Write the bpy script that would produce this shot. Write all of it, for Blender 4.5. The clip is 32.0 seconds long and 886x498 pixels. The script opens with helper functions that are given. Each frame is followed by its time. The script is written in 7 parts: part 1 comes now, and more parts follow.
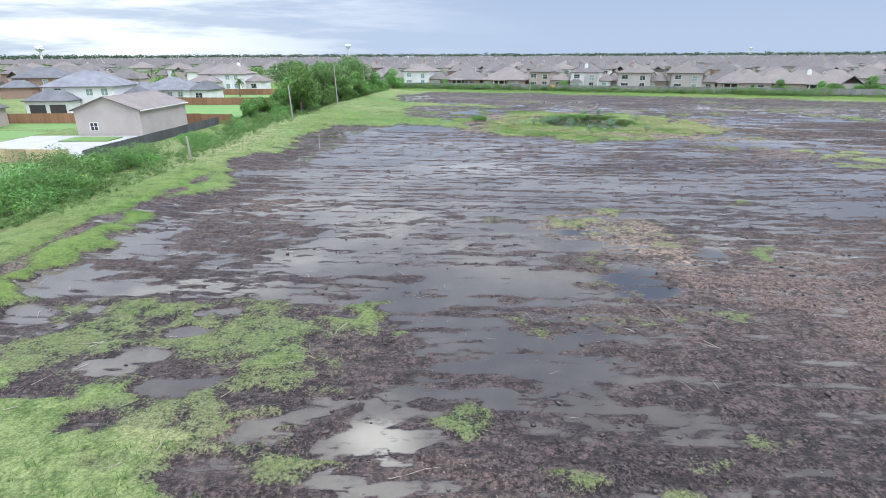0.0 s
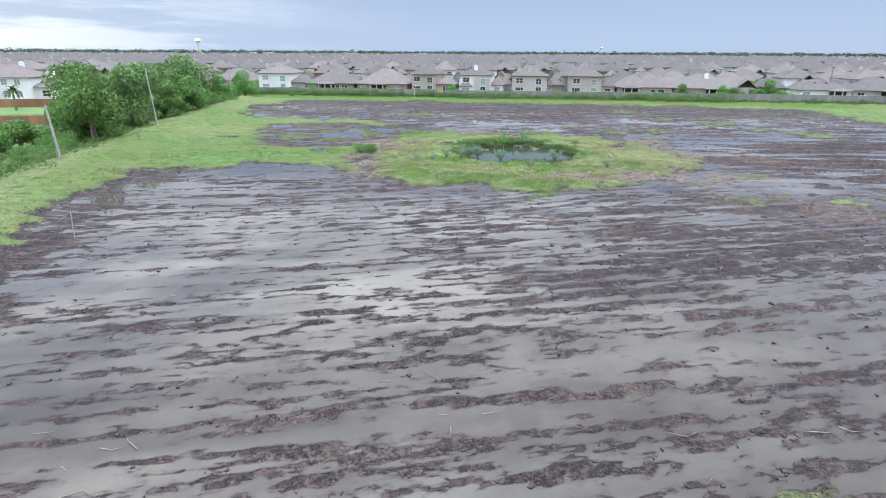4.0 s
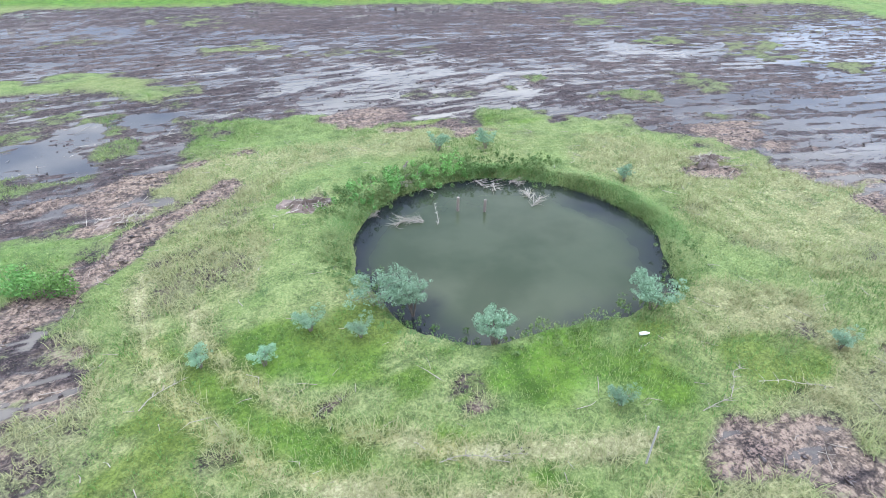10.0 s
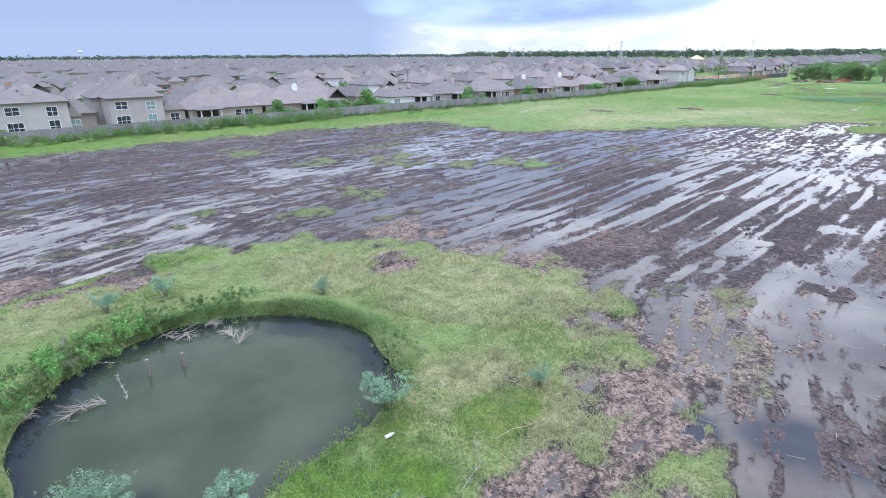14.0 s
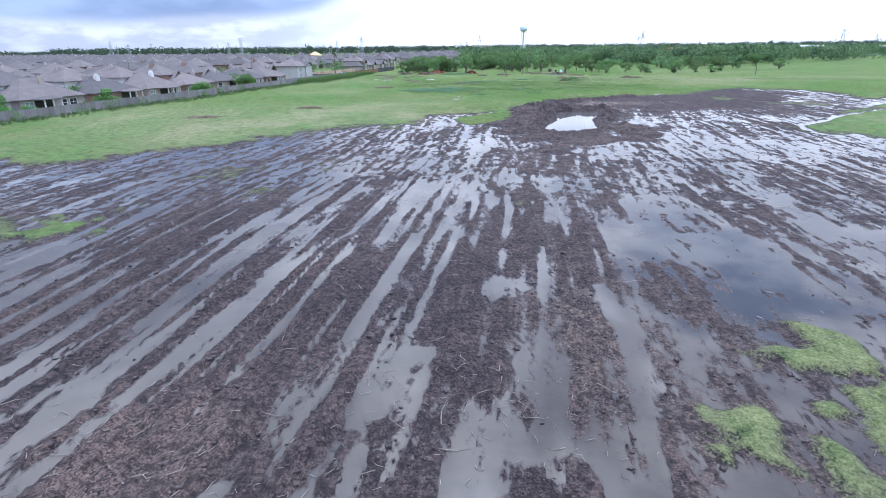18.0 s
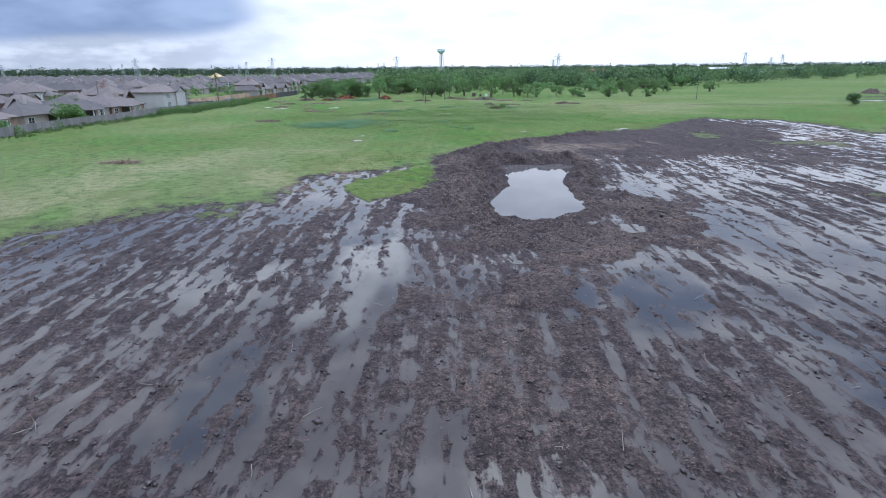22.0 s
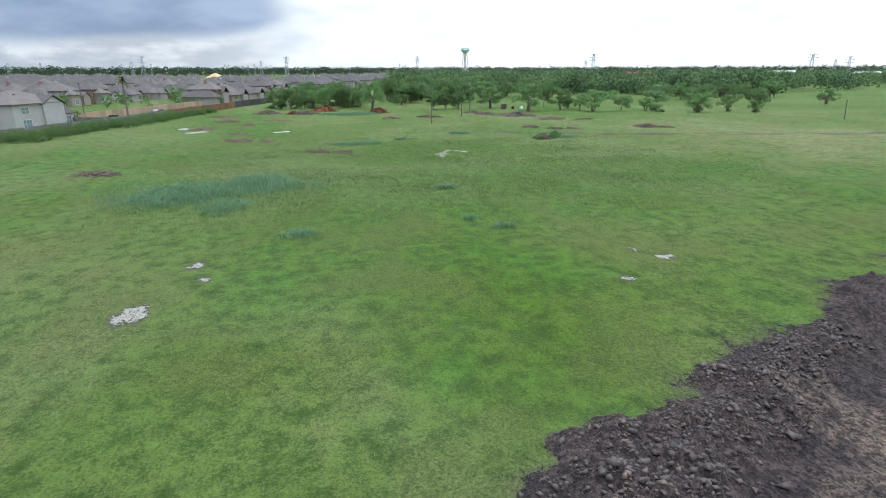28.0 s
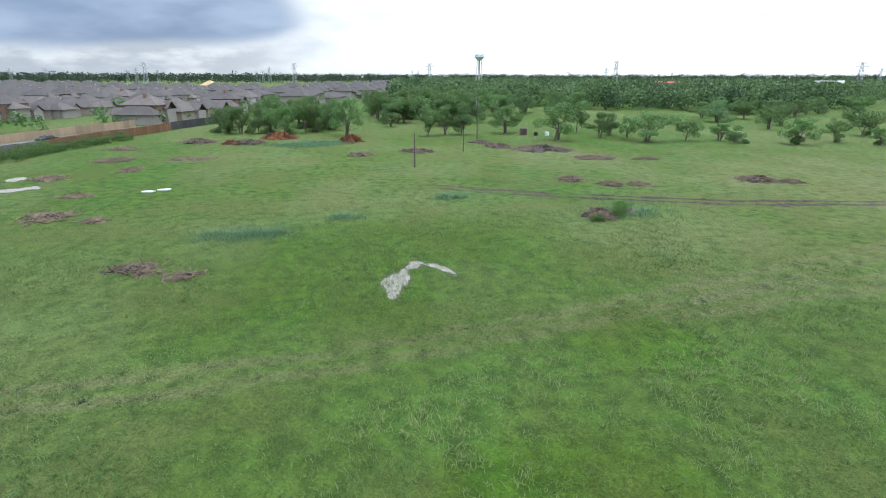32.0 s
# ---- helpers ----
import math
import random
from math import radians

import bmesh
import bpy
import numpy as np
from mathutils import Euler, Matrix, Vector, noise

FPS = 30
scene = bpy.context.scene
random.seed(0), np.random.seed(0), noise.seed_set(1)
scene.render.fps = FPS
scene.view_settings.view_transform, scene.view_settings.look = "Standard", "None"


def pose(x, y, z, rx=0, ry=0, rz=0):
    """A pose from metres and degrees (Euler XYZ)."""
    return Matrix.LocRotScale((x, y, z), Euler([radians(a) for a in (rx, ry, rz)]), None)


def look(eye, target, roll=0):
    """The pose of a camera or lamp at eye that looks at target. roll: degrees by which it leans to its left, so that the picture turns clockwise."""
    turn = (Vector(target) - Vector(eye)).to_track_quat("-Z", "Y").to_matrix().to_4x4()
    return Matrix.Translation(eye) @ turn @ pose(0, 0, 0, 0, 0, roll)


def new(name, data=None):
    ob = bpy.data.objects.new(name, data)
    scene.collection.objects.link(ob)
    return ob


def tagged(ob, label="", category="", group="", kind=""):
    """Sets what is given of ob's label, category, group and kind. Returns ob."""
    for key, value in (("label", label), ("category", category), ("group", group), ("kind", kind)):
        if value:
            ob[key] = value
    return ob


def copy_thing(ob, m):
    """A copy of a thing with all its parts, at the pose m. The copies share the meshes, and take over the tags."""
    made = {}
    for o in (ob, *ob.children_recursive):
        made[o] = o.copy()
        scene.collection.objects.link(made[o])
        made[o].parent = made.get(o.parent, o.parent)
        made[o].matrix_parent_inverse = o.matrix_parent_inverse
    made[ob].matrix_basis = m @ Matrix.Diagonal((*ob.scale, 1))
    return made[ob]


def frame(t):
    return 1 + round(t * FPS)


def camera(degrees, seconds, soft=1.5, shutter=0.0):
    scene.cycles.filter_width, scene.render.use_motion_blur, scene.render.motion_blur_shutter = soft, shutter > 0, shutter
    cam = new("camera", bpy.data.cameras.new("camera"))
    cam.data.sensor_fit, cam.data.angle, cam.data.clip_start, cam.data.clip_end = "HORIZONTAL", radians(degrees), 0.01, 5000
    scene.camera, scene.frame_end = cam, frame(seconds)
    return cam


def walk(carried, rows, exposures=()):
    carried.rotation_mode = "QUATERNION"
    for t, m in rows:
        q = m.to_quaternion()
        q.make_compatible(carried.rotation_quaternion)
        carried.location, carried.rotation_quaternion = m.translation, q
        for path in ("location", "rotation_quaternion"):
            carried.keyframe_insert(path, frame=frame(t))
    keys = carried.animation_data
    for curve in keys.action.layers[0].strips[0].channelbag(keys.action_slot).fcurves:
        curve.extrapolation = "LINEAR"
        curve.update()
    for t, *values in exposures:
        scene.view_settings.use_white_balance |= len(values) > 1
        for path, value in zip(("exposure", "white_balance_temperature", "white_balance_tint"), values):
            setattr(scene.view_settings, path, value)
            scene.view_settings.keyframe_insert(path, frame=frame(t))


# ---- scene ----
cam = camera(78.7, 32.0, 0.9)
PATH = [
    (0.0, pose(0.63, 12.27, 11.58, 70.25, 0.23, 0.17)),
    (0.5, pose(0.50, 14.50, 11.61, 70.18, 0.13, -0.46)),
    (1.0, pose(0.36, 17.44, 11.64, 70.10, 0.08, -1.11)),
    (1.5, pose(0.27, 20.89, 11.70, 70.06, 0.10, -2.82)),
    (2.0, pose(0.02, 24.82, 11.75, 70.12, 0.21, -7.55)),
    (2.5, pose(0.16, 29.21, 11.83, 70.11, 0.18, -10.09)),
    (3.0, pose(0.21, 33.87, 11.95, 70.07, 0.03, -11.43)),
    (3.5, pose(0.33, 38.76, 12.09, 70.02, -0.14, -12.24)),
    (4.0, pose(0.64, 43.86, 12.22, 69.98, -0.29, -13.19)),
    (4.5, pose(1.28, 49.12, 12.29, 69.98, -0.33, -14.96)),
    (5.0, pose(2.40, 54.53, 12.27, 70.03, -0.19, -18.23)),
    (5.5, pose(3.74, 60.13, 12.22, 70.12, -0.12, -21.15)),
    (6.0, pose(5.36, 65.70, 12.21, 70.18, -0.11, -21.91)),
    (6.5, pose(6.86, 70.84, 12.37, 70.32, -0.24, -22.09)),
    (7.0, pose(8.03, 75.08, 12.50, 70.28, -0.37, -22.18)),
    (7.5, pose(9.26, 79.29, 12.57, 70.23, -0.49, -22.48)),
    (8.0, pose(10.62, 83.52, 12.76, 70.33, -0.46, -22.76)),
    (8.5, pose(11.84, 86.90, 12.98, 70.45, -0.46, -22.67)),
    (9.0, pose(12.71, 89.27, 13.17, 70.65, -0.27, -24.02)),
    (9.5, pose(13.14, 90.60, 13.17, 65.61, -0.18, -25.47)),
    (10.0, pose(13.34, 91.10, 13.15, 57.81, -0.17, -26.71)),
    (10.5, pose(13.38, 91.11, 13.04, 57.76, -0.25, -27.84)),
    (11.0, pose(13.44, 91.07, 12.96, 57.76, -0.28, -28.36)),
    (11.5, pose(13.59, 91.28, 12.96, 59.45, -0.37, -28.67)),
    (12.0, pose(13.64, 91.49, 13.04, 62.62, -0.38, -28.85)),
    (12.5, pose(13.54, 91.55, 13.11, 69.83, -0.46, -28.89)),
    (13.0, pose(13.57, 91.53, 13.14, 69.90, -0.22, -31.68)),
    (13.5, pose(13.71, 91.52, 13.12, 69.94, 0.40, -44.11)),
    (14.0, pose(13.50, 91.64, 13.07, 70.20, 0.40, -61.25)),
    (14.5, pose(13.60, 91.69, 13.06, 69.93, 1.03, -74.69)),
    (15.0, pose(14.66, 91.82, 13.00, 69.97, 0.76, -79.20)),
    (15.5, pose(16.47, 92.29, 12.89, 69.91, 0.94, -87.70)),
    (16.0, pose(19.65, 92.53, 12.69, 69.76, 0.74, -93.05)),
    (16.5, pose(23.78, 92.53, 12.44, 69.59, 0.39, -95.98)),
    (17.0, pose(28.41, 92.23, 12.21, 69.47, 0.10, -97.19)),
    (17.5, pose(33.13, 91.61, 12.03, 69.47, 0.08, -97.43)),
    (18.0, pose(37.50, 90.64, 11.97, 69.65, 0.55, -97.42)),
    (18.5, pose(42.00, 89.85, 12.06, 69.50, 0.34, -97.68)),
    (19.0, pose(46.76, 88.85, 12.18, 70.43, 0.43, -98.12)),
    (19.5, pose(51.25, 88.04, 12.06, 71.72, 0.49, -98.42)),
    (20.0, pose(56.10, 86.93, 12.02, 71.73, 0.79, -103.82)),
    (20.5, pose(61.08, 85.85, 12.05, 71.65, 1.05, -108.34)),
    (21.0, pose(65.97, 84.51, 12.10, 71.59, 0.96, -107.82)),
    (21.5, pose(70.87, 82.92, 12.13, 71.60, 0.72, -106.03)),
    (22.0, pose(76.44, 80.98, 12.08, 71.62, 0.47, -105.54)),
    (22.5, pose(81.91, 79.24, 12.00, 71.63, 0.47, -105.36)),
    (23.0, pose(87.29, 77.49, 11.91, 71.65, 0.44, -105.14)),
    (23.5, pose(92.94, 75.74, 11.88, 71.63, 0.42, -104.99)),
    (24.0, pose(98.50, 74.00, 11.88, 71.61, 0.38, -104.78)),
    (24.5, pose(104.06, 72.30, 11.95, 71.60, 0.37, -104.53)),
    (25.0, pose(109.55, 70.70, 12.04, 71.56, 0.15, -104.31)),
    (25.5, pose(115.15, 69.02, 12.12, 71.56, 0.11, -104.22)),
    (26.0, pose(121.15, 67.10, 12.14, 71.61, 0.15, -103.99)),
    (26.5, pose(127.33, 65.07, 12.08, 71.48, 0.13, -103.70)),
    (27.0, pose(133.45, 63.13, 12.13, 71.49, 0.12, -103.44)),
    (27.5, pose(139.53, 61.26, 12.23, 71.58, 0.10, -103.20)),
    (28.0, pose(145.61, 59.42, 12.38, 71.70, 0.08, -102.98)),
    (28.5, pose(151.71, 57.57, 12.52, 71.81, 0.03, -102.75)),
    (29.0, pose(157.88, 55.69, 12.63, 71.84, -0.04, -102.51)),
    (29.5, pose(163.98, 53.87, 12.80, 71.91, -0.10, -102.34)),
    (30.0, pose(170.03, 52.03, 12.99, 72.01, -0.13, -102.14)),
    (30.5, pose(175.83, 50.22, 13.19, 72.06, -0.41, -101.97)),
    (31.0, pose(181.44, 48.27, 13.42, 72.12, -0.57, -101.76)),
    (31.5, pose(186.85, 46.38, 13.64, 72.18, -0.43, -101.54)),
    (32.0, pose(191.93, 44.58, 13.86, 72.34, -0.17, -101.38)),
]
walk(cam, PATH, [(0, -0.05, 6300, 8), (6, -0.04, 6200, 9), (9, 0.04, 6100, 10), (10, 0.23, 6000, 10), (11.5, 0.22, 5950, 11), (12.5, 0.12, 5900, 12), (13, 0.07, 5850, 12), (15, -0.24, 5800, 16), (18, -0.42, 5520, 15), (19, -0.46, 5450, 13), (20, -0.7, 5500, 12), (24, -0.78, 5900, 12), (29, -0.74, 6300, 5), (32, -0.72, 6300, 6)])

# ---------------------------------------------------------------- world, sun, exposure
def az(deg):
    """The flat direction that lies deg degrees anticlockwise from +y."""
    a = radians(deg)
    return Vector((-math.sin(a), math.cos(a), 0))


class Nodes:
    """A short way to write node trees."""
    def __init__(self, tree):
        self.tree = tree
        tree.nodes.clear()

    def add(self, kind, links=None):
        n = self.tree.nodes.new(kind)
        for k, v in (links or {}).items():
            self.put(n.inputs[k], v)
        return n

    def put(self, socket, v):
        if isinstance(v, bpy.types.NodeSocket):
            self.tree.links.new(v, socket)
        elif isinstance(v, bpy.types.Node):
            self.tree.links.new(v.outputs[0], socket)
        else:
            if socket.type == "RGBA" and len(v) == 3:
                v = (*v, 1)
            socket.default_value = v

    def math(self, op, a, b=0.0, clamp=False):
        n = self.add("ShaderNodeMath", {0: a, 1: b})
        n.operation, n.use_clamp = op, clamp
        return n.outputs[0]

    def step(self, x, lo, hi):
        n = self.add("ShaderNodeMapRange", {"Value": x, "From Min": lo, "From Max": hi})
        n.interpolation_type = "SMOOTHSTEP"
        return n.outputs[0]

    def mix(self, fac, a, b):
        n = self.add("ShaderNodeMix")
        n.data_type = "RGBA"
        self.put(n.inputs[0], fac), self.put(n.inputs[6], a), self.put(n.inputs[7], b)
        return n.outputs[2]

    def noise(self, vec, scale, detail=4.0, rough=0.55):
        return self.add("ShaderNodeTexNoise", {"Vector": vec, "Scale": scale, "Detail": detail, "Roughness": rough}).outputs[0]

    def dot(self, vec, way):
        n = self.add("ShaderNodeVectorMath", {0: vec, 1: tuple(way)})
        n.operation = "DOT_PRODUCT"
        return n.outputs["Value"]

    def stretch(self, vec, scale, turn=0.0):
        return self.add("ShaderNodeMapping", {"Vector": vec, "Rotation": (0, 0, radians(turn)), "Scale": scale}).outputs[0]

    def attribute(self, name):
        n = self.add("ShaderNodeAttribute")
        n.attribute_name = name
        return n.outputs["Fac"]


SUN_AZ, SUN_EL = -118.0, 52.0
world = bpy.data.worlds.new("overcast_sky")
scene.world = world
world.use_nodes = True
w = Nodes(world.node_tree)
coord = w.add("ShaderNodeTexCoord").outputs["Generated"]
up = w.add("ShaderNodeSeparateXYZ", {0: coord}).outputs[2]
squash = w.stretch(coord, (1.0, 1.0, 3.2))
puff = w.noise(squash, 3.2, 6.0, 0.6)
wisp = w.noise(squash, 8.0, 5.0, 0.6)
puff0 = w.math("SUBTRACT", puff, 0.5)
storm = w.step(w.math("ADD", w.dot(coord, az(-34)), w.math("MULTIPLY", puff0, 0.22)), 0.42, 0.93)
storm = w.math("MULTIPLY", storm, w.math("SUBTRACT", 1.0, w.step(up, 0.5, 0.98)))
lumpy = w.noise(squash, 4.0, 4.0, 0.5)
lumpy0 = w.math("SUBTRACT", lumpy, 0.5)
toward = w.dot(coord, az(-71))
shelf_az = w.step(w.math("ADD", toward, w.math("MULTIPLY", lumpy0, 0.06)), 0.945, 0.972)
rise = w.math("ADD", up, w.math("ADD", w.math("MULTIPLY", w.math("SUBTRACT", toward, 0.97), 0.9), w.math("MULTIPLY", lumpy0, 0.11)))
shelf = w.math("MULTIPLY", shelf_az, w.step(rise, 0.050, 0.078))
under_shelf = w.math("MULTIPLY", w.step(toward, 0.955, 0.99), w.math("SUBTRACT", 1.0, w.step(up, 0.03, 0.09)))
west_side = w.step(w.dot(coord, az(35)), 0.2, 0.9)
streak = w.noise(w.stretch(coord, (1.0, 1.0, 9.0)), 3.0, 5.0, 0.6)
white = w.mix(w.step(wisp, 0.3, 0.7), (1.75, 1.84, 1.98), (2.3, 2.35, 2.42))
white = w.mix(west_side, white, w.mix(w.step(streak, 0.42, 0.62), (0.66, 0.76, 0.92), (1.25, 1.29, 1.34)))
blue = w.mix(w.step(up, 0.0, 0.14), (0.54, 0.66, 0.89), (0.46, 0.56, 0.79))
sky_col = w.mix(storm, white, blue)
sky_col = w.mix(w.math("MULTIPLY", under_shelf, 0.8), sky_col, w.mix(w.step(wisp, 0.4, 0.66), (0.98, 1.06, 1.2), (1.7, 1.75, 1.85)))
sky_col = w.mix(w.math("MULTIPLY", shelf, 0.95), sky_col, w.mix(w.step(lumpy, 0.36, 0.66), (0.42, 0.57, 0.88), (0.76, 0.95, 1.30)))
mid = w.mix(w.step(puff, 0.45, 0.62), (0.80, 0.98, 1.36), (2.6, 2.68, 2.8))
sky_col = w.mix(w.math("MULTIPLY", w.step(up, 0.17, 0.36), w.math("SUBTRACT", 0.9, w.math("MULTIPLY", storm, 0.6))), sky_col, mid)
lift = w.math("ADD", 1.0, w.math("MULTIPLY", w.step(up, 0.6, 0.95), 4.2))
cloud = w.add("ShaderNodeBackground", {"Color": sky_col, "Strength": lift})
nish = w.add("ShaderNodeTexSky")
nish.sky_type, nish.sun_disc, nish.sun_elevation, nish.sun_rotation = "NISHITA", False, radians(SUN_EL), radians(-SUN_AZ)
clear = w.add("ShaderNodeBackground", {"Color": nish.outputs[0], "Strength": 0.1})
both = w.add("ShaderNodeMixShader", {0: 0.93, 1: clear.outputs[0], 2: cloud.outputs[0]})
w.add("ShaderNodeOutputWorld", {0: both.outputs[0]})

sun = new("sun", bpy.data.lights.new("sun", "SUN"))
sun.data.energy, sun.data.angle, sun.data.color = 1.4, radians(14), (1.0, 0.97, 0.93)
sun.matrix_world = look(az(SUN_AZ) * math.cos(radians(SUN_EL)) + Vector((0, 0, math.sin(radians(SUN_EL)))), (0, 0, 0))


# ---------------------------------------------------------------- materials
def material(name, build, **kw):
    m = bpy.data.materials.new(name)
    m.use_nodes = True
    n = Nodes(m.node_tree)
    bsdf = n.add("ShaderNodeBsdfPrincipled")
    n.add("ShaderNodeOutputMaterial", {0: bsdf.outputs[0]})
    build(n, bsdf, **kw)
    return m


def grainy(n, bsdf, col, dark, rough=0.8, big=0.4, fine=9.0, bump=0.3, metal=0.0, jitter=0.0):
    """Two scales of variation over a plain surface, with relief."""
    pos = n.add("ShaderNodeNewGeometry").outputs["Position"]
    a, b = n.noise(pos, big, 4), n.noise(pos, fine, 5)
    c = n.mix(n.step(n.math("ADD", n.math("MULTIPLY", a, 0.6), n.math("MULTIPLY", b, 0.4)), 0.32, 0.68), dark, col)
    if jitter:
        r = n.add("ShaderNodeObjectInfo").outputs["Random"]
        h = n.add("ShaderNodeHueSaturation", {"Color": c, "Value": n.math("ADD", 1 - jitter, n.math("MULTIPLY", r, 2 * jitter)),
                                              "Hue": n.math("ADD", 0.5 - jitter * 0.06, n.math("MULTIPLY", r, jitter * 0.12))})
        c = h.outputs[0]
    n.put(bsdf.inputs["Base Color"], c)
    n.put(bsdf.inputs["Roughness"], rough)
    n.put(bsdf.inputs["Metallic"], metal)
    if bump:
        bp = n.add("ShaderNodeBump", {"Strength": bump, "Distance": 0.02, "Height": b})
        n.put(bsdf.inputs["Normal"], bp.outputs[0])


def leafy(n, bsdf, col, dark, dry=None, amount=0.3, spread=0.35, through_light=0.3):
    """Leaves and blades: every island has its own tone."""
    geo = n.add("ShaderNodeNewGeometry")
    isl = geo.outputs["Random Per Island"]
    patch = n.noise(geo.outputs["Position"], spread, 3)
    c = n.mix(n.math("ADD", 0.14, n.math("ADD", n.math("MULTIPLY", isl, 0.42), n.math("MULTIPLY", n.step(patch, 0.35, 0.65), 0.35))), dark, col)
    if dry:
        c = n.mix(n.math("MULTIPLY", n.step(n.math("ADD", patch, n.math("MULTIPLY", isl, 0.25)), 0.5, 0.8), amount), c, dry)
    r = n.add("ShaderNodeObjectInfo").outputs["Random"]
    h = n.add("ShaderNodeHueSaturation", {"Color": c, "Value": n.math("ADD", 0.8, n.math("MULTIPLY", r, 0.4)),
                                          "Hue": n.math("ADD", 0.49, n.math("MULTIPLY", r, 0.02))})
    n.put(bsdf.inputs["Base Color"], h.outputs[0])
    n.put(bsdf.inputs["Roughness"], 0.65)
    n.put(bsdf.inputs["Specular IOR Level"], 0.25)
    if through_light:
        glow = n.add("ShaderNodeBsdfTranslucent", {"Color": h.outputs[0]})
        last = next(k for k in n.tree.nodes if k.type == "OUTPUT_MATERIAL")
        n.put(last.inputs[0], n.add("ShaderNodeMixShader", {0: through_light, 1: bsdf.outputs[0], 2: glow.outputs[0]}).outputs[0])


def ground_look(n, bsdf):
    geo = n.add("ShaderNodeNewGeometry")
    pos = geo.outputs["Position"]
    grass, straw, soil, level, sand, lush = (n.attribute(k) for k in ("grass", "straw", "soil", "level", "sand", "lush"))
    n1, n2, n3, n4 = n.noise(pos, 0.12, 5), n.noise(pos, 0.9, 5, 0.65), n.noise(pos, 5.0, 5, 0.75), n.noise(pos, 12.0, 3, 0.7)
    xyz = n.add("ShaderNodeSeparateXYZ", {0: pos})
    swing = n.math("ADD", n.math("MULTIPLY", xyz.outputs[0], 0.03), n.math("MULTIPLY", n.math("MAXIMUM", n.math("SUBTRACT", xyz.outputs[0], 45.0), 0.0), 0.257))
    lane = n.add("ShaderNodeCombineXYZ", {0: xyz.outputs[0], 1: n.math("ADD", xyz.outputs[1], swing), 2: 0.0}).outputs[0]
    comb = n.noise(n.stretch(lane, (0.32, 3.0, 1.0)), 1.0, 5, 0.65)
    chop = n.noise(n.stretch(lane, (1.3, 2.6, 1.0)), 1.0, 4, 0.6)
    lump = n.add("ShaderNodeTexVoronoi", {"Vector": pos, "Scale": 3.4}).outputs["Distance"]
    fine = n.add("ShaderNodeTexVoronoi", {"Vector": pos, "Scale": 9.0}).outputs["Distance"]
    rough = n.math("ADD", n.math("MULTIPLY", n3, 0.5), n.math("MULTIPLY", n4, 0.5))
    # bare ground: wet mud, drier brown soil, hollows painted dark as relief shade
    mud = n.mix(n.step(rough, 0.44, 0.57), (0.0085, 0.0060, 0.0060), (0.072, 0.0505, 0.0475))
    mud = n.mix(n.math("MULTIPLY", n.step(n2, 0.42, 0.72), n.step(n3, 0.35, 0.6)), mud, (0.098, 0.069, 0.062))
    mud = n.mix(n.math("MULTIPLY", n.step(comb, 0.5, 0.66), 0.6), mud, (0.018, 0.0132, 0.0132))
    dirt = n.mix(n.step(rough, 0.38, 0.64), (0.036, 0.0245, 0.0200), (0.150, 0.106, 0.087))
    mud = n.mix(n.math("MULTIPLY", soil, n.step(n2, 0.25, 0.6)), mud, dirt)
    litter = n.mix(n.step(rough, 0.4, 0.6), (0.085, 0.058, 0.042), (0.275, 0.205, 0.150))
    mud = n.mix(n.math("MULTIPLY", n.step(straw, 0.45, 0.9), n.step(n.math("ADD", n2, n.math("MULTIPLY", n3, 0.5)), 0.55, 0.85)), mud, litter)
    mud = n.mix(n.math("MULTIPLY", n.step(soil, 0.85, 1.1), n.step(n4, 0.45, 0.6)), mud, (0.190, 0.132, 0.104))
    chip = n.add("ShaderNodeTexVoronoi", {"Vector": n.stretch(pos, (1.0, 1.0, 1.0), 20), "Scale": 7.0})
    lot = n.add("ShaderNodeSeparateXYZ", {0: chip.outputs["Color"]})
    straw_bit = n.math("MULTIPLY", n.step(chip.outputs["Distance"], 0.30, 0.16), n.step(lot.outputs[0], 0.72, 0.80))
    mud = n.mix(n.math("MULTIPLY", straw_bit, n.math("ADD", 0.25, n.math("MULTIPLY", soil, 0.6))), mud, (0.235, 0.185, 0.140))
    dark_fleck = n.math("MULTIPLY", n.step(chip.outputs["Distance"], 0.45, 0.25), n.step(lot.outputs[1], 0.68, 0.76))
    mud = n.mix(n.math("MULTIPLY", dark_fleck, 0.7), mud, (0.0095, 0.0068, 0.0068))
    # gaps between lumps darkened in the colour in place of relief shade
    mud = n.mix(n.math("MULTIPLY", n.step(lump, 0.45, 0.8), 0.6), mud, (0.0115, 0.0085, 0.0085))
    # turf
    tone = n.step(n.math("ADD", n.math("MULTIPLY", n2, 0.5), n.math("MULTIPLY", rough, 0.5)), 0.38, 0.62)
    turf = n.mix(tone, (0.044, 0.074, 0.0150), (0.122, 0.186, 0.040))
    turf = n.mix(n.math("MULTIPLY", n.step(n1, 0.50, 0.64), 0.32), turf, n.mix(tone, (0.040, 0.094, 0.018), (0.096, 0.215, 0.042)))
    turf = n.mix(n.math("MULTIPLY", n.step(n1, 0.52, 0.38), 0.7), turf, n.mix(n.step(rough, 0.36, 0.64), (0.060, 0.076, 0.019), (0.152, 0.178, 0.052)))
    hay = n.mix(n.step(rough, 0.38, 0.62), (0.130, 0.125, 0.056), (0.320, 0.292, 0.150))
    turf = n.mix(n.math("MULTIPLY", straw, n.step(n.math("ADD", n2, n.math("MULTIPLY", rough, 0.5)), 0.5, 0.85)), turf, hay)
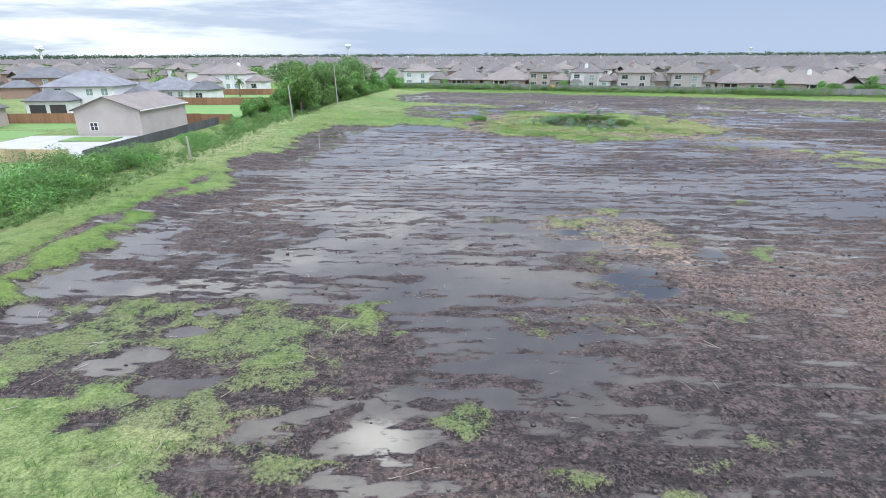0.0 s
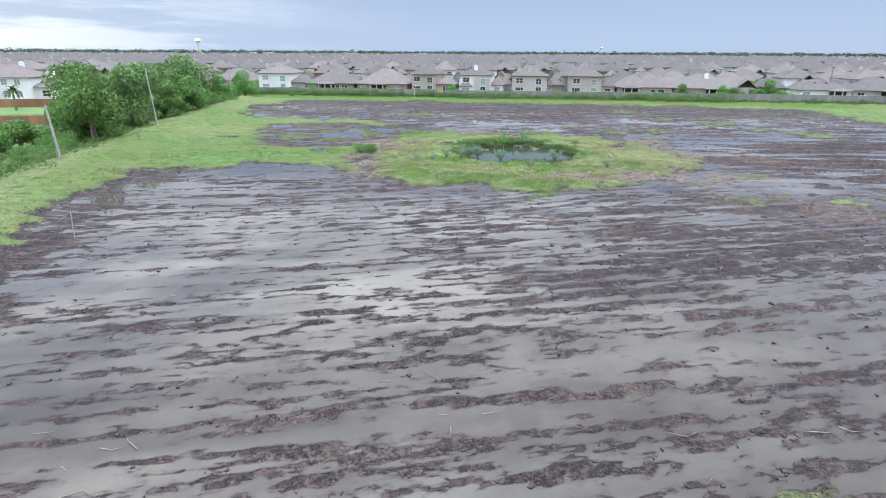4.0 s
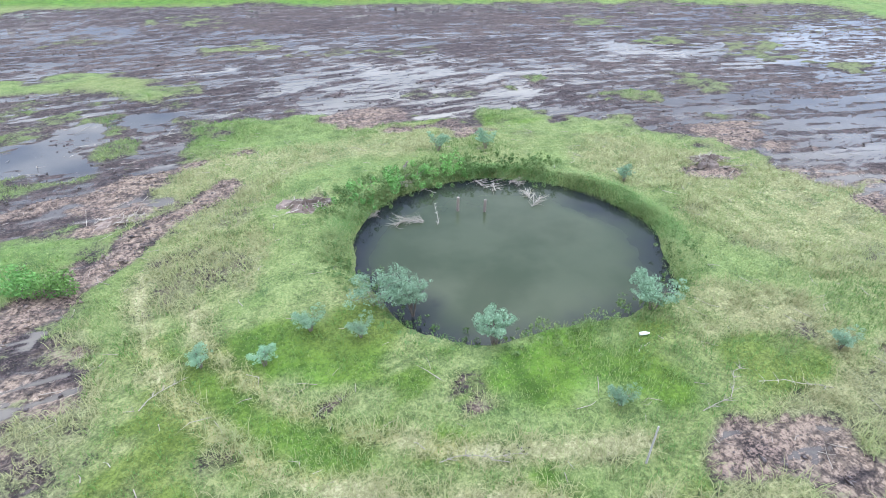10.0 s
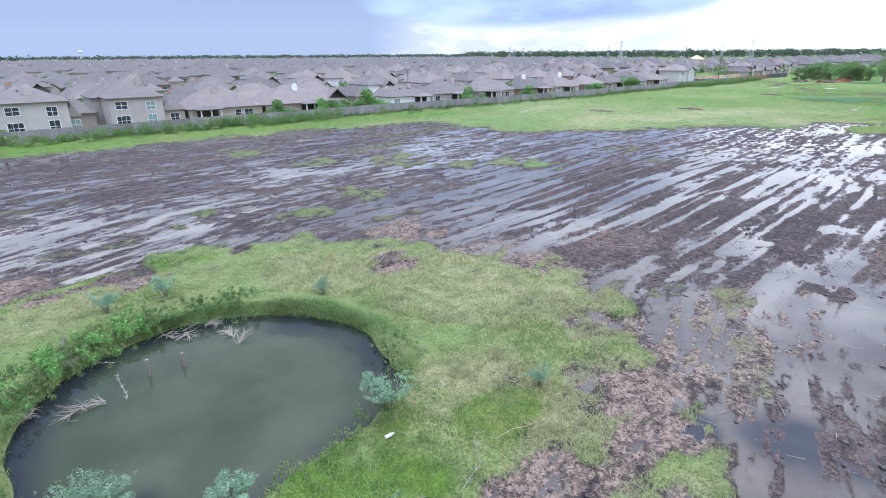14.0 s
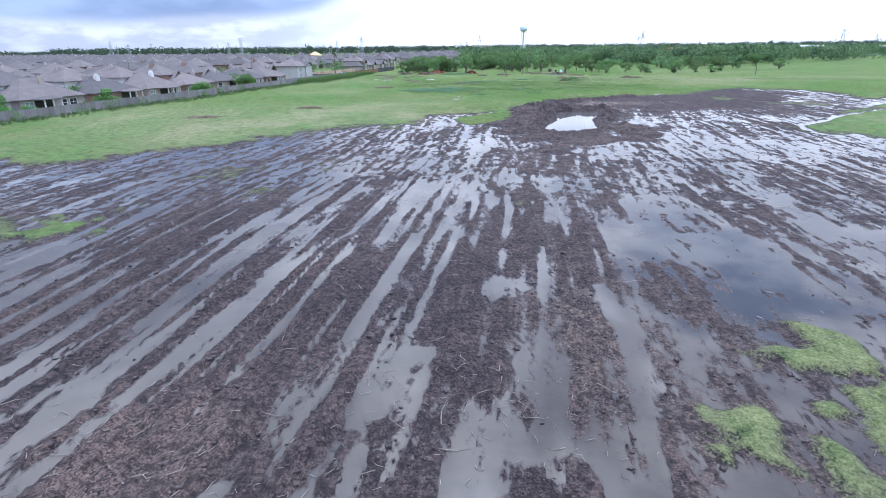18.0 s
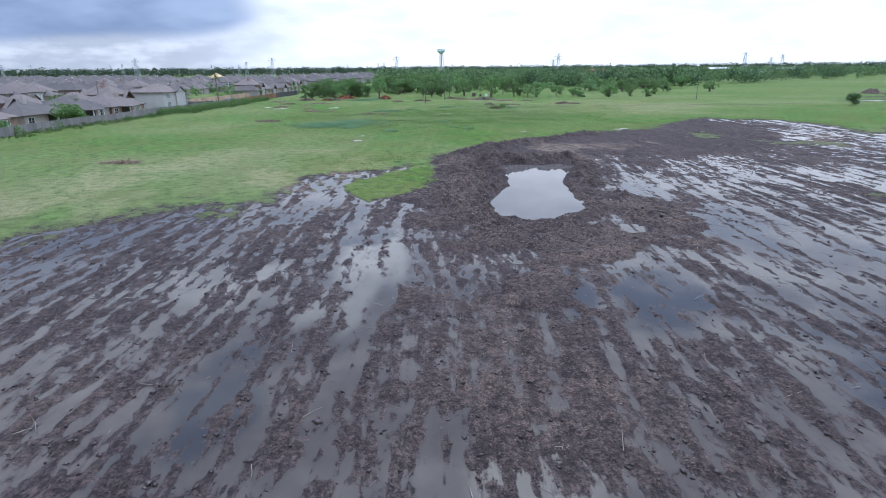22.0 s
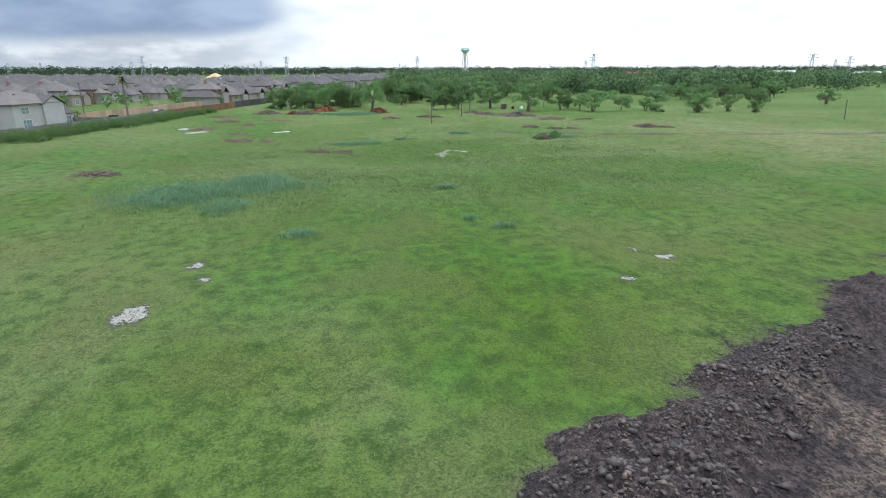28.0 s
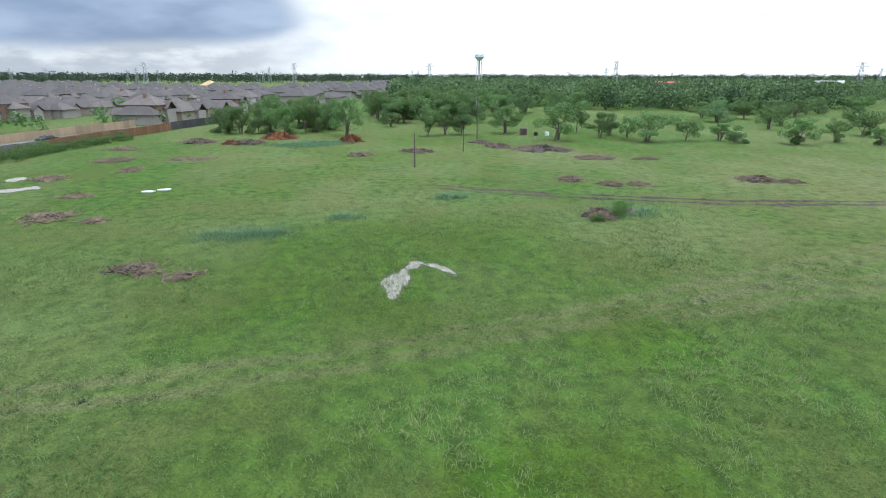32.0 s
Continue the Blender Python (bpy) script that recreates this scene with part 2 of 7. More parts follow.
    turf = n.mix(n.math("MULTIPLY", n.step(fine, 0.5, 0.85), 0.35), turf, (0.026, 0.043, 0.012))
    turf = n.mix(n.math("MULTIPLY", n.math("SUBTRACT", 1.0, n.step(grass, 0.45, 0.95)), 0.75), turf, n.mix(n.step(rough, 0.4, 0.62), (0.036, 0.040, 0.018), (0.125, 0.125, 0.066)))
    turf = n.mix(n.math("MULTIPLY", n.step(straw, 0.88, 0.98), 0.75), turf, n.mix(n.step(rough, 0.4, 0.6), (0.190, 0.180, 0.085), (0.360, 0.330, 0.185)))
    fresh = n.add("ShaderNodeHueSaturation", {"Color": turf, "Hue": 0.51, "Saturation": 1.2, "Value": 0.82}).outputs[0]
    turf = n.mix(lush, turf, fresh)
    edge = n.math("ADD", grass, n.math("MULTIPLY", n.math("SUBTRACT", n.math("ADD", n2, rough), 1.0), 1.5))
    g = n.step(edge, 0.36, 0.62)
    pale = n.step(n.math("ADD", sand, n.math("MULTIPLY", n.math("SUBTRACT", n.math("ADD", n2, n3), 1.0), 1.2)), 0.42, 0.62)
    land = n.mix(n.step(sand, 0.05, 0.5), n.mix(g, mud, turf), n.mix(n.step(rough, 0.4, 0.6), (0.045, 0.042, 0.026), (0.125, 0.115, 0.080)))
    land = n.mix(pale, land, n.mix(n.step(rough, 0.42, 0.58), (0.24, 0.215, 0.175), (0.43, 0.40, 0.35)))
    # shallow water wherever the ground lies below its level
    ripple = n.math("ADD", n.math("MULTIPLY", n.math("SUBTRACT", comb, 0.5), 0.17), n.math("ADD", n.math("MULTIPLY", n.math("SUBTRACT", chop, 0.5), 0.22), n.math("MULTIPLY", n.math("SUBTRACT", n3, 0.5), 0.07)))
    depth = n.math("SUBTRACT", n.math("MULTIPLY", level, -1.0), ripple)
    film = n.step(depth, -0.004, 0.004)
    a = n.noise(pos, 0.07, 4)
    silt = n.mix(n.step(n.math("ADD", n.math("MULTIPLY", a, 0.75), n.math("MULTIPLY", n2, 0.25)), 0.36, 0.66), (0.046, 0.039, 0.034), (0.095, 0.081, 0.066))
    silt = n.mix(n.attribute("silt"), silt, n.mix(n.step(a, 0.4, 0.62), (0.150, 0.134, 0.108), (0.205, 0.182, 0.148)))
    silt = n.mix(n.math("MULTIPLY", n.attribute("clear"), 0.85), silt, (0.020, 0.022, 0.027))
    silt = n.mix(n.math("MULTIPLY", n.math("SUBTRACT", 1.0, n.step(depth, 0.0, 0.03)), 0.55), silt, (0.040, 0.032, 0.030))
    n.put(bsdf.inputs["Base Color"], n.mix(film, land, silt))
    damp = n.math("MULTIPLY", n.math("SUBTRACT", 1.0, g), n.math("MULTIPLY", n.step(depth, -0.07, 0.0), n.step(n2, 0.3, 0.6)))
    dry = n.math("SUBTRACT", 0.88, n.math("MULTIPLY", damp, 0.42))
    n.put(bsdf.inputs["Roughness"], n.math("ADD", n.math("MULTIPLY", dry, n.math("SUBTRACT", 1.0, film)), n.math("MULTIPLY", film, 0.02)))
    n.put(bsdf.inputs["Specular IOR Level"], n.math("ADD", 0.3, n.math("MULTIPLY", film, 0.2)))
    n.put(bsdf.inputs["IOR"], n.math("SUBTRACT", 1.45, n.math("MULTIPLY", film, 0.11)))
    relief = n.math("ADD", n.math("MULTIPLY", n2, 0.5), n.math("ADD", n.math("MULTIPLY", rough, 0.9), n.math("ADD", n.math("MULTIPLY", comb, 0.35), n.math("MULTIPLY", lump, -0.3))))
    bump = n.add("ShaderNodeBump", {"Strength": 1.0, "Distance": 0.24, "Height": relief}).outputs[0]
    flat = n.add("ShaderNodeCombineXYZ", {0: 0.0, 1: 0.0, 2: 1.0}).outputs[0]
    nm = n.add("ShaderNodeMix")
    nm.data_type = "VECTOR"
    n.put(nm.inputs[0], film), n.put(nm.inputs[4], bump), n.put(nm.inputs[5], flat)
    n.put(bsdf.inputs["Normal"], nm.outputs[1])


def water_look(n, bsdf, deep, silt, rough=0.04, ripple=0.02, spread=0.07):
    pos = n.add("ShaderNodeNewGeometry").outputs["Position"]
    a, b = n.noise(pos, spread, 4), n.noise(pos, 0.6, 4)
    f = n.step(n.math("ADD", n.math("MULTIPLY", a, 0.75), n.math("MULTIPLY", b, 0.25)), 0.36, 0.66)
    col = n.mix(f, deep, silt)
    n.put(bsdf.inputs["Base Color"], col)
    n.put(bsdf.inputs["Roughness"], rough)
    n.put(bsdf.inputs["IOR"], 1.333)
    n.put(bsdf.inputs["Specular IOR Level"], 0.5)
    n.put(bsdf.inputs["Normal"], n.add("ShaderNodeBump", {"Strength": ripple, "Distance": 0.05, "Height": n.noise(pos, 2.5, 3)}).outputs[0])


def shingled(n, bsdf, col, dark):
    """Asphalt shingles: courses, random tabs and weathering."""
    pos = n.add("ShaderNodeTexCoord").outputs["Object"]
    z = n.add("ShaderNodeSeparateXYZ", {0: pos}).outputs[2]
    course = n.math("FRACT", n.math("MULTIPLY", z, 11.0))
    a, b = n.noise(pos, 0.5, 4), n.noise(pos, 6.0, 4, 0.7)
    c = n.mix(n.step(n.math("ADD", n.math("MULTIPLY", a, 0.4), n.math("MULTIPLY", b, 0.6)), 0.35, 0.65), dark, col)
    r = n.add("ShaderNodeObjectInfo").outputs["Random"]
    h = n.add("ShaderNodeHueSaturation", {"Color": c, "Value": n.math("ADD", 0.72, n.math("MULTIPLY", r, 0.5)),
                                          "Saturation": n.math("ADD", 0.7, n.math("MULTIPLY", r, 0.5))})
    n.put(bsdf.inputs["Base Color"], h.outputs[0])
    n.put(bsdf.inputs["Roughness"], 0.95)
    n.put(bsdf.inputs["Specular IOR Level"], 0.12)
    n.put(bsdf.inputs["Normal"], n.add("ShaderNodeBump", {"Strength": 0.4, "Distance": 0.03, "Height": n.math("ADD", course, b)}).outputs[0])


def bricked(n, bsdf, a, b, mortar):
    pos = n.add("ShaderNodeTexCoord").outputs["Object"]
    s = n.add("ShaderNodeSeparateXYZ", {0: pos})
    flat = n.add("ShaderNodeCombineXYZ", {0: n.math("ADD", s.outputs[0], s.outputs[1]), 1: s.outputs[2], 2: 0.0}).outputs[0]
    t = n.add("ShaderNodeTexBrick", {"Vector": flat, "Color1": a, "Color2": b, "Mortar": mortar, "Scale": 1.0, "Mortar Size": 0.008, "Brick Width": 0.2, "Row Height": 0.075})
    stain = n.noise(pos, 0.6, 4)
    n.put(bsdf.inputs["Base Color"], n.mix(n.math("MULTIPLY", n.step(stain, 0.45, 0.75), 0.35), t.outputs[0], mortar))
    n.put(bsdf.inputs["Roughness"], 0.85)


def boards(n, bsdf, col, dark, width=0.14):
    """Weathered upright boards; each panel is real geometry, the grain lies on it."""
    pos = n.add("ShaderNodeTexCoord").outputs["Object"]
    grain = n.noise(n.stretch(pos, (9, 9, 0.9)), 1.5, 5, 0.6)
    isl = n.add("ShaderNodeNewGeometry").outputs["Random Per Island"]
    r = n.add("ShaderNodeObjectInfo").outputs["Random"]
    c = n.mix(n.math("ADD", n.math("MULTIPLY", grain, 0.5), n.math("MULTIPLY", isl, 0.5)), dark, col)
    h = n.add("ShaderNodeHueSaturation", {"Color": c, "Value": n.math("ADD", 0.8, n.math("MULTIPLY", r, 0.4))})
    n.put(bsdf.inputs["Base Color"], h.outputs[0])
    n.put(bsdf.inputs["Roughness"], 0.9)


def glazed(n, bsdf, col=(0.03, 0.04, 0.045)):
    n.put(bsdf.inputs["Base Color"], col)
    n.put(bsdf.inputs["Roughness"], 0.06)
    n.put(bsdf.inputs["Specular IOR Level"], 0.8)


GROUND = material("field_ground", ground_look)
def pond_look(n, bsdf):
    """Murky green water, its margin painted black for the bank's dark reflection."""
    pos = n.add("ShaderNodeNewGeometry").outputs["Position"]
    a = n.noise(pos, 0.25, 4)
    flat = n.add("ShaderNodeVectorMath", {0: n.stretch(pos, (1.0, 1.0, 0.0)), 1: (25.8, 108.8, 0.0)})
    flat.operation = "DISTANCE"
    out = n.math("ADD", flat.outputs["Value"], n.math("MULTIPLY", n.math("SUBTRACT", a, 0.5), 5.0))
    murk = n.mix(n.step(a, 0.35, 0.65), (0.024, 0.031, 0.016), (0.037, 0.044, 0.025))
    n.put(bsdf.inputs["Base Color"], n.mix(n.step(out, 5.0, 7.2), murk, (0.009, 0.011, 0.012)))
    n.put(bsdf.inputs["Roughness"], 0.03)
    n.put(bsdf.inputs["IOR"], 1.333)
    n.put(bsdf.inputs["Normal"], n.add("ShaderNodeBump", {"Strength": 0.015, "Distance": 0.05, "Height": n.noise(pos, 2.5, 3)}).outputs[0])


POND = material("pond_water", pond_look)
PIT = material("pit_water", water_look, deep=(0.074, 0.066, 0.062), silt=(0.09, 0.081, 0.075), rough=0.02, ripple=0.008)
ROOF = material("taupe_shingles", shingled, col=(0.152, 0.133, 0.123), dark=(0.112, 0.097, 0.090))
ROOF_GREY = material("grey_shingles", shingled, col=(0.164, 0.1599, 0.1681), dark=(0.0902, 0.0902, 0.09676))
BRICK = material("red_brown_brick", bricked, a=(0.2132, 0.1066, 0.0738), b=(0.2706, 0.1558, 0.1148), mortar=(0.3116, 0.2706, 0.2378))
BRICK_TAN = material("tan_brick", bricked, a=(0.30, 0.235, 0.195), b=(0.36, 0.295, 0.25), mortar=(0.37, 0.34, 0.31))
SIDING_TAN = material("tan_siding", grainy, col=(0.37, 0.335, 0.31), dark=(0.30, 0.27, 0.25), jitter=0.12)
SIDING_WHITE = material("white_siding", grainy, col=(0.656, 0.656, 0.6478), dark=(0.5576, 0.5576, 0.5494), jitter=0.06)
SIDING_PINK = material("pale_metal_siding", grainy, col=(0.40, 0.355, 0.335), dark=(0.33, 0.29, 0.27), rough=0.6)
SIDING_PALE = material("pale_grey_siding", grainy, col=(0.46, 0.445, 0.43), dark=(0.39, 0.375, 0.36))
TRIM = material("white_trim", grainy, col=(0.656, 0.6478, 0.6314), dark=(0.574, 0.5658, 0.5412), rough=0.6)
GLASS = material("window_glass", glazed)
GLASS_TEAL = material("blind_glass", glazed, col=(0.20, 0.27, 0.26))
# near-black painted shade for patios and garage openings; drum and excavator parts too
DARK = material("opening_shade_and_dark_paint", grainy, col=(0.05, 0.045, 0.04), dark=(0.03, 0.028, 0.026))
FENCE_GREY = material("grey_weathered_boards", boards, col=(0.246, 0.2337, 0.2296), dark=(0.1353, 0.1271, 0.123))
FENCE_BROWN = material("brown_stained_boards", boards, col=(0.2706, 0.1435, 0.0779), dark=(0.164, 0.082, 0.0451))
FENCE_PALE = material("pale_new_boards", boards, col=(0.4264, 0.3198, 0.205), dark=(0.328, 0.2378, 0.1476))
FENCE_DARK = material("dark_boards", boards, col=(0.082, 0.082, 0.0861), dark=(0.0492, 0.0492, 0.0492))
POLE = material("creosote_pole", grainy, col=(0.1804, 0.1476, 0.123), dark=(0.0984, 0.082, 0.0697), fine=4)
POLE_GREY = material("weathered_pole", grainy, col=(0.328, 0.3034, 0.2788), dark=(0.2214, 0.205, 0.1886), fine=4)
STEEL = material("galvanised_steel", grainy, col=(0.45, 0.47, 0.50), dark=(0.36, 0.38, 0.40), rough=0.5, metal=0.3, bump=0)
TEAL = material("pale_teal_paint", grainy, col=(0.74, 0.87, 0.90), dark=(0.68, 0.81, 0.85), rough=0.5, bump=0)
CONCRETE = material("concrete", grainy, col=(0.27, 0.26, 0.245), dark=(0.20, 0.19, 0.18), fine=5)
ASPHALT = material("asphalt", grainy, col=(0.16, 0.155, 0.15), dark=(0.11, 0.105, 0.10), fine=20)
LAWN = material("mown_lawn", leafy, through_light=0, col=(0.095, 0.165, 0.038), dark=(0.066, 0.120, 0.026))
BARK = material("grey_bark", grainy, col=(0.20, 0.165, 0.135), dark=(0.10, 0.08, 0.065), fine=6)
DEADWOOD = material("bleached_dead_wood", grainy, col=(0.30, 0.26, 0.215), dark=(0.16, 0.135, 0.11), fine=8)
CLOD = material("dark_clods", grainy, col=(0.112, 0.086, 0.077), dark=(0.034, 0.026, 0.0235), fine=5, bump=0.6, rough=0.75)
CLOD_WET = material("wet_mud_clods", grainy, col=(0.066, 0.047, 0.043), dark=(0.019, 0.0135, 0.0125), fine=5, bump=0.6, rough=0.6)
CLOD_BROWN = material("brown_clods", grainy, col=(0.160, 0.117, 0.092), dark=(0.060, 0.043, 0.035), fine=5, bump=0.6)
LEAF = material("tree_leaves", leafy, col=(0.165, 0.262, 0.086), dark=(0.060, 0.115, 0.038))
LEAF_DARK = material("oak_leaves", leafy, col=(0.175, 0.270, 0.105), dark=(0.074, 0.130, 0.052))
LEAF_GROVE = material("grove_leaves", leafy, col=(0.215, 0.335, 0.120), dark=(0.085, 0.155, 0.052), through_light=0.4)
LEAF_WOOD = material("woodland_leaves", leafy, col=(0.098, 0.165, 0.068), dark=(0.036, 0.068, 0.032), spread=0.06)
# darker, bluer leaf colour standing in for haze along the horizon
LEAF_FAR = material("hazed_distant_leaves", leafy, col=(0.068, 0.100, 0.058), dark=(0.040, 0.064, 0.040))
LEAF_BUSH = material("bush_leaves", leafy, col=(0.165, 0.300, 0.075), dark=(0.052, 0.120, 0.032))
LEAF_WEED = material("weed_leaves", leafy, col=(0.125, 0.215, 0.060), dark=(0.045, 0.090, 0.026), dry=(0.16, 0.155, 0.070), amount=0.35, spread=0.1)
LEAF_TEAL = material("feathery_grey_green_leaves", leafy, col=(0.250, 0.370, 0.235), dark=(0.125, 0.215, 0.130))
LEAF_HAZY = material("blue_green_weed_leaves", leafy, col=(0.170, 0.290, 0.145), dark=(0.080, 0.155, 0.075))
BLADE = material("grass_blades", leafy, col=(0.128, 0.230, 0.056), dark=(0.054, 0.110, 0.026), dry=(0.28, 0.26, 0.125), amount=0.6, spread=0.12)
BLADE_HAY = material("dry_grass_blades", leafy, col=(0.38, 0.355, 0.190), dark=(0.165, 0.175, 0.070), dry=(0.14, 0.22, 0.055), amount=0.6, spread=0.2)
BLADE_FIELD = material("field_grass_blades", leafy, col=(0.098, 0.180, 0.032), dark=(0.044, 0.088, 0.016), dry=(0.160, 0.175, 0.062), amount=0.4, spread=0.07)
BLADE_OLIVE = material("thin_olive_blades", leafy, col=(0.125, 0.155, 0.050), dark=(0.055, 0.075, 0.026), dry=(0.20, 0.18, 0.095), amount=0.5, spread=0.15)
BRUSH = material("dark_dead_brush", grainy, col=(0.060, 0.044, 0.034), dark=(0.020, 0.015, 0.012), fine=7, bump=0.8)
YELLOW = material("yellow_board", grainy, col=(0.55, 0.38, 0.12), dark=(0.45, 0.30, 0.09))
PALM = material("palm_fronds", leafy, col=(0.1092, 0.156, 0.0468), dark=(0.039, 0.0624, 0.0195))
PLYWOOD = material("bare_plywood", grainy, col=(0.55, 0.40, 0.20), dark=(0.45, 0.32, 0.16))
RUST = material("rust_red_brush", leafy, col=(0.234, 0.0819, 0.039), dark=(0.0936, 0.0312, 0.0156))
TWIG = material("dead_brush", leafy, col=(0.27, 0.195, 0.135), dark=(0.045, 0.034, 0.026), spread=0.8, through_light=0)
CAR_PAINT = material("dark_car_paint", glazed, col=(0.02, 0.022, 0.025))
FAR_RED = material("red_roofing", grainy, col=(0.42, 0.09, 0.07), dark=(0.34, 0.07, 0.06))


# ---------------------------------------------------------------- mesh helpers
class Mesh:
    """Collects vertices and faces of one mesh."""
    def __init__(self):
        self.v, self.f = [], []

    def quad(self, *p):
        k = len(self.v)
        self.v += [tuple(q) for q in p]
        self.f.append(tuple(range(k, k + len(p))))
        return self

    def box(self, x0, x1, y0, y1, z0, z1):
        k = len(self.v)
        self.v += [(x, y, z) for z in (z0, z1) for x, y in ((x0, y0), (x1, y0), (x1, y1), (x0, y1))]
        self.f += [tuple(k + i for i in q) for q in ((3, 2, 1, 0), (4, 5, 6, 7), (0, 1, 5, 4), (1, 2, 6, 5), (2, 3, 7, 6), (3, 0, 4, 7))]
        return self

    def tube(self, a, b, r0, r1, n=7):
        a, b = Vector(a), Vector(b)
        q = (b - a).to_track_quat("Z", "Y")
        k = len(self.v)
        for p, r in ((a, r0), (b, r1)):
            for i in range(n):
                c = 2 * math.pi * i / n
                self.v.append(tuple(p + q @ Vector((r * math.cos(c), r * math.sin(c), 0))))
        self.f += [(k + i, k + (i + 1) % n, k + n + (i + 1) % n, k + n + i) for i in range(n)]
        self.f += [tuple(k + i for i in reversed(range(n))), tuple(k + n + i for i in range(n))]
        return self

    def lathe(self, profile, n=20, at=(0, 0)):
        """profile: rows of radius and height."""
        k = len(self.v)
        for r, z in profile:
            self.v += [(at[0] + r * math.cos(2 * math.pi * i / n), at[1] + r * math.sin(2 * math.pi * i / n), z) for i in range(n)]
        for j in range(len(profile) - 1):
            self.f += [(k + j * n + i, k + j * n + (i + 1) % n, k + (j + 1) * n + (i + 1) % n, k + (j + 1) * n + i) for i in range(n)]
        self.f += [tuple(k + i for i in reversed(range(n))), tuple(k + (len(profile) - 1) * n + i for i in range(n))]
        return self

    def data(self, name, mat):
        me = bpy.data.meshes.new(name)
        me.from_pydata(self.v, [], self.f)
        me.materials.append(mat)
        return me


def part(name, mesh, mat, parent=None, label=""):
    ob = new(name, mesh.data(name, mat) if isinstance(mesh, Mesh) else mesh)
    ob.parent = parent
    return tagged(ob, label)


def thing(name, label, category, m=None, group="", kind=""):
    ob = new(name)
    if m:
        ob.matrix_world = m
    return tagged(ob, label, category, group, kind)


def fast_mesh(name, verts, quads, mat, tri=False):
    """A large mesh straight from arrays."""
    me = bpy.data.meshes.new(name)
    k = quads.shape[1]
    me.vertices.add(len(verts)), me.loops.add(quads.size), me.polygons.add(len(quads))
    me.vertices.foreach_set("co", np.ascontiguousarray(verts, np.float32).ravel())
    me.loops.foreach_set("vertex_index", np.ascontiguousarray(quads, np.int32).ravel())
    me.polygons.foreach_set("loop_start", np.arange(0, quads.size, k, dtype=np.int32))
    me.polygons.foreach_set("loop_total", np.full(len(quads), k, np.int32))
    me.update(calc_edges=True)
    me.materials.append(mat)
    return me




def vnoise(x, y, seed):
    """Smooth value noise between -1 and 1."""
    xi, yi = np.floor(x).astype(np.int64), np.floor(y).astype(np.int64)
    fx, fy = x - xi, y - yi
    fx, fy = fx * fx * (3 - 2 * fx), fy * fy * (3 - 2 * fy)

    def h(i, j):
        k = (i * 374761393 + j * 668265263 + seed * 1442695041) & 0xFFFFFFFF
        k = ((k ^ (k >> 13)) * 1274126177) & 0xFFFFFFFF
        return ((k ^ (k >> 16)) & 0xFFFF) / 32767.5 - 1
    a, b, c, d = h(xi, yi), h(xi + 1, yi), h(xi, yi + 1), h(xi + 1, yi + 1)
    return (a * (1 - fx) + b * fx) * (1 - fy) + (c * (1 - fx) + d * fx) * fy


def fbm(x, y, seed, octaves=3):
    s = 0
    for o in range(octaves):
        s = s + vnoise(x * 2 ** o, y * 2 ** o, seed + o) * 0.5 ** o
    return s


def smooth(x, lo, hi):
    t = np.clip((x - lo) / (hi - lo), 0, 1)
    return t * t * (3 - 2 * t)


def inside(x, y, poly):
    """Signed distance to a polygon, positive inside."""
    best, odd = np.full(x.shape, 1e9), np.zeros(x.shape, bool)
    for (ax, ay), (bx, by) in zip(poly, poly[1:] + poly[:1]):
        ex, ey = bx - ax, by - ay
        t = np.clip(((x - ax) * ex + (y - ay) * ey) / (ex * ex + ey * ey), 0, 1)
        best = np.minimum(best, np.hypot(x - ax - t * ex, y - ay - t * ey))
        if ey:
            odd ^= ((ay > y) != (by > y)) & (x < ax + (y - ay) * ex / ey)
    return np.where(odd, best, -best)


def blob(x, y, cx, cy, rx, ry, turn=0.0):
    """1 at the middle of an ellipse, 0 at its rim, negative outside."""
    c, s = math.cos(radians(turn)), math.sin(radians(turn))
    u, v = (x - cx) * c + (y - cy) * s, (y - cy) * c - (x - cx) * s
    return 1 - np.hypot(u / rx, v / ry)


# ---------------------------------------------------------------- ground
FENCE = Vector((-19, 222.6, 0))            # west corner of the long back fence, which bends a little half way
BEND, FD, FD2 = 225.0, Vector((0.9285, -0.3714, 0)), Vector((0.948, -0.318, 0))
FN = Vector((0.3714, 0.9285, 0))           # away from the field


def along(s, off=0.0):
    """The place s metres along the fence and off metres behind it."""
    if s < BEND:
        return FENCE + FD * s + FN * off
    return FENCE + FD * BEND + FD2 * (s - BEND) + Vector((-FD2.y, FD2.x, 0)) * off


def fence_turn(s):
    d = FD if s < BEND else FD2
    return math.degrees(math.atan2(d.y, d.x))


MUD = [(-20, 8), (60, 4), (88, 14), (104, 23), (113, 25), (121, 18), (129, 8), (140, -12), (150, -20), (165, -28), (182, -31), (190, -16), (176, 8), (168, 29),
       (161, 46), (157, 53), (151, 60), (146, 64), (141, 79), (131, 84), (129.5, 95), (115, 111), (104, 128), (111, 147), (83, 165), (46, 180), (22, 189), (-4, 197),
       (-14, 182), (-10, 158), (12, 147), (15, 133), (9, 112), (4, 101), (-7, 110), (-16, 107), (-19, 96), (-21.8, 73), (-21, 62), (-20, 56), (-21.4, 49), (-21.3, 42), (-20, 35), (-22, 28)]
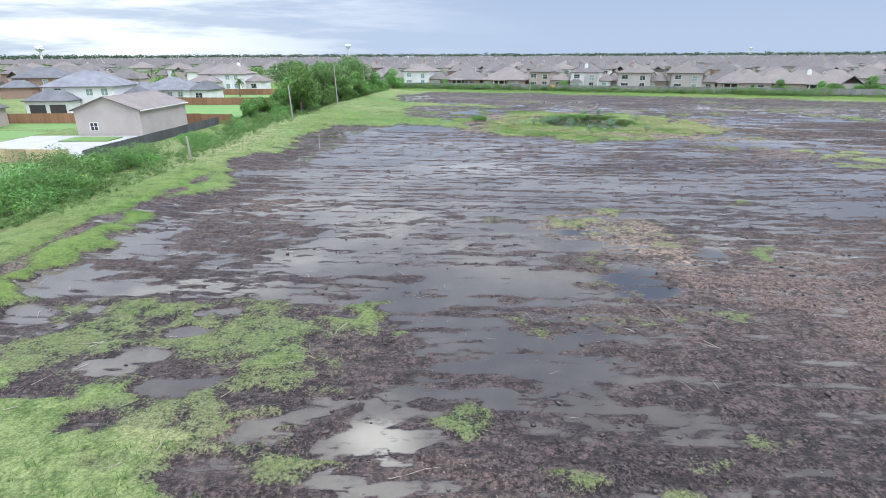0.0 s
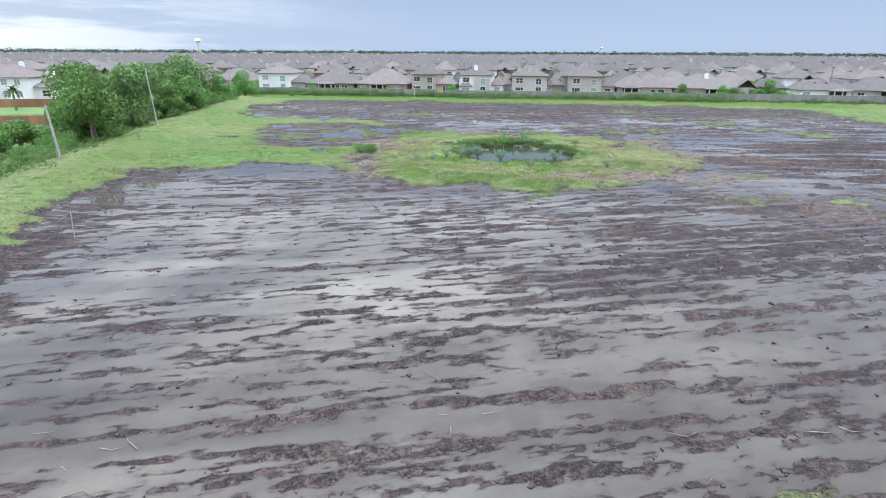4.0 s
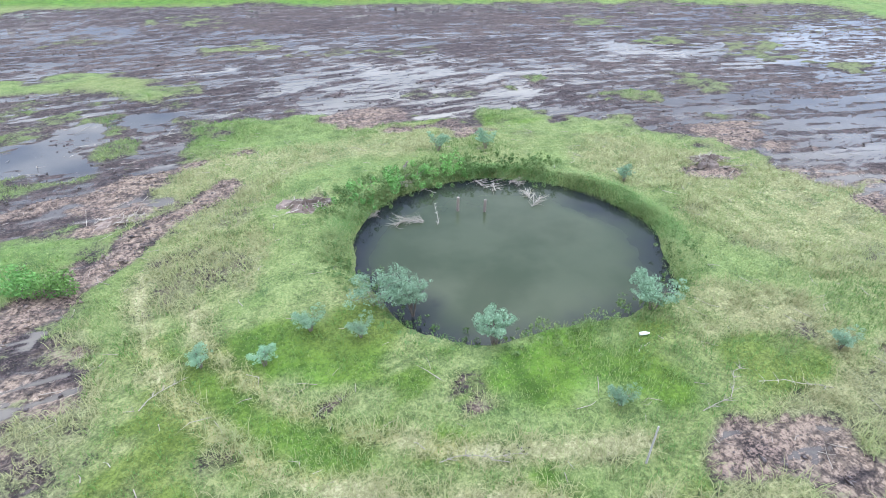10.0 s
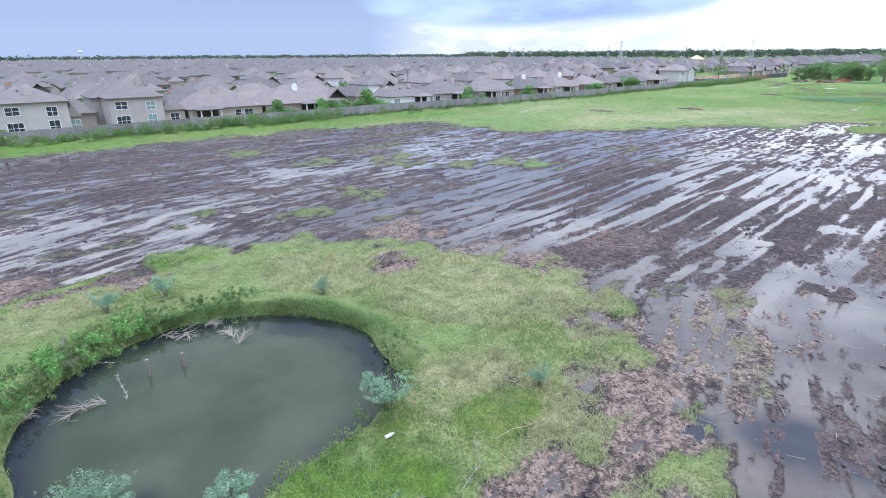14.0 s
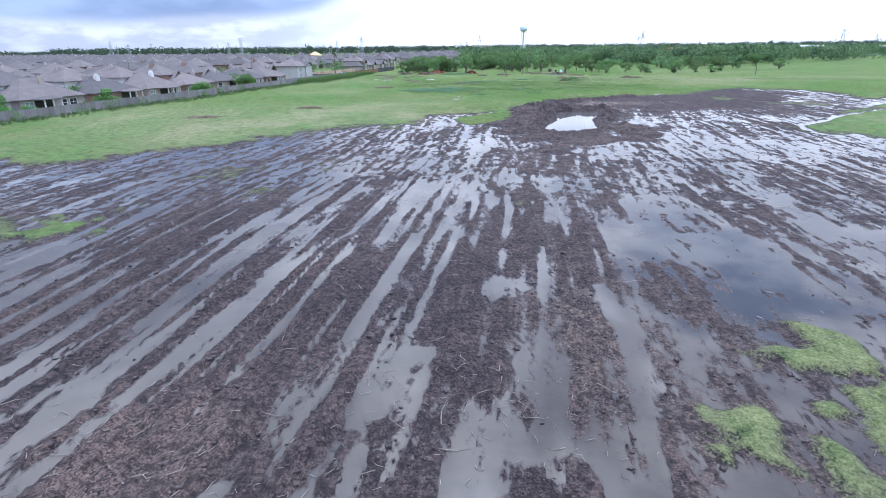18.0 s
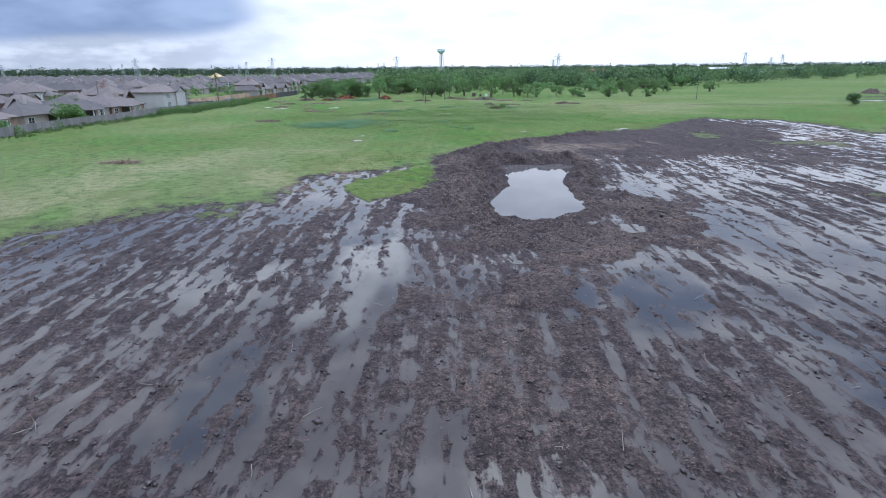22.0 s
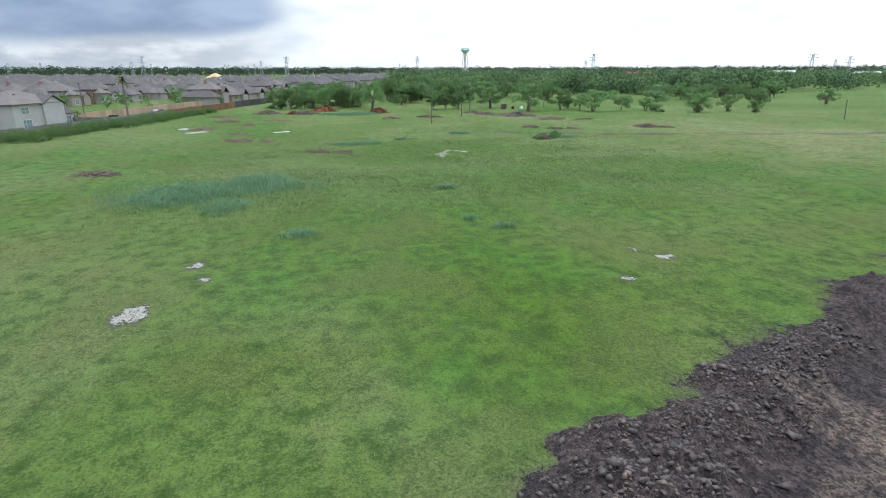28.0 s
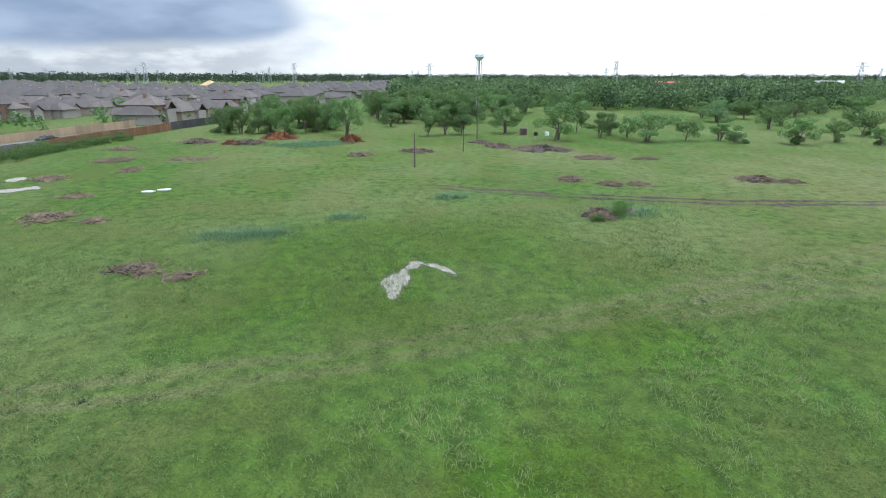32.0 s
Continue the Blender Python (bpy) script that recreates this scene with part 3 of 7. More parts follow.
PIT_EDGE = [(143, 54.3), (141.5, 49.8), (141.3, 46.8), (139.8, 45.8), (135.8, 48.9), (130.2, 52.7), (124, 54.3), (118.5, 56), (117.4, 58.7), (116.1, 60.7), (116.3, 62.1), (118.5, 64.3), (122.2, 63.6), (126.3, 61.8), (130.1, 58.7), (135.3, 56.7), (140.2, 55.2)]
MOUND = [(6, 105), (7.5, 102), (7.7, 97), (10.6, 94.9), (14.2, 95.4), (16.8, 94.4), (18.5, 90.9), (19.7, 89.2), (23.4, 90.8), (25.9, 89.3), (30.4, 91), (35.5, 93), (41, 95.5), (44.5, 99), (46, 104), (47.5, 110.8), (42.7, 119.5), (33, 126), (25, 130), (17, 133), (12, 126), (8.5, 118), (7.5, 112)]
ISLAND = [(127.5, 74.5), (128.8, 70.8), (133, 66.6), (136, 65.2), (141.4, 64.2), (146, 63), (149, 62.5), (146, 66), (143, 67.8), (141.1, 71.4), (138.5, 74), (136, 75.7), (131.3, 76)]
DITCH = [(133, 79), (136.5, 75.9), (139.4, 73.2), (141.3, 70.2), (143.3, 67.9), (144.5, 70), (144.3, 74), (144.2, 78), (142.2, 80.2), (138, 81), (131, 83)]


def steps(*spans):
    """Grid lines: spans of (from, to, step)."""
    return np.unique(np.concatenate([np.arange(a, b, s) for a, b, s in spans]).round(3))


far = np.array([20, 45, 80, 130, 200, 300, 450, 700, 1100, 1700, 2600, 4200], float)
gx = np.concatenate([-34 - far[::-1], steps((-34, 100, 0.40), (100, 112, 0.36), (112, 160, 0.26), (160, 172, 0.4), (172, 237, 0.8), (237, 262, 0.45), (262, 330, 0.8)), 330 + far])
gy = np.concatenate([-80 - far[::-1], steps((-80, -30, 1.4), (-30, 14, 0.7), (14, 166, 0.21), (166, 240, 1.1)), 240 + far])
X, Y = np.meshgrid(gx, gy, indexing="ij")
X, Y = X.ravel(), Y.ravel()
U = X                                                             # along the wheel tracks, which swing round to the south-east
V = Y + 0.03 * X + 0.257 * np.maximum(X - 45, 0)
warp = 2.2 * fbm(U / 30, V / 22, 40, 2)
mud_d = inside(X, Y, MUD) + 1.9 * fbm(X / 9, Y / 9, 3, 3) + 1.6 * fbm(X / 2.4, Y / 1.7, 4, 2)
pond_b = blob(X, Y, 25.75, 109.05, 7.3, 6.75, -20) + 0.07 * fbm(X / 3, Y / 3, 11, 2)
pit_d = inside(X, Y, PIT_EDGE) + 0.45 * fbm(X / 1.6, Y / 1.6, 12, 3)
mound = blob(X, Y, 25, 111.5, 23.5, 23.0) + 0.20 * fbm(X / 8, Y / 8, 5, 3) + 0.12 * fbm(X / 2.6, Y / 2.0, 6, 2)



def mask(zones, ragged=0.4, grain=2.2, edge=0.45, seed=22):
    """Uneven patches: rows of middle, half lengths and turn."""
    rough, m = ragged * fbm(X / grain, Y / (grain * 0.75), seed, 3), np.zeros_like(X)
    for cx, cy, rx, ry, tn in zones:
        r = 1.9 * max(rx, ry)
        k = np.nonzero((np.abs(X - cx) < r) & (np.abs(Y - cy) < r))[0]
        m[k] = np.maximum(m[k], smooth(blob(X[k], Y[k], cx, cy, rx * 1.25, ry * 1.25, tn) + rough[k], 0, edge))
    return m


def lay(field, value, zones, *spec):
    """Draws a field towards a value inside some patches."""
    m = mask(zones, *spec)
    return field * (1 - m) + value * m


def strip(points, width, soft, seed, uneven=0.3):
    """1 along a chain of points, 0 away from it."""
    best = np.full(X.shape, 1e9)
    for (ax, ay), (bx, by) in zip(points, points[1:]):
        t = np.clip(((X - ax) * (bx - ax) + (Y - ay) * (by - ay)) / ((bx - ax) ** 2 + (by - ay) ** 2), 0, 1)
        best = np.minimum(best, np.hypot(X - ax - t * (bx - ax), Y - ay - t * (by - ay)))
    return smooth(width * (1 + uneven * fbm(X / 2.5, Y / 2.5, seed, 2)) - best, 0, soft)


# grass cover, 0 bare to 1 full
west_edge = 1.0 * (X < 2)
grass = 1 - smooth(mud_d, -3.5 + 2.3 * west_edge, 2.5 - 1.7 * west_edge)
mound_d = inside(X, Y, MOUND) + 1.5 * fbm(X / 6, Y / 5, 5, 3) + 1.3 * fbm(X / 1.8, Y / 1.4, 6, 3)
grass = np.maximum(grass, smooth(mound_d, -1.6, 2.0))
lobe = smooth(blob(X, Y, 2.5, 132.5, 13, 17, 12), 0, 0.3)                # flooded hollow north-west of the pond
grass = grass * (1 - lobe) + lobe * 0.56 * smooth(fbm(X / 3.0, Y / 2.2, 33, 3), -0.25, 0.45)
# thin growth on the mud, south to north and west to east
grass = np.maximum(grass, 0.62 * mask(((-9, 33.5, 7, 3.6, -8), (-14, 34.5, 4, 2.6, 0), (-6, 30.5, 3.2, 2.2, 0), (-16.5, 31.5, 4.4, 3.4, 0), (-9, 27.5, 6, 2, -15)), 0.35, 1.6, 0.7))
grass = np.maximum(grass, 0.92 * mask(((-13.5, 25.6, 8, 3.2, -22), (-9, 23.4, 5, 1.8, -15), (-18, 29.5, 3.4, 2.6, 0)), 0.35, 1.6, 0.5))
grass = np.maximum(grass, 0.74 * mask(((-3.2, 35, 1.6, 1.7, 0), (-6, 31, 1.6, 1, 0)), 0.6, 1.2, 0.9))
grass = np.maximum(grass, 0.66 * mask(((-7.6, 26.8, 0.9, 0.9, 0), (-4.2, 25.2, 1.3, 0.7, 0), (3.3, 25.2, 0.8, 0.6, 0), (4.8, 24.5, 1, 0.4, 0), (1.4, 27.3, 1.1, 0.9, 0), (6, 23, 3, 1, 0), (10.1, 49.8, 2.5, 2.3, -9), (25.3, 55.8, 1.3, 1.5, -9), (19.9, 43.6, 1.4, 1.4, -9), (12.7, 52.9, 1.9, 1.3, -9), (46, 70.6, 3.7, 2.9, -10)), 0.6, 1.4, 0.9))
grass = np.maximum(grass, 0.44 * mask(((9.1, 39.8, 1.8, 4.9, 0), (9, 34.6, 2.3, 1.2, 0), (4.2, 34.1, 1.5, 1.1, 0), (13.9, 35.1, 1.3, 1, 0), (14.2, 46.2, 2.6, 4.8, 0), (11.7, 49.5, 3.2, 2.8, 0), (18.9, 33.2, 1, 0.9, 0), (10.9, 26.2, 1.1, 0.6, 0), (8.4, 25.2, 0.9, 0.6, 0), (3.8, 51.4, 3.7, 1.4, -9), (13.1, 47.4, 1.6, 1.8, 0), (16.9, 51.3, 1.5, 0.8, 0)), 0.7, 1.3, 0.9))
grass = np.maximum(grass, 0.55 * mask(((37.2, 83.6, 3.2, 2, -22), (35.8, 80.9, 1.8, 1.7, -22), (-0.1, 97.1, 1.2, 0.9, 0), (36, 89.5, 1, 0.6, 0), (34, 91.8, 1.1, 0.9, 0), (40.4, 91.6, 2.4, 1.3, 0), (45.2, 90.8, 1.6, 1.2, 0), (37.9, 81.6, 1.7, 1.3, 0), (41.1, 82.8, 1.7, 1.4, 0), (47.7, 79, 1.5, 2, 0), (45.6, 102, 3, 2, 0), (50, 117, 3, 2, -20)), 0.6, 1.5, 0.9))
grass = np.maximum(grass, 0.86 * mask(((50.5, 73.4, 4.8, 3.0, 0), (47.5, 77, 3.4, 1.8, 0), (45, 80.5, 2.2, 1.2, 0), (50.4, 78.8, 1.9, 1.9, 0), (53.8, 72.6, 2.4, 2.4, 0), (55.9, 72.1, 1.2, 1.1, 0), (78.2, 113.8, 3.8, 3.0, -99)), 0.5, 1.6, 0.8))
grass = np.maximum(grass, 0.62 * mask(((68.1, 153.1, 5.1, 4.2, -30), (67, 139.8, 3.7, 3.2, -31), (73.1, 130.3, 4.1, 5.5, -31), (73.4, 122.9, 3.7, 3.2, -31), (78.5, 117.8, 5, 2.5, -31), (56, 124.2, 3, 2.9, -31), (42.2, 131.3, 2.6, 2, -31), (47.5, 124.2, 3, 2.2, -31), (21, 156.7, 3.7, 3.1, -31), (12.1, 143.4, 4.7, 2.3, -31), (17.3, 176.3, 7.6, 4.9, -30)), 0.6, 2.2, 0.8))
grass = np.maximum(grass, 0.45 * mask(((39, 91.5, 5, 2.4, -10), (43.5, 95, 4, 3, 0), (4.8, 168.7, 3.8, 3, -31), (33.5, 131.5, 4.8, 1.7, -31), (95.3, 105.9, 4.1, 5, 0), (98, 96, 3.2, 2.8, 10), (86.8, 100.7, 2.4, 2.4, 0), (82.8, 109.5, 2, 2, 0), (82.8, 92.6, 1.2, 1.1, 0), (82.5, 86.5, 1, 0.8, 0), (78.5, 78.9, 0.8, 0.7, 0), (31, 150, 12, 3, -16), (100, 142, 14, 4, -16), (84, 139, 16, 4, -16)), 0.6, 1.8, 0.9))
grass = np.maximum(grass, 0.62 * mask(((126.8, 88.1, 3, 2.4, -20), (131, 93, 4, 3, 0), (160, 8, 7, 4, -16), (110.3, 23.6, 4.8, 3, -20), (145.7, -2.5, 10, 4, 65)), 0.6, 1.8, 0.9))
# torn and trampled places
brown_zones = ((29, 93.2, 3.6, 1.6, -15), (34.5, 93.5, 2.6, 1.6, 0), (26.1, 95.7, 1.7, 1, -27), (27.7, 94.3, 1.8, 1.2, -27), (8.3, 115, 1.6, 1, 0), (9.2, 120.6, 2, 3, 0), (-4.7, 122.1, 3.1, 2.2, -21), (25.3, 128.2, 3.7, 2.4, -31), (31.4, 123.6, 1.6, 1.5, -31), (41, 110, 1.4, 0.9, -31), (45.4, 103.2, 1.2, 1.6, -31), (48, 113.7, 3, 2, -31))
small_bare = ((18.5, 116.6, 1, 0.9, -26), (15.6, 103, 1.1, 0.4, -27), (19.6, 101.3, 0.7, 0.8, -27), (16.9, 99.7, 0.6, 0.3, 0), (21.9, 97.6, 0.5, 0.3, 0), (-3.7, 31.3, 1, 1.6, 0), (0.6, 25.2, 1.4, 0.9, 0))
bare = np.maximum(mask(brown_zones, 0.6, 2.0, 0.5, 31), 0.55 * mask(small_bare, 0.7, 0.8, 0.9, 32))
torn = np.maximum(strip([(5, 122), (9, 123.5), (16.2, 125.4)], 0.95, 0.6, 55, 0.8), strip([(4, 110), (8.3, 114), (12.1, 118.3), (15, 121)], 1.0, 0.6, 56, 0.8))
bare = np.maximum(bare, torn)
verge_track = strip([(-22.6, 36), (-23.6, 41.9), (-23.5, 49.7), (-22.4, 59), (-22.6, 66)], 0.55, 0.5, 59, 0.9)
bare = np.maximum(bare, 0.8 * verge_track)
dead = mask(((12.4, 112, 2, 2.6, -31), (7, 106.5, 2.0, 3.6, 0), (5.7, 102.4, 2.6, 3.2, -22), (13, 118, 2.5, 2, 0), (23, 94, 6, 1.4, -20), (31.5, 95, 5, 2.6, -15), (39.5, 98, 1.6, 4, -31), (38, 92, 4, 2, 0)), 0.6, 1.6, 0.6, 34)
puddle_zones = ((-12.7, 31, 1.4, 0.9, 0), (-9.3, 29.4, 1.3, 0.8, 0), (-5.5, 27.1, 1.2, 0.9, 0), (-1.5, 26.6, 1.4, 1.4, 0), (-1, 24.5, 0.5, 0.6, 0), (-2.2, 24.7, 0.9, 0.5, 0), (-20, 38.7, 1.6, 2.3, 0), (-19, 46, 1.4, 3, -12), (-16.8, 38.6, 2.4, 1, 0), (-18.5, 35.2, 1.1, 0.7, 0), (-11, 33.4, 1, 0.5, 0), (-10.2, 35.6, 1.2, 0.5, 0))
hollows = ((-6, 144.9, 2.8, 2, -21), (4.2, 130.6, 2.4, 2.6, -21), (1.2, 116.4, 1.2, 1.3, -22), (11.2, 135.4, 1.9, 2, -21), (-11.5, 131, 1.4, 1.1, -21), (7.2, 134, 1.3, 1.8, -31), (7, 127.7, 1.3, 1.2, -31), (-2, 138, 2.4, 1.2, -21))
puddle = np.maximum(mask(puddle_zones, 0.5, 1.0, 0.4, 37), mask(hollows, 0.5, 1.4, 0.4, 38))
wheels = np.maximum(strip([(10.4, 113), (10.2, 110.9), (10.6, 107.9), (11.2, 105.2), (12.5, 102.7), (13.8, 100.8), (16.5, 98.6), (20, 97)], 0.60, 0.4, 58, 0.25), strip([(12.1, 110), (12.1, 108.2), (12.9, 105.7), (14.1, 103.5), (15.7, 101.6), (17.8, 99.8), (20, 98.6), (23, 97.6)], 0.55, 0.4, 59, 0.25))
grass *= (1 - 0.92 * bare) * (1 - puddle) * (1 - 0.35 * dead) * (1 - 0.15 * wheels)
thin_spots = smooth(fbm(X / 2.0, Y / 1.6, 35, 3), 0.25, 0.75) * smooth(mound, -0.1, 0.1) * (0.35 + 0.65 * smooth(np.abs(fbm(X / 9, Y / 9, 36, 2)), 0.15, 0.5))
grass = np.clip(grass - 0.35 * thin_spots, 0, 1)
bank = np.zeros_like(X)
for (ax, ay), (bx, by), wd, ht in (((113, 66), (126, 66), 3.0, 0.25), ((126, 65.3), (136, 61.4), 3.4, 0.55), ((136, 61.4), (148.5, 58.8), 3.6, 0.7), ((148.5, 58.8), (157, 50.5), 3.2, 0.75), ((157, 50.5), (161.5, 41), 2.8, 0.8), ((161.5, 41), (168, 27), 2.2, 0.75),
                                   ((146, 55.5), (143.5, 44.5), 2.3, 0.75), ((141.5, 43.2), (128, 50), 1.8, 0.4), ((112, 52), (122, 50), 2.4, 0.25)):
    t = np.clip(((X - ax) * (bx - ax) + (Y - ay) * (by - ay)) / ((bx - ax) ** 2 + (by - ay) ** 2), 0, 1)
    bank = np.maximum(bank, 0.6 * ht * smooth(-np.hypot(X - ax - t * (bx - ax), Y - ay - t * (by - ay)) + wd * (1 + 0.35 * fbm(X / 2, Y / 2, 51, 3)), 0, wd * 0.8))
earth = mask(((110.5, 62, 3.6, 7.5, -16), (121, 66.5, 5, 4.2, 0), (114.5, 50.5, 6, 3.4, -16), (128, 66, 8, 4, -20), (102.6, 68, 3, 2.4, 0)), 0.35, 2.6, 0.4, 61)   # dug-up dry ground
east = smooth(blob(X, Y, 165, 22, 24, 46, 25) + 0.2 * fbm(X / 6, Y / 6, 62, 3), 0, 0.25)
island = smooth(inside(X, Y, ISLAND) + 0.7 * fbm(X / 1.4, Y / 1.4, 23, 3), -0.3, 0.8)
ditch = smooth(inside(X, Y, DITCH) + 0.9 * fbm(X / 1.4, Y / 1.4, 52, 3), -0.2, 0.5)     # dark wet hollow beside the grass by the pit
grass *= (1 - smooth(bank, 0.03, 0.12)) * (1 - smooth(pit_d, -6.0, -4.2))
brook = strip([(108, 27), (113, 25.5), (117, 23), (118.5, 19.5), (122, 13.5), (126, 8.4), (134, -8.5), (146, -36), (160, -70)], 0.85, 0.5, 53)
haul = strip([(124, 22), (128, 16.5), (143.6, -12.7), (160, -43), (175, -70), (182, -86), (200, -104), (229, -122), (250, -160)], 3.8, 1.5, 54)
trail = strip([(143.5, 68), (145.4, 62)], 0.7, 0.5, 57, 0.7)
grass *= (1 - brook) * (1 - haul) * (1 - 0.7 * trail)
tufts_in_ditch = ditch * smooth(fbm(X / 0.9, Y / 0.9, 58, 2), 0.45, 0.8)
grass = np.maximum(grass * (1 - ditch), np.maximum(island * 0.95, 0.7 * tufts_in_ditch))

# how much of the bare ground stands under water: 0 none, 1 all
wet = 0.45 + 0.13 * fbm(X / 15, Y / 8, 71, 3)
wet = lay(wet, 0.16, ((35, 172, 44, 9, -22), (14, 32, 8, 9, 0), (24, 34, 14, 12, 0), (38, 40, 14, 10, 0), (96, 71, 8, 3, -20), (42.7, 78.2, 3.6, 3.7, 0), (35.1, 83.9, 2.6, 3, 0), (49.7, 100, 1.8, 4.5, 70), (35.7, 95, 3, 3, 0), (62.9, 75.6, 4.6, 1.4, -10), (78.6, 70.8, 2.8, 2, -15), (83.8, 59, 1.9, 1.2, -15)), 0.3, 3.0)
# the southern sheet of water
wet = lay(wet, 0.69, ((-1.8, 60.4, 12, 20, 0), (-3.4, 67.6, 12, 11, -10), (-5.4, 97, 11.6, 9, -10), (-5, 87, 10, 10, 0)), 0.25, 4.0, 0.35)
wet = lay(wet, 0.60, ((14.9, 58, 9, 5.6, -9), (25.1, 57.5, 13, 7, -9), (29.5, 56.2, 3.7, 4, 0), (47.7, 84.2, 4, 6.3, -10), (14, 63, 10, 4, -9)), 0.25, 4.0, 0.35)
wet = lay(wet, 0.80, ((2, 31.4, 4.2, 2, 0), (1, 38, 5, 2.6, 0), (-0.6, 29, 1.9, 1.4, 0), (11.1, 39.3, 1.7, 2.2, 0), (16.4, 43.5, 1.3, 1.5, 0), (-4.8, 42, 4.6, 2.1, -9), (4.2, 40.1, 4.4, 2.1, -9), (-3.3, 44.9, 5.4, 1.2, -9), (9.6, 47.8, 0.7, 0.6, 0), (8.8, 44.5, 1.8, 1.1, -9), (-7.2, 48, 3.1, 1.3, -9)), 0.4, 2.2, 0.4)
wet = lay(wet, 0.12, ((-15.2, 49, 3.6, 9, 0), (-11.8, 47.6, 3.6, 2.6, -9), (-18, 60.7, 3.2, 6.8, -9), (-19.5, 77, 3.4, 9.3, -10), (-11.7, 43.6, 1.2, 2.2, -9), (-2.7, 39.8, 2.5, 0.5, -9), (1.4, 51.1, 2.3, 1.2, -9), (2.9, 45.5, 1.6, 0.6, -9), (14.3, 45.8, 2.2, 3.3, -9), (-14, 30, 5, 4, 0), (10, 31, 3, 2, 0)), 0.6, 1.8, 0.5)
wet = lay(wet, 0.10, ((-9, 29, 7.5, 6.5, 0), (-3.6, 31.5, 2.6, 3.4, 0), (1, 25, 4, 1.6, 0), (-12, 35, 5, 3, 0)), 0.4, 1.8, 0.4)
# before the pond
wet = lay(wet, 0.76, ((2.3, 84.8, 7.9, 4.2, -22), (-5, 80, 9, 7, 0), (16, 77.9, 1.9, 1.1, -22), (-6.1, 105.7, 5.6, 5, -22), (10.9, 89.5, 5.6, 1.7, -22), (21, 88.3, 1.8, 1, -22), (32.6, 87.2, 2.7, 1.4, -22), (29.6, 78.6, 2.5, 2.2, -22), (38.5, 87.2, 2.6, 1.5, 0), (32.4, 91.6, 0.9, 1, 0), (33.5, 88, 1.4, 2.3, 0), (32.8, 81.5, 2.8, 0.8, 0), (31.9, 79.8, 2, 1.4, 0)), 0.35, 2.4, 0.4)
wet = lay(wet, 0.38, ((12.9, 80.8, 3.3, 1.1, -4), (22, 78.9, 4.2, 2.2, -4), (19.6, 75.3, 2.4, 1, -4), (1.5, 95.6, 5, 1.8, -14), (4.6, 80.7, 2.6, 0.8, -4), (26, 74, 4, 1.2, -4), (15, 93, 6, 1, -16)), 0.5, 1.8, 0.5)
# behind and east of the pond
wet = lay(wet, 0.66, ((24.1, 141.5, 3.1, 2.4, -31), (15.3, 147.9, 3.1, 2.6, -31), (38.6, 127.8, 2.9, 3.4, -31), (53, 113, 3.9, 3.6, -31), (69.7, 114.9, 5.3, 6, -31), (51.1, 119.3, 2.8, 3, -31), (55.1, 106.3, 3.1, 3.4, -31), (48.8, 118.8, 3, 2.3, 0), (33, 139, 6, 2, -16), (62, 136, 7, 3, -16)), 0.45, 2.4, 0.45)
wet = lay(wet, 0.80, ((52.3, 89.7, 4.4, 2.3, 0), (46.5, 84.7, 4.3, 1.9, 0), (60.1, 69.6, 4.5, 4.4, 0), (57, 61, 15, 2.6, -10), (46, 72.8, 1.4, 0.9, 0), (65.7, 69.6, 5.3, 3.7, -9), (69.4, 73.5, 4.1, 2.4, -9), (74.7, 69.2, 4, 3, -9), (75.6, 68.6, 2, 1.8, 0), (63.2, 83.9, 1.4, 1.1, 0), (61.4, 79.7, 2.6, 0.8, 0)), 0.4, 2.2, 0.4)
# round the pit
wet = lay(wet, 0.66, ((85.1, 82.8, 5.6, 3.2, -9), (79.2, 85.9, 3, 1.7, -9), (84.7, 83.9, 3.2, 3.2, -9), (87.6, 75.6, 3.4, 3, -16), (95.2, 84.8, 4.8, 2.2, -20), (84.4, 73.2, 2.9, 1.7, -20), (85.4, 62.9, 2.9, 2, -20), (98.4, 62.8, 3.4, 3, -20), (91.2, 94.5, 2.4, 2.8, 0), (84.7, 55.1, 8.7, 1.6, -20), (91.1, 59.3, 4.3, 2.6, -20), (104, 52.5, 8, 7.4, -10), (98, 41, 7, 6.5, -10)), 0.4, 2.6, 0.4)
wet = lay(wet, 0.78, ((110.1, 76.4, 6.8, 2.5, -16), (103.5, 79.7, 2.6, 1.3, -16), (116.1, 75.9, 2.6, 3.4, -16), (110.1, 82.4, 1.7, 1.9, -16), (108.3, 87.6, 2.8, 2.4, -16), (104.6, 66.2, 1.9, 1.5, -16), (101.5, 65.9, 2.6, 1.1, -16), (103.1, 60.3, 3, 2.1, -16), (100.6, 60.5, 2.6, 1.9, -16), (110.5, 47.6, 6.4, 3, -16), (125.2, 47.2, 4.6, 2.6, -17), (98.3, 62.6, 2, 2.6, -16)), 0.45, 2.0, 0.4)
wet = lay(wet, 0.62, ((105.8, 84, 1.6, 1.3, 0), (102.2, 72.6, 2.8, 1.4, -16), (127, 80, 6, 2.6, -20), (122.8, 41.2, 3, 3.4, 0), (129.7, 29, 6.2, 2.6, -17), (137.3, 77.2, 5, 3.4, -20), (153.5, -5, 4, 2.4, 60), (158.7, 3, 4, 1.6, 60), (140, 32, 8, 2, -20)), 0.5, 1.8, 0.4)
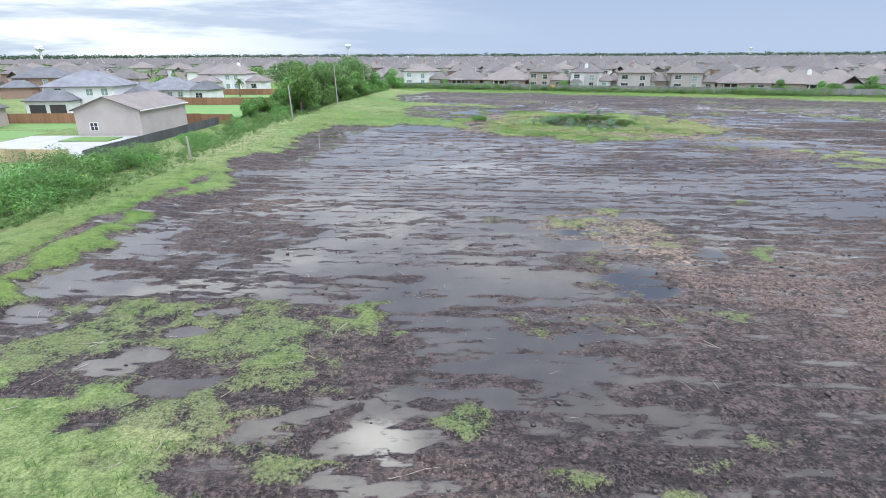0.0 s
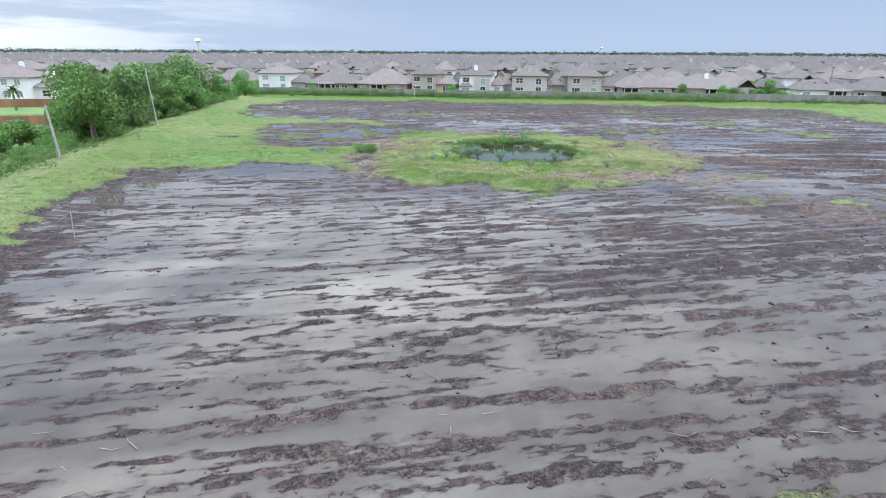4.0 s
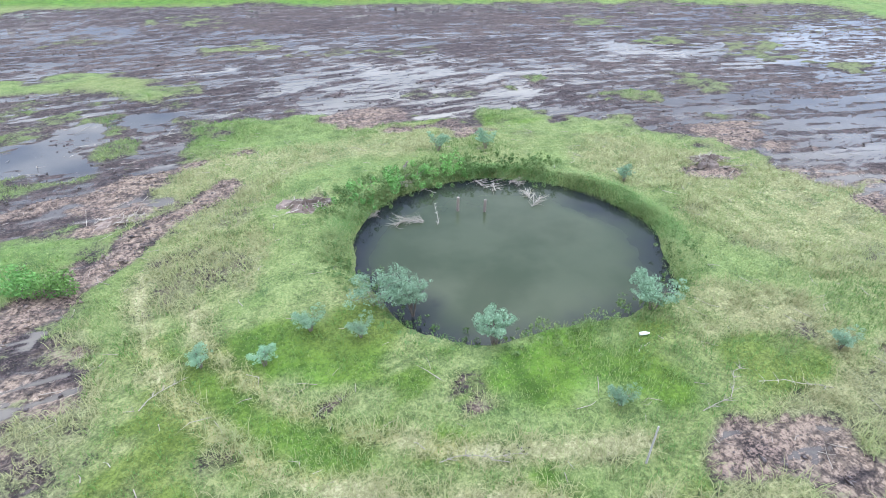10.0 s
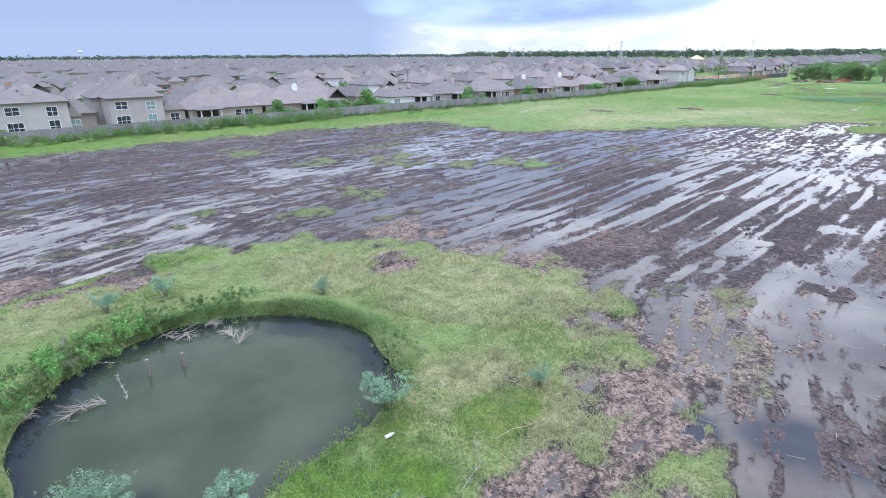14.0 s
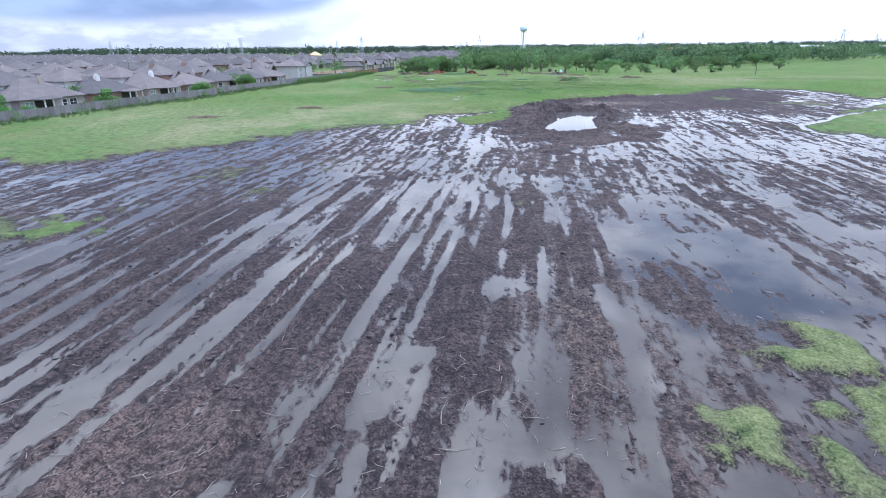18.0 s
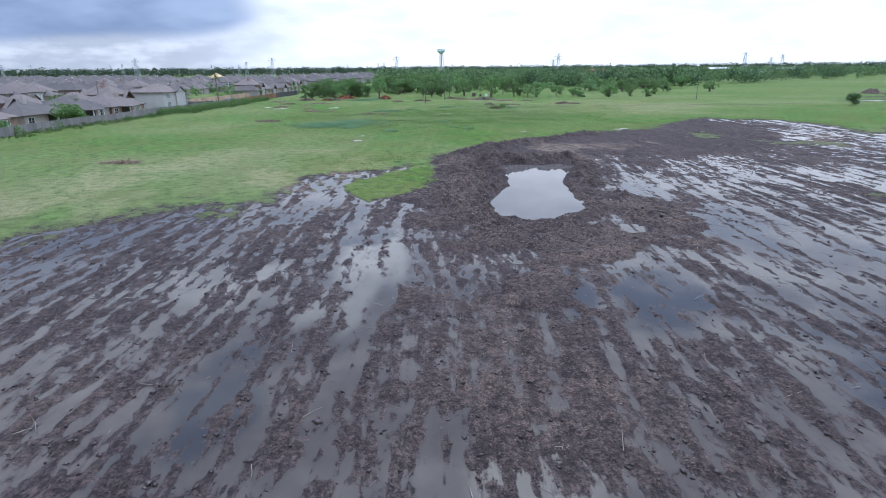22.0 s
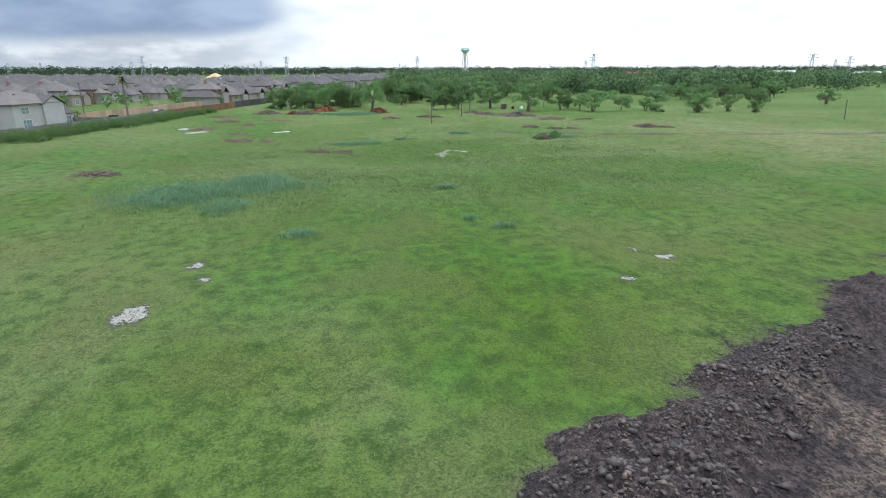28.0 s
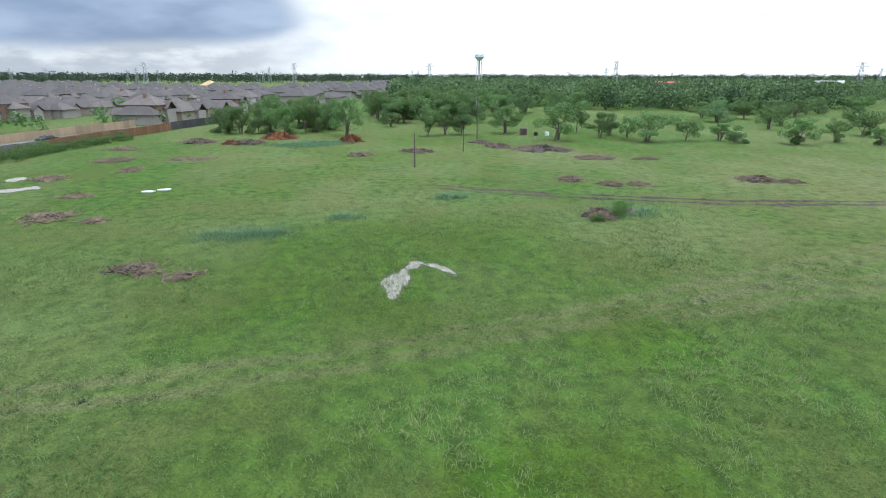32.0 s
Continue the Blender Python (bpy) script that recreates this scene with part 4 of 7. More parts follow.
wet = lay(wet, 0.28, ((97.6, 72.8, 5, 3, -20), (90.2, 89.1, 3.9, 1.7, -16), (84, 69.7, 2.2, 0.9, -20), (103.2, 74.6, 1.9, 0.7, -16), (102.8, 56.7, 1.5, 1.3, 0), (107, 68.5, 4, 2, -16)), 0.5, 1.6, 0.5)
wet = lay(wet, 0.76, ((1.5, 72, 10, 4.5, -18), (-2, 78, 8, 4.5, -18)), 0.3, 2.5, 0.5)
wet = lay(wet, 0.22, ((53.2, 97.5, 2.0, 6.5, -8), (51.5, 94.5, 1.4, 4, 0), (49.5, 86, 1.0, 2.2, 0)), 0.5, 1.6, 0.5)
wet = wet * (1 - puddle) + 1.0 * puddle
wet = wet - 0.5 * bare - 0.8 * earth - 0.85 * east * (1 - haul) - 1.2 * bank + 1.1 * brook + 0.12 * haul - 0.25 * smooth(blob(X, Y, 117, 27, 8, 6, -20), 0, 0.5) - 0.30 * smooth(blob(X, Y, 140, 6, 24, 13, -60), 0, 0.5) * (1 - brook)
wet = wet + 0.35 * mask(((147.5, 58.8, 1.3, 1.0, 0), (153.5, 55.2, 0.7, 1.2, 0), (163, 36, 0.8, 3, 25)), 0.4, 1.2, 0.4, 66) + 0.42 * mask(((150, 6, 5, 2, -60), (144, -4, 5, 1.2, -60), (158, 3, 4, 1.2, -50)), 0.6, 1.8, 0.4, 67)
north = smooth(Y, 112, 128)
rows = (0.92 * fbm(U / 8.0, (V + warp) / 0.50, 81, 2) + 0.26 * fbm(U / 17, (V + warp) / 1.0, 84, 2) + 0.85 * fbm(U / 1.3, V / 0.42, 86, 3) + 0.15 * fbm(X / 9, Y / 9, 88, 2)) * (1 - 0.45 * north) + north * 0.75 * fbm(U / 2.6, V / 0.95, 89, 3)
combed = smooth(blob(X, Y, 68, 94, 27, 24, -20), 0, 0.35)                # long clean furrows
rows = rows * (1 - combed) + combed * (1.15 * fbm(U / 13, (V + 0.6 * warp) / 0.44, 181, 2) + 0.6 * fbm(U / 16, (V + 0.6 * warp) / 0.9, 184, 2) + 0.5 * fbm(U / 2.4, V / 0.5, 182, 2) + 0.25 * fbm(X / 6, Y / 6, 183, 2))
bumps = fbm(X / 0.8, Y / 0.42, 91, 2)
H = 0.055 * (1 + 0.9 * combed) * (rows - 2.5 * (wet - 0.5)) + 0.026 * bumps * (1 - 0.5 * combed)
H = np.where(H > 0, H * 1.25, H)
turf_h = 0.20 + 0.10 * fbm(X / 14, Y / 14, 95, 3) + 0.03 * bumps
sod = np.clip((grass - 0.3) / 0.5, 0, 1)
H = H * (1 - sod) + turf_h * sod
H = np.maximum(H, -0.35)
level = H.copy()
H = np.maximum(H, 0.0)
# the pond in its mound, the pit and its banks
H += 0.25 * np.exp(-((mound - 0.60) / 0.16) ** 2) * (pond_b < 0.2)
H = H * (1 - smooth(pond_b, -0.09, -0.01)) - 0.9 * smooth(pond_b, -0.05, 0.06)
crumb = np.abs(fbm(X / 1.1, Y / 0.9, 97, 4))                          # broken lumps of dug earth
H += bank * (0.7 + 0.9 * crumb) + 0.12 * earth * (0.6 + crumb) + 0.22 * crumb * smooth(pit_d, -6.5, -4.0) * (pit_d < -0.3) + 0.2 * east * (1 + 0.3 * fbm(X / 5, V / 1.0, 98, 2))
H = H * (1 - smooth(pit_d, -1.2, 0.1)) + (0.28 + 0.15 * bumps) * smooth(pit_d, -3.5, -1.0) * (1 - smooth(pit_d, -1.0, 0.2)) - 1.0 * smooth(pit_d, -0.4, 0.8)
# the ridge of grass on the west side and the ditch behind it
xr = np.interp(Y, [0, 60, 110, 150, 200, 215], [-24, -25, -25, -22, -17, -16])
H += 0.75 * np.exp(-((X - xr) / 4.0) ** 2) * smooth(Y, -30, 10) * smooth(Y, 216, 200) - 0.5 * np.exp(-((X - xr + 9) / 3.0) ** 2) * smooth(Y, 216, 200)
# wheel ruts in the east field
rut = np.minimum(np.abs(np.abs(X - 217 - 0.004 * (Y - 50) ** 2 * (Y < 50) - 1.2 * np.sin(Y / 14)) - 0.9), np.abs(np.abs(X - 221.5 + 0.1 * Y * (Y > 0)) - 0.9) + 9 * (Y > 26))
rut = smooth(rut, 0.75, 0.15) * smooth(Y, -70, -30) * smooth(Y, 90, 55) * (X > 195)
H -= 0.06 * rut
ruts = [(263, 39), (260, 31), (256.5, 26), (252.4, 17.2), (248.2, 7.8), (245, -1), (242.8, -10), (240, -20), (237, -33), (232, -56), (224, -90)]
two = np.maximum(strip([(x - 0.9, y + 0.3) for x, y in ruts], 0.62, 0.5, 151, 0.5), strip([(x + 0.9, y - 0.3) for x, y in ruts], 0.62, 0.5, 152, 0.5)) * smooth(Y, 42, 22)
road = np.maximum(0.85 * two, 0.35 * strip(ruts, 1.7, 1.4, 154, 0.4) * smooth(Y, 42, 26))
grass *= (1 - 0.5 * road) * (1 - 0.95 * two) * (1 - 0.30 * rut)
level = level + 1.0 * bank + 0.5 * smooth(pond_b, -0.2, -0.08) + 0.15 * earth + 0.5 * smooth(pit_d, -3.0, -1.5) + 0.3 * smooth(X, 240, 260)
away = np.maximum(np.hypot(X - 100, Y - 90) - 420, 0)
H = np.where(away > 0, 0.1, H)

straw = 0.22 - 0.08 * smooth(X, 140, 180) + 0.30 * fbm(X / 26, Y / 20, 101, 3)
straw = straw + 0.13 * smooth(X, 175, 200)
straw = straw + 0.45 * smooth(fbm(X / 11, Y / 6, 104, 3), 0.1, 0.7) * smooth(X, 105, 130) * (1 - smooth(X, 150, 178))
for cx, cy, rx, ry, k, tr in ((41, 104, 9, 9, 0.85, 30), (31, 99.6, 4, 3.5, 0.8, 0), (37, 113, 5, 6, 0.55, 0), (13, 114, 3, 5, 0.3, 0), (29, 95, 7, 2, 0.7, 0), (17, 122, 8, 4, 0.45, 0), (12, 47, 6, 8, 0.9, 0), (43, 90, 8, 4, 0.7, -20), (-27, 80, 4, 70, 0.4, 0),
                              (-7, 27, 4, 2, 0.35, 0), (210, 0, 50, 14, 0.25, -60), (235, -30, 60, 30, 0.3, 0), (160, 92, 20, 8, 0.4, -30), (24, 123, 12, 3, 0.35, 0), (140, 108, 24, 9, 0.5, -35)):
    straw = straw + k * smooth(blob(X, Y, cx, cy, rx, ry, tr) + 0.25 * fbm(X / 5, Y / 5, 103, 2), 0, 0.55)
straw = straw + 0.9 * bare * smooth(mound, -0.5, -0.2) + 0.10 * smooth(blob(X, Y, -9, 29, 12, 9), 0, 0.4) + 0.14 * smooth(mound, -0.05, 0.15) + 1.2 * wheels + 0.6 * dead + 0.5 * trail - 0.12 * smooth(X, 170, 200)
straw = np.clip(straw + 0.75 * rut * (Y > -60), 0, 0.86)
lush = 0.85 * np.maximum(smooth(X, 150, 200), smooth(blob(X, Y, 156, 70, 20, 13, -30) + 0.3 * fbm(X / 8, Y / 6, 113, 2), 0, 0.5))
# near southern pasture darkened in the colour for a vignette-like falloff
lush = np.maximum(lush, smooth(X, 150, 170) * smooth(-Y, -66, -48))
straw = straw - 0.25 * smooth(X, 150, 170) * smooth(-Y, -66, -48) * smooth(-X, -235, -200)
straw = np.clip(straw, 0, 1)
lush = np.maximum(lush, 0.95 * mask(((15.5, 106, 3.4, 1.8, -27), (22.5, 101.3, 5.2, 1.8, -27), (29, 98.6, 3, 1.4, -27), (30.8, 125.6, 3.8, 2, -31), (10.1, 126, 2.4, 0.9, -31), (14.5, 101.5, 3, 1.6, -27), (12, 104.5, 2.4, 2.6, 0), (10, 100, 3, 3, 0), (16, 97, 4, 1.6, -20), (17, 95.5, 4, 1.6, 0), (22, 92, 3, 1.6, 0), (3.3, 25.2, 0.8, 0.6, 0)), 0.6, 1.8, 0.5, 106))
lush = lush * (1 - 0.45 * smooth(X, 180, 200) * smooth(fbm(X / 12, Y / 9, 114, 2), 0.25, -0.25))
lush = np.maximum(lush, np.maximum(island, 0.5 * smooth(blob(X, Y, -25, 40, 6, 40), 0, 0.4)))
back_strip = smooth((X - FENCE.x) * FN.x + (Y - FENCE.y) * FN.y, -18, -11) * smooth(X, 150, 120)
lush = np.maximum(lush, 0.9 * back_strip)
straw = np.maximum(straw * (1 - 0.75 * lush * (X < 60)) * (1 - 0.5 * back_strip), wheels)
# what hangs in the water: pale stirred-up silt, or nothing over black mud
silt = np.zeros_like(X)
for cx, cy, rx, ry, k, tn in ((4, 64, 16, 16, 0.30, 0), (3, 72, 13, 7, 0.82, -18), (4, 82, 18, 10, 0.55, 0), (21, 85.5, 8, 4, 0.8, -22), (32, 140, 22, 20, 0.8, 0), (62, 136, 18, 16, 0.8, 0), (86, 126, 16, 14, 0.8, 0), (55, 102, 9, 9, 0.35, 0), (110.1, 76.4, 7.4, 2.6, 0.75, -16), (103.5, 79.7, 4, 2, 0.6, -16), (84.7, 83.9, 6, 4.4, 0.5, -9), (66, 90, 22, 11, 0.5, -10), (87.6, 75.6, 4.4, 3.6, 0.4, -16), (-1.5, 26.6, 1.5, 1.5, 0.8, 0)):
    silt = np.maximum(silt, k * smooth(blob(X, Y, cx, cy, rx * 1.2, ry * 1.2, tn) + 0.4 * fbm(U / 6, V / 1.4, 107, 3), 0, 0.8))
silt = np.maximum(silt, 0.35 * mask(((46.5, 84.7, 4.3, 1.9, 0), (32.8, 81.2, 3, 0.9, 0), (31.9, 79.8, 2, 1.5, 0), (63.2, 83.9, 1.6, 1.3, 0), (61.4, 79.7, 2.6, 0.9, 0), (85.1, 82.8, 5.6, 3, -9), (-5, 42, 3, 1.6, -9), (108, 87.6, 3, 2.4, 0), (110, 82.4, 1.8, 1.9, 0)), 0.5, 2.5, 0.9, 108))
clear = mask(((65, 70.5, 10, 5.5, -9), (123.5, 46.5, 5, 2.6, -17), (104.6, 66.2, 2, 1.6, 0), (101.5, 65.9, 2.6, 1.2, -16), (112, 47, 8, 3.4, -16), (100.5, 62, 5, 4, -16), (16.4, 43.5, 1.4, 1.6, 0), (11.1, 39.3, 1.8, 2.2, 0), (33.5, 88, 1.5, 2.4, 0), (32.4, 91.6, 1, 1, 0), (46, 72.8, 1.5, 1, 0), (9.6, 47.8, 0.8, 0.7, 0), (90, 58, 6, 3, -20), (84.7, 55, 7, 2, -20), (116, 75.9, 2, 2.8, 0)), 0.3, 2.5, 0.5, 109)
clear = np.maximum(clear, mask(((4.6, 131.4, 5, 5, 0), (11, 135.4, 3, 3, 0), (7, 128, 2, 2, 0), (-6, 145, 4, 3, 0), (1.2, 116.4, 2, 2, 0), (138.5, 76, 7, 4.5, -20), (95.2, 84.8, 4.6, 2, -20), (84, 72.8, 3, 2, 0), (-6, 105.7, 6, 5, 0), (99, 42, 4, 3, 0)), 0.3, 2.5, 0.5, 110))
clear = np.maximum(clear, 0.5 * smooth(blob(X, Y, 2, 34, 8, 8), 0, 0.4))
clear = np.maximum(clear, smooth(blob(X, Y, 124, 79.5, 8, 6, -20), 0, 0.4))
sand = np.zeros_like(X)
for cx, cy, rx, ry, k in ((181.8, 68.2, 0.6, 1.2, 0.6), (179.4, 66.8, 0.5, 0.6, 0.9), (175.9, 36.8, 0.8, 0.7, 0.85), (177.6, 38.2, 1.3, 0.3, 0.5), (172.8, 41.7, 0.35, 0.5, 0.7), (174.5, 69.6, 1.3, 1.3, 0.75), (174, 16, 0.9, 2.6, 0.6), (275.6, 88.1, 2.2, 2.0, 0.95), (268.1, 83.9, 1.9, 2.3, 0.95), (195.1, 34.5, 0.5, 0.6, 0.6), (264.7, -42.5, 1.2, 1.1, 0.8)):
    sand = np.clip(sand + k * smooth(blob(X, Y, cx, cy, rx, ry) + 0.45 * fbm(X / 1.2, Y / 1.2, 105, 2), 0, 0.5), 0, 1)
sand = np.maximum(sand, strip([(225.1, 41.4), (227.6, 40.8), (229.8, 39.9), (231.2, 38.8)], 0.8, 0.6, 156, 0.5))
sand = np.maximum(sand, strip([(231.2, 38.8), (230.4, 37.5), (228.2, 36.2)], 0.42, 0.5, 157, 0.6))
soil = (1 - ditch) * np.clip(0.25 + 0.4 * smooth(bank, 0.05, 0.25) + 0.4 * fbm(X / 7, Y / 7, 111, 3) + 0.5 * earth * (1 - smooth(pit_d, -2, 0)) + 0.9 * bare + 0.6 * smooth(blob(X, Y, 30, 34, 24, 20), 0, 0.5) + 0.5 * smooth(blob(X, Y, -14, 50, 7, 12), 0, 0.5) + 0.5 * mask(((52.6, 99.2, 2.4, 4.0, -8), (42.7, 78.2, 5, 5, 0), (35, 84, 4, 4, 0), (97, 72, 6, 4, 0)), 0.3, 2.5, 0.5, 112) + road, 0, 1) * (1 - 0.45 * east)

ni, nj = len(gx), len(gy)
idx = (np.arange(ni - 1)[:, None] * nj + np.arange(nj - 1)[None, :]).ravel()
quads = np.stack([idx, idx + nj, idx + nj + 1, idx + 1], 1)
under = (level[quads].max(1) < -0.006) & (away[quads[:, 0]] == 0)


def sheet(name, faces):
    """One part of the ground, with its cover written on its vertices."""
    keep, flat = np.unique(faces, return_inverse=True)
    me = fast_mesh(name, np.stack([X, Y, H], 1)[keep], flat.reshape(-1, 4), GROUND)
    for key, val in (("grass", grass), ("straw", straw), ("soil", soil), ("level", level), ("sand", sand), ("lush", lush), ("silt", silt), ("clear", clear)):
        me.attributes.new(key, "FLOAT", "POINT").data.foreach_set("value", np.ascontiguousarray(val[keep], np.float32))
    me.polygons.foreach_set("use_smooth", np.ones(len(me.polygons), bool))
    return new(name, me)


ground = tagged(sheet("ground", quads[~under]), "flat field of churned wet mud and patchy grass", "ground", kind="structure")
water = tagged(sheet("water", quads[under]), "silty grey-brown rain water standing between mud ridges", "water", kind="structure")
HG = H.reshape(ni, nj)
GG = grass.reshape(ni, nj)
SG = straw.reshape(ni, nj)
LG = level.reshape(ni, nj)


def sample(grid, x, y):
    i = np.clip(np.searchsorted(gx, x) - 1, 0, ni - 2)
    j = np.clip(np.searchsorted(gy, y) - 1, 0, nj - 2)
    a, b = (x - gx[i]) / (gx[i + 1] - gx[i]), (y - gy[j]) / (gy[j + 1] - gy[j])
    return (grid[i, j] * (1 - a) + grid[i + 1, j] * a) * (1 - b) + (grid[i, j + 1] * (1 - a) + grid[i + 1, j + 1] * a) * b


def height(x, y):
    return float(sample(HG, np.array([x], float), np.array([y], float))[0])


# the two ponds
ring = [(26.1 + 8.6 * math.cos(a), 109.1 + 8.3 * math.sin(a), -0.12) for a in np.linspace(0, 2 * math.pi, 40, endpoint=False)]
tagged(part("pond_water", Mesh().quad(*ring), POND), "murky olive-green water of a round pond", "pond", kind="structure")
tagged(part("pit_water", Mesh().quad(*[(129.5 + (x - 129.5) * 1.12, 55.5 + (y - 55.5) * 1.25, 0.02) for x, y in reversed(PIT_EDGE)]), PIT), "still brown water in a dug pit", "pond", kind="structure")


# ---------------------------------------------------------------- fences
def fence_at(s, off=0.0):
    p = along(s, off)
    return Vector((p.x, p.y, height(p.x, p.y)))


def panel_mesh(name, length, tall, mat, seed):
    r = random.Random(seed)
    m = Mesh()
    n = int(length / 0.145)
    for i in range(n):
        x = i * length / n
        m.box(x, x + length / n - 0.008, -0.01 + r.uniform(-0.006, 0.006), 0.012, 0.04, tall + r.uniform(-0.04, 0.03))
    for z in (0.35, tall * 0.55, tall - 0.3):
        m.box(0, length, 0.013, 0.05, z, z + 0.09)
    return m.data(name, mat)


def board_fence(start, end, tall, mat, label, step=2.44):
    """A run of board panels between posts."""
    a, b = Vector((*start, 0)), Vector((*end, 0))
    n = max(1, round((b - a).length / step))
    run = (b - a) / n
    fence = thing("board_fence", label, "fence")
    meshes = [panel_mesh("fence_panel", run.length, tall, mat, k) for k in range(3)]
    post = Mesh().box(-0.05, 0.05, 0.05, 0.15, -0.2, tall - 0.1).data("fence_post", mat)
    turn = math.atan2(run.y, run.x)
    for i in range(n):
        p = a + run * i
        z = height(p.x, p.y)
        for name, me in (("fence_panel", meshes[i % 3]), ("fence_post", post)):
            ob = part(name, me, mat, fence)
            if name == "fence_panel":
                tagged(ob, kind="stuff")
            ob.location, ob.rotation_euler = (p.x, p.y, z), (0, 0, turn)
    return fence


fp = lambda s, off=0.0: tuple(along(s, off).to_2d())
board_fence(fp(-2), fp(BEND), 1.95, FENCE_GREY, "long weathered grey wooden fence behind tall weeds")
board_fence(fp(BEND), fp(351), 1.95, FENCE_GREY, "long weathered grey wooden fence behind tall weeds")
board_fence(fp(330), fp(330, 16), 1.9, FENCE_GREY, "short weathered grey wooden fence beside a road end")
board_fence(fp(318, 16), fp(400, 16), 2.0, FENCE_PALE, "pale new wooden fence along back yards")
board_fence(fp(352), fp(392), 2.0, FENCE_BROWN, "reddish brown wooden fence beside a road end")
board_fence(fp(392), fp(424), 2.1, FENCE_DARK, "dark wooden fence ending at trees")
board_fence((-42, 76), (-40, 118), 1.35, FENCE_DARK, "low dark grey wooden fence beside green bushes")
board_fence((-110, 73.5), (-42, 73.5), 1.8, FENCE_PALE, "tan wooden fence across back yards")
board_fence((-110, 112), (-56, 112), 1.8, FENCE_BROWN, "brown wooden fence behind a paved yard")
board_fence((-46, 112), (-38, 112), 1.8, FENCE_BROWN, "short brown wooden fence beside a pale shed")
board_fence((-90, 150), (-36, 150), 1.8, FENCE_BROWN, "brown wooden fence between two lawns")
board_fence((-100, 186), (-36, 186), 1.8, FENCE_BROWN, "brown wooden fence behind a lawn")


# ---------------------------------------------------------------- houses
def hip(m, x0, x1, y0, y1, z, rise, over=0.45):
    """A hip roof with its soffit and fascia."""
    x0, x1, y0, y1 = x0 - over, x1 + over, y0 - over, y1 + over
    wd, dp = x1 - x0, y1 - y0
    ins = min(wd, dp) / 2 - 0.01
    if wd >= dp:
        r0, r1 = (x0 + ins, (y0 + y1) / 2, z + rise), (x1 - ins, (y0 + y1) / 2, z + rise)
    else:
        r0, r1 = ((x0 + x1) / 2, y0 + ins, z + rise), ((x0 + x1) / 2, y1 - ins, z + rise)
    a, b, c, d = (x0, y0, z), (x1, y0, z), (x1, y1, z), (x0, y1, z)
    if wd >= dp:
        m.quad(a, b, r1, r0), m.quad(b, c, r1), m.quad(c, d, r0, r1), m.quad(d, a, r0)
    else:
        m.quad(a, b, r0), m.quad(b, c, r1, r0), m.quad(c, d, r1), m.quad(d, a, r0, r1)
    m.box(x0, x1, y0, y1, z - 0.16, z - 0.005)
    return m


def gable(m, x0, x1, y0, y1, z, rise, over=0.4):
    """A gable roof with its ridge along y."""
    x0, x1, y0, y1 = x0 - over, x1 + over, y0 - over, y1 + over
    xm, t = (x0 + x1) / 2, 0.16
    for za, flip in ((0, False), (-t, True)):
        l = [(x0, y0, z + za), (xm, y0, z + rise + za), (xm, y1, z + rise + za), (x0, y1, z + za)]
        r = [(xm, y0, z + rise + za), (x1, y0, z + za), (x1, y1, z + za), (xm, y1, z + rise + za)]
        for q in (l, r):
            m.quad(*(reversed(q) if not flip else q))
    for y in (y0, y1):
        m.quad((x0, y, z - t), (xm, y, z + rise - t), (xm, y, z + rise), (x0, y, z))
        m.quad((xm, y, z + rise - t), (x1, y, z - t), (x1, y, z), (xm, y, z + rise))
    m.quad((x0, y0, z - t), (x0, y0, z), (x0, y1, z), (x0, y1, z - t))
    m.quad((x1, y0, z - t), (x1, y1, z - t), (x1, y1, z), (x1, y0, z))
    return m


def lattice(xs, zs, ya, yb, solid):
    """One welded frame: the solid cells of a grid, between two depths."""
    m, at = Mesh(), {}

    def vert(i, j, k):
        if (i, j, k) not in at:
            at[i, j, k] = len(m.v)
            m.v.append((xs[i], (ya, yb)[k], zs[j]))
        return at[i, j, k]
    ok = lambda i, j: 0 <= i < len(xs) - 1 and 0 <= j < len(zs) - 1 and solid(i, j)
    for i in range(len(xs) - 1):
        for j in range(len(zs) - 1):
            if not ok(i, j):
                continue
            m.f.append((vert(i, j, 0), vert(i + 1, j, 0), vert(i + 1, j + 1, 0), vert(i, j + 1, 0)))
            m.f.append((vert(i, j, 1), vert(i, j + 1, 1), vert(i + 1, j + 1, 1), vert(i + 1, j, 1)))
            for di, dj, a, b in ((-1, 0, (i, j), (i, j + 1)), (1, 0, (i + 1, j + 1), (i + 1, j)), (0, -1, (i + 1, j), (i, j)), (0, 1, (i, j + 1), (i + 1, j + 1))):
                if not ok(i + di, j + dj):
                    m.f.append((vert(*a, 0), vert(*b, 0), vert(*b, 1), vert(*a, 1)))
    return m


def window(parent, x, y, z, wd, ht, mat=None, bars=1, face=-1):
    """A framed window on a wall that faces -y (face -1) or +y."""
    e = 0.09
    ya, yb = (y - 0.06, y + 0.02) if face < 0 else (y - 0.02, y + 0.06)
    xs, open_x = [x - wd / 2 - e, x - wd / 2], set()
    for i in range(bars + 1):
        open_x.add(len(xs) - 1)
        c = x - wd / 2 + wd * (i + 1) / (bars + 1)
        xs += [c - 0.03, c + 0.03] if i < bars else [x + wd / 2, x + wd / 2 + e]
    zs, open_z = [z - e, z, z + ht / 2 - 0.03, z + ht / 2 + 0.03, z + ht, z + ht + e], {1, 3}
    f = lattice(xs, zs, ya, yb, lambda i, j: not (i in open_x and j in open_z))
    win = part("window", f, TRIM, parent)
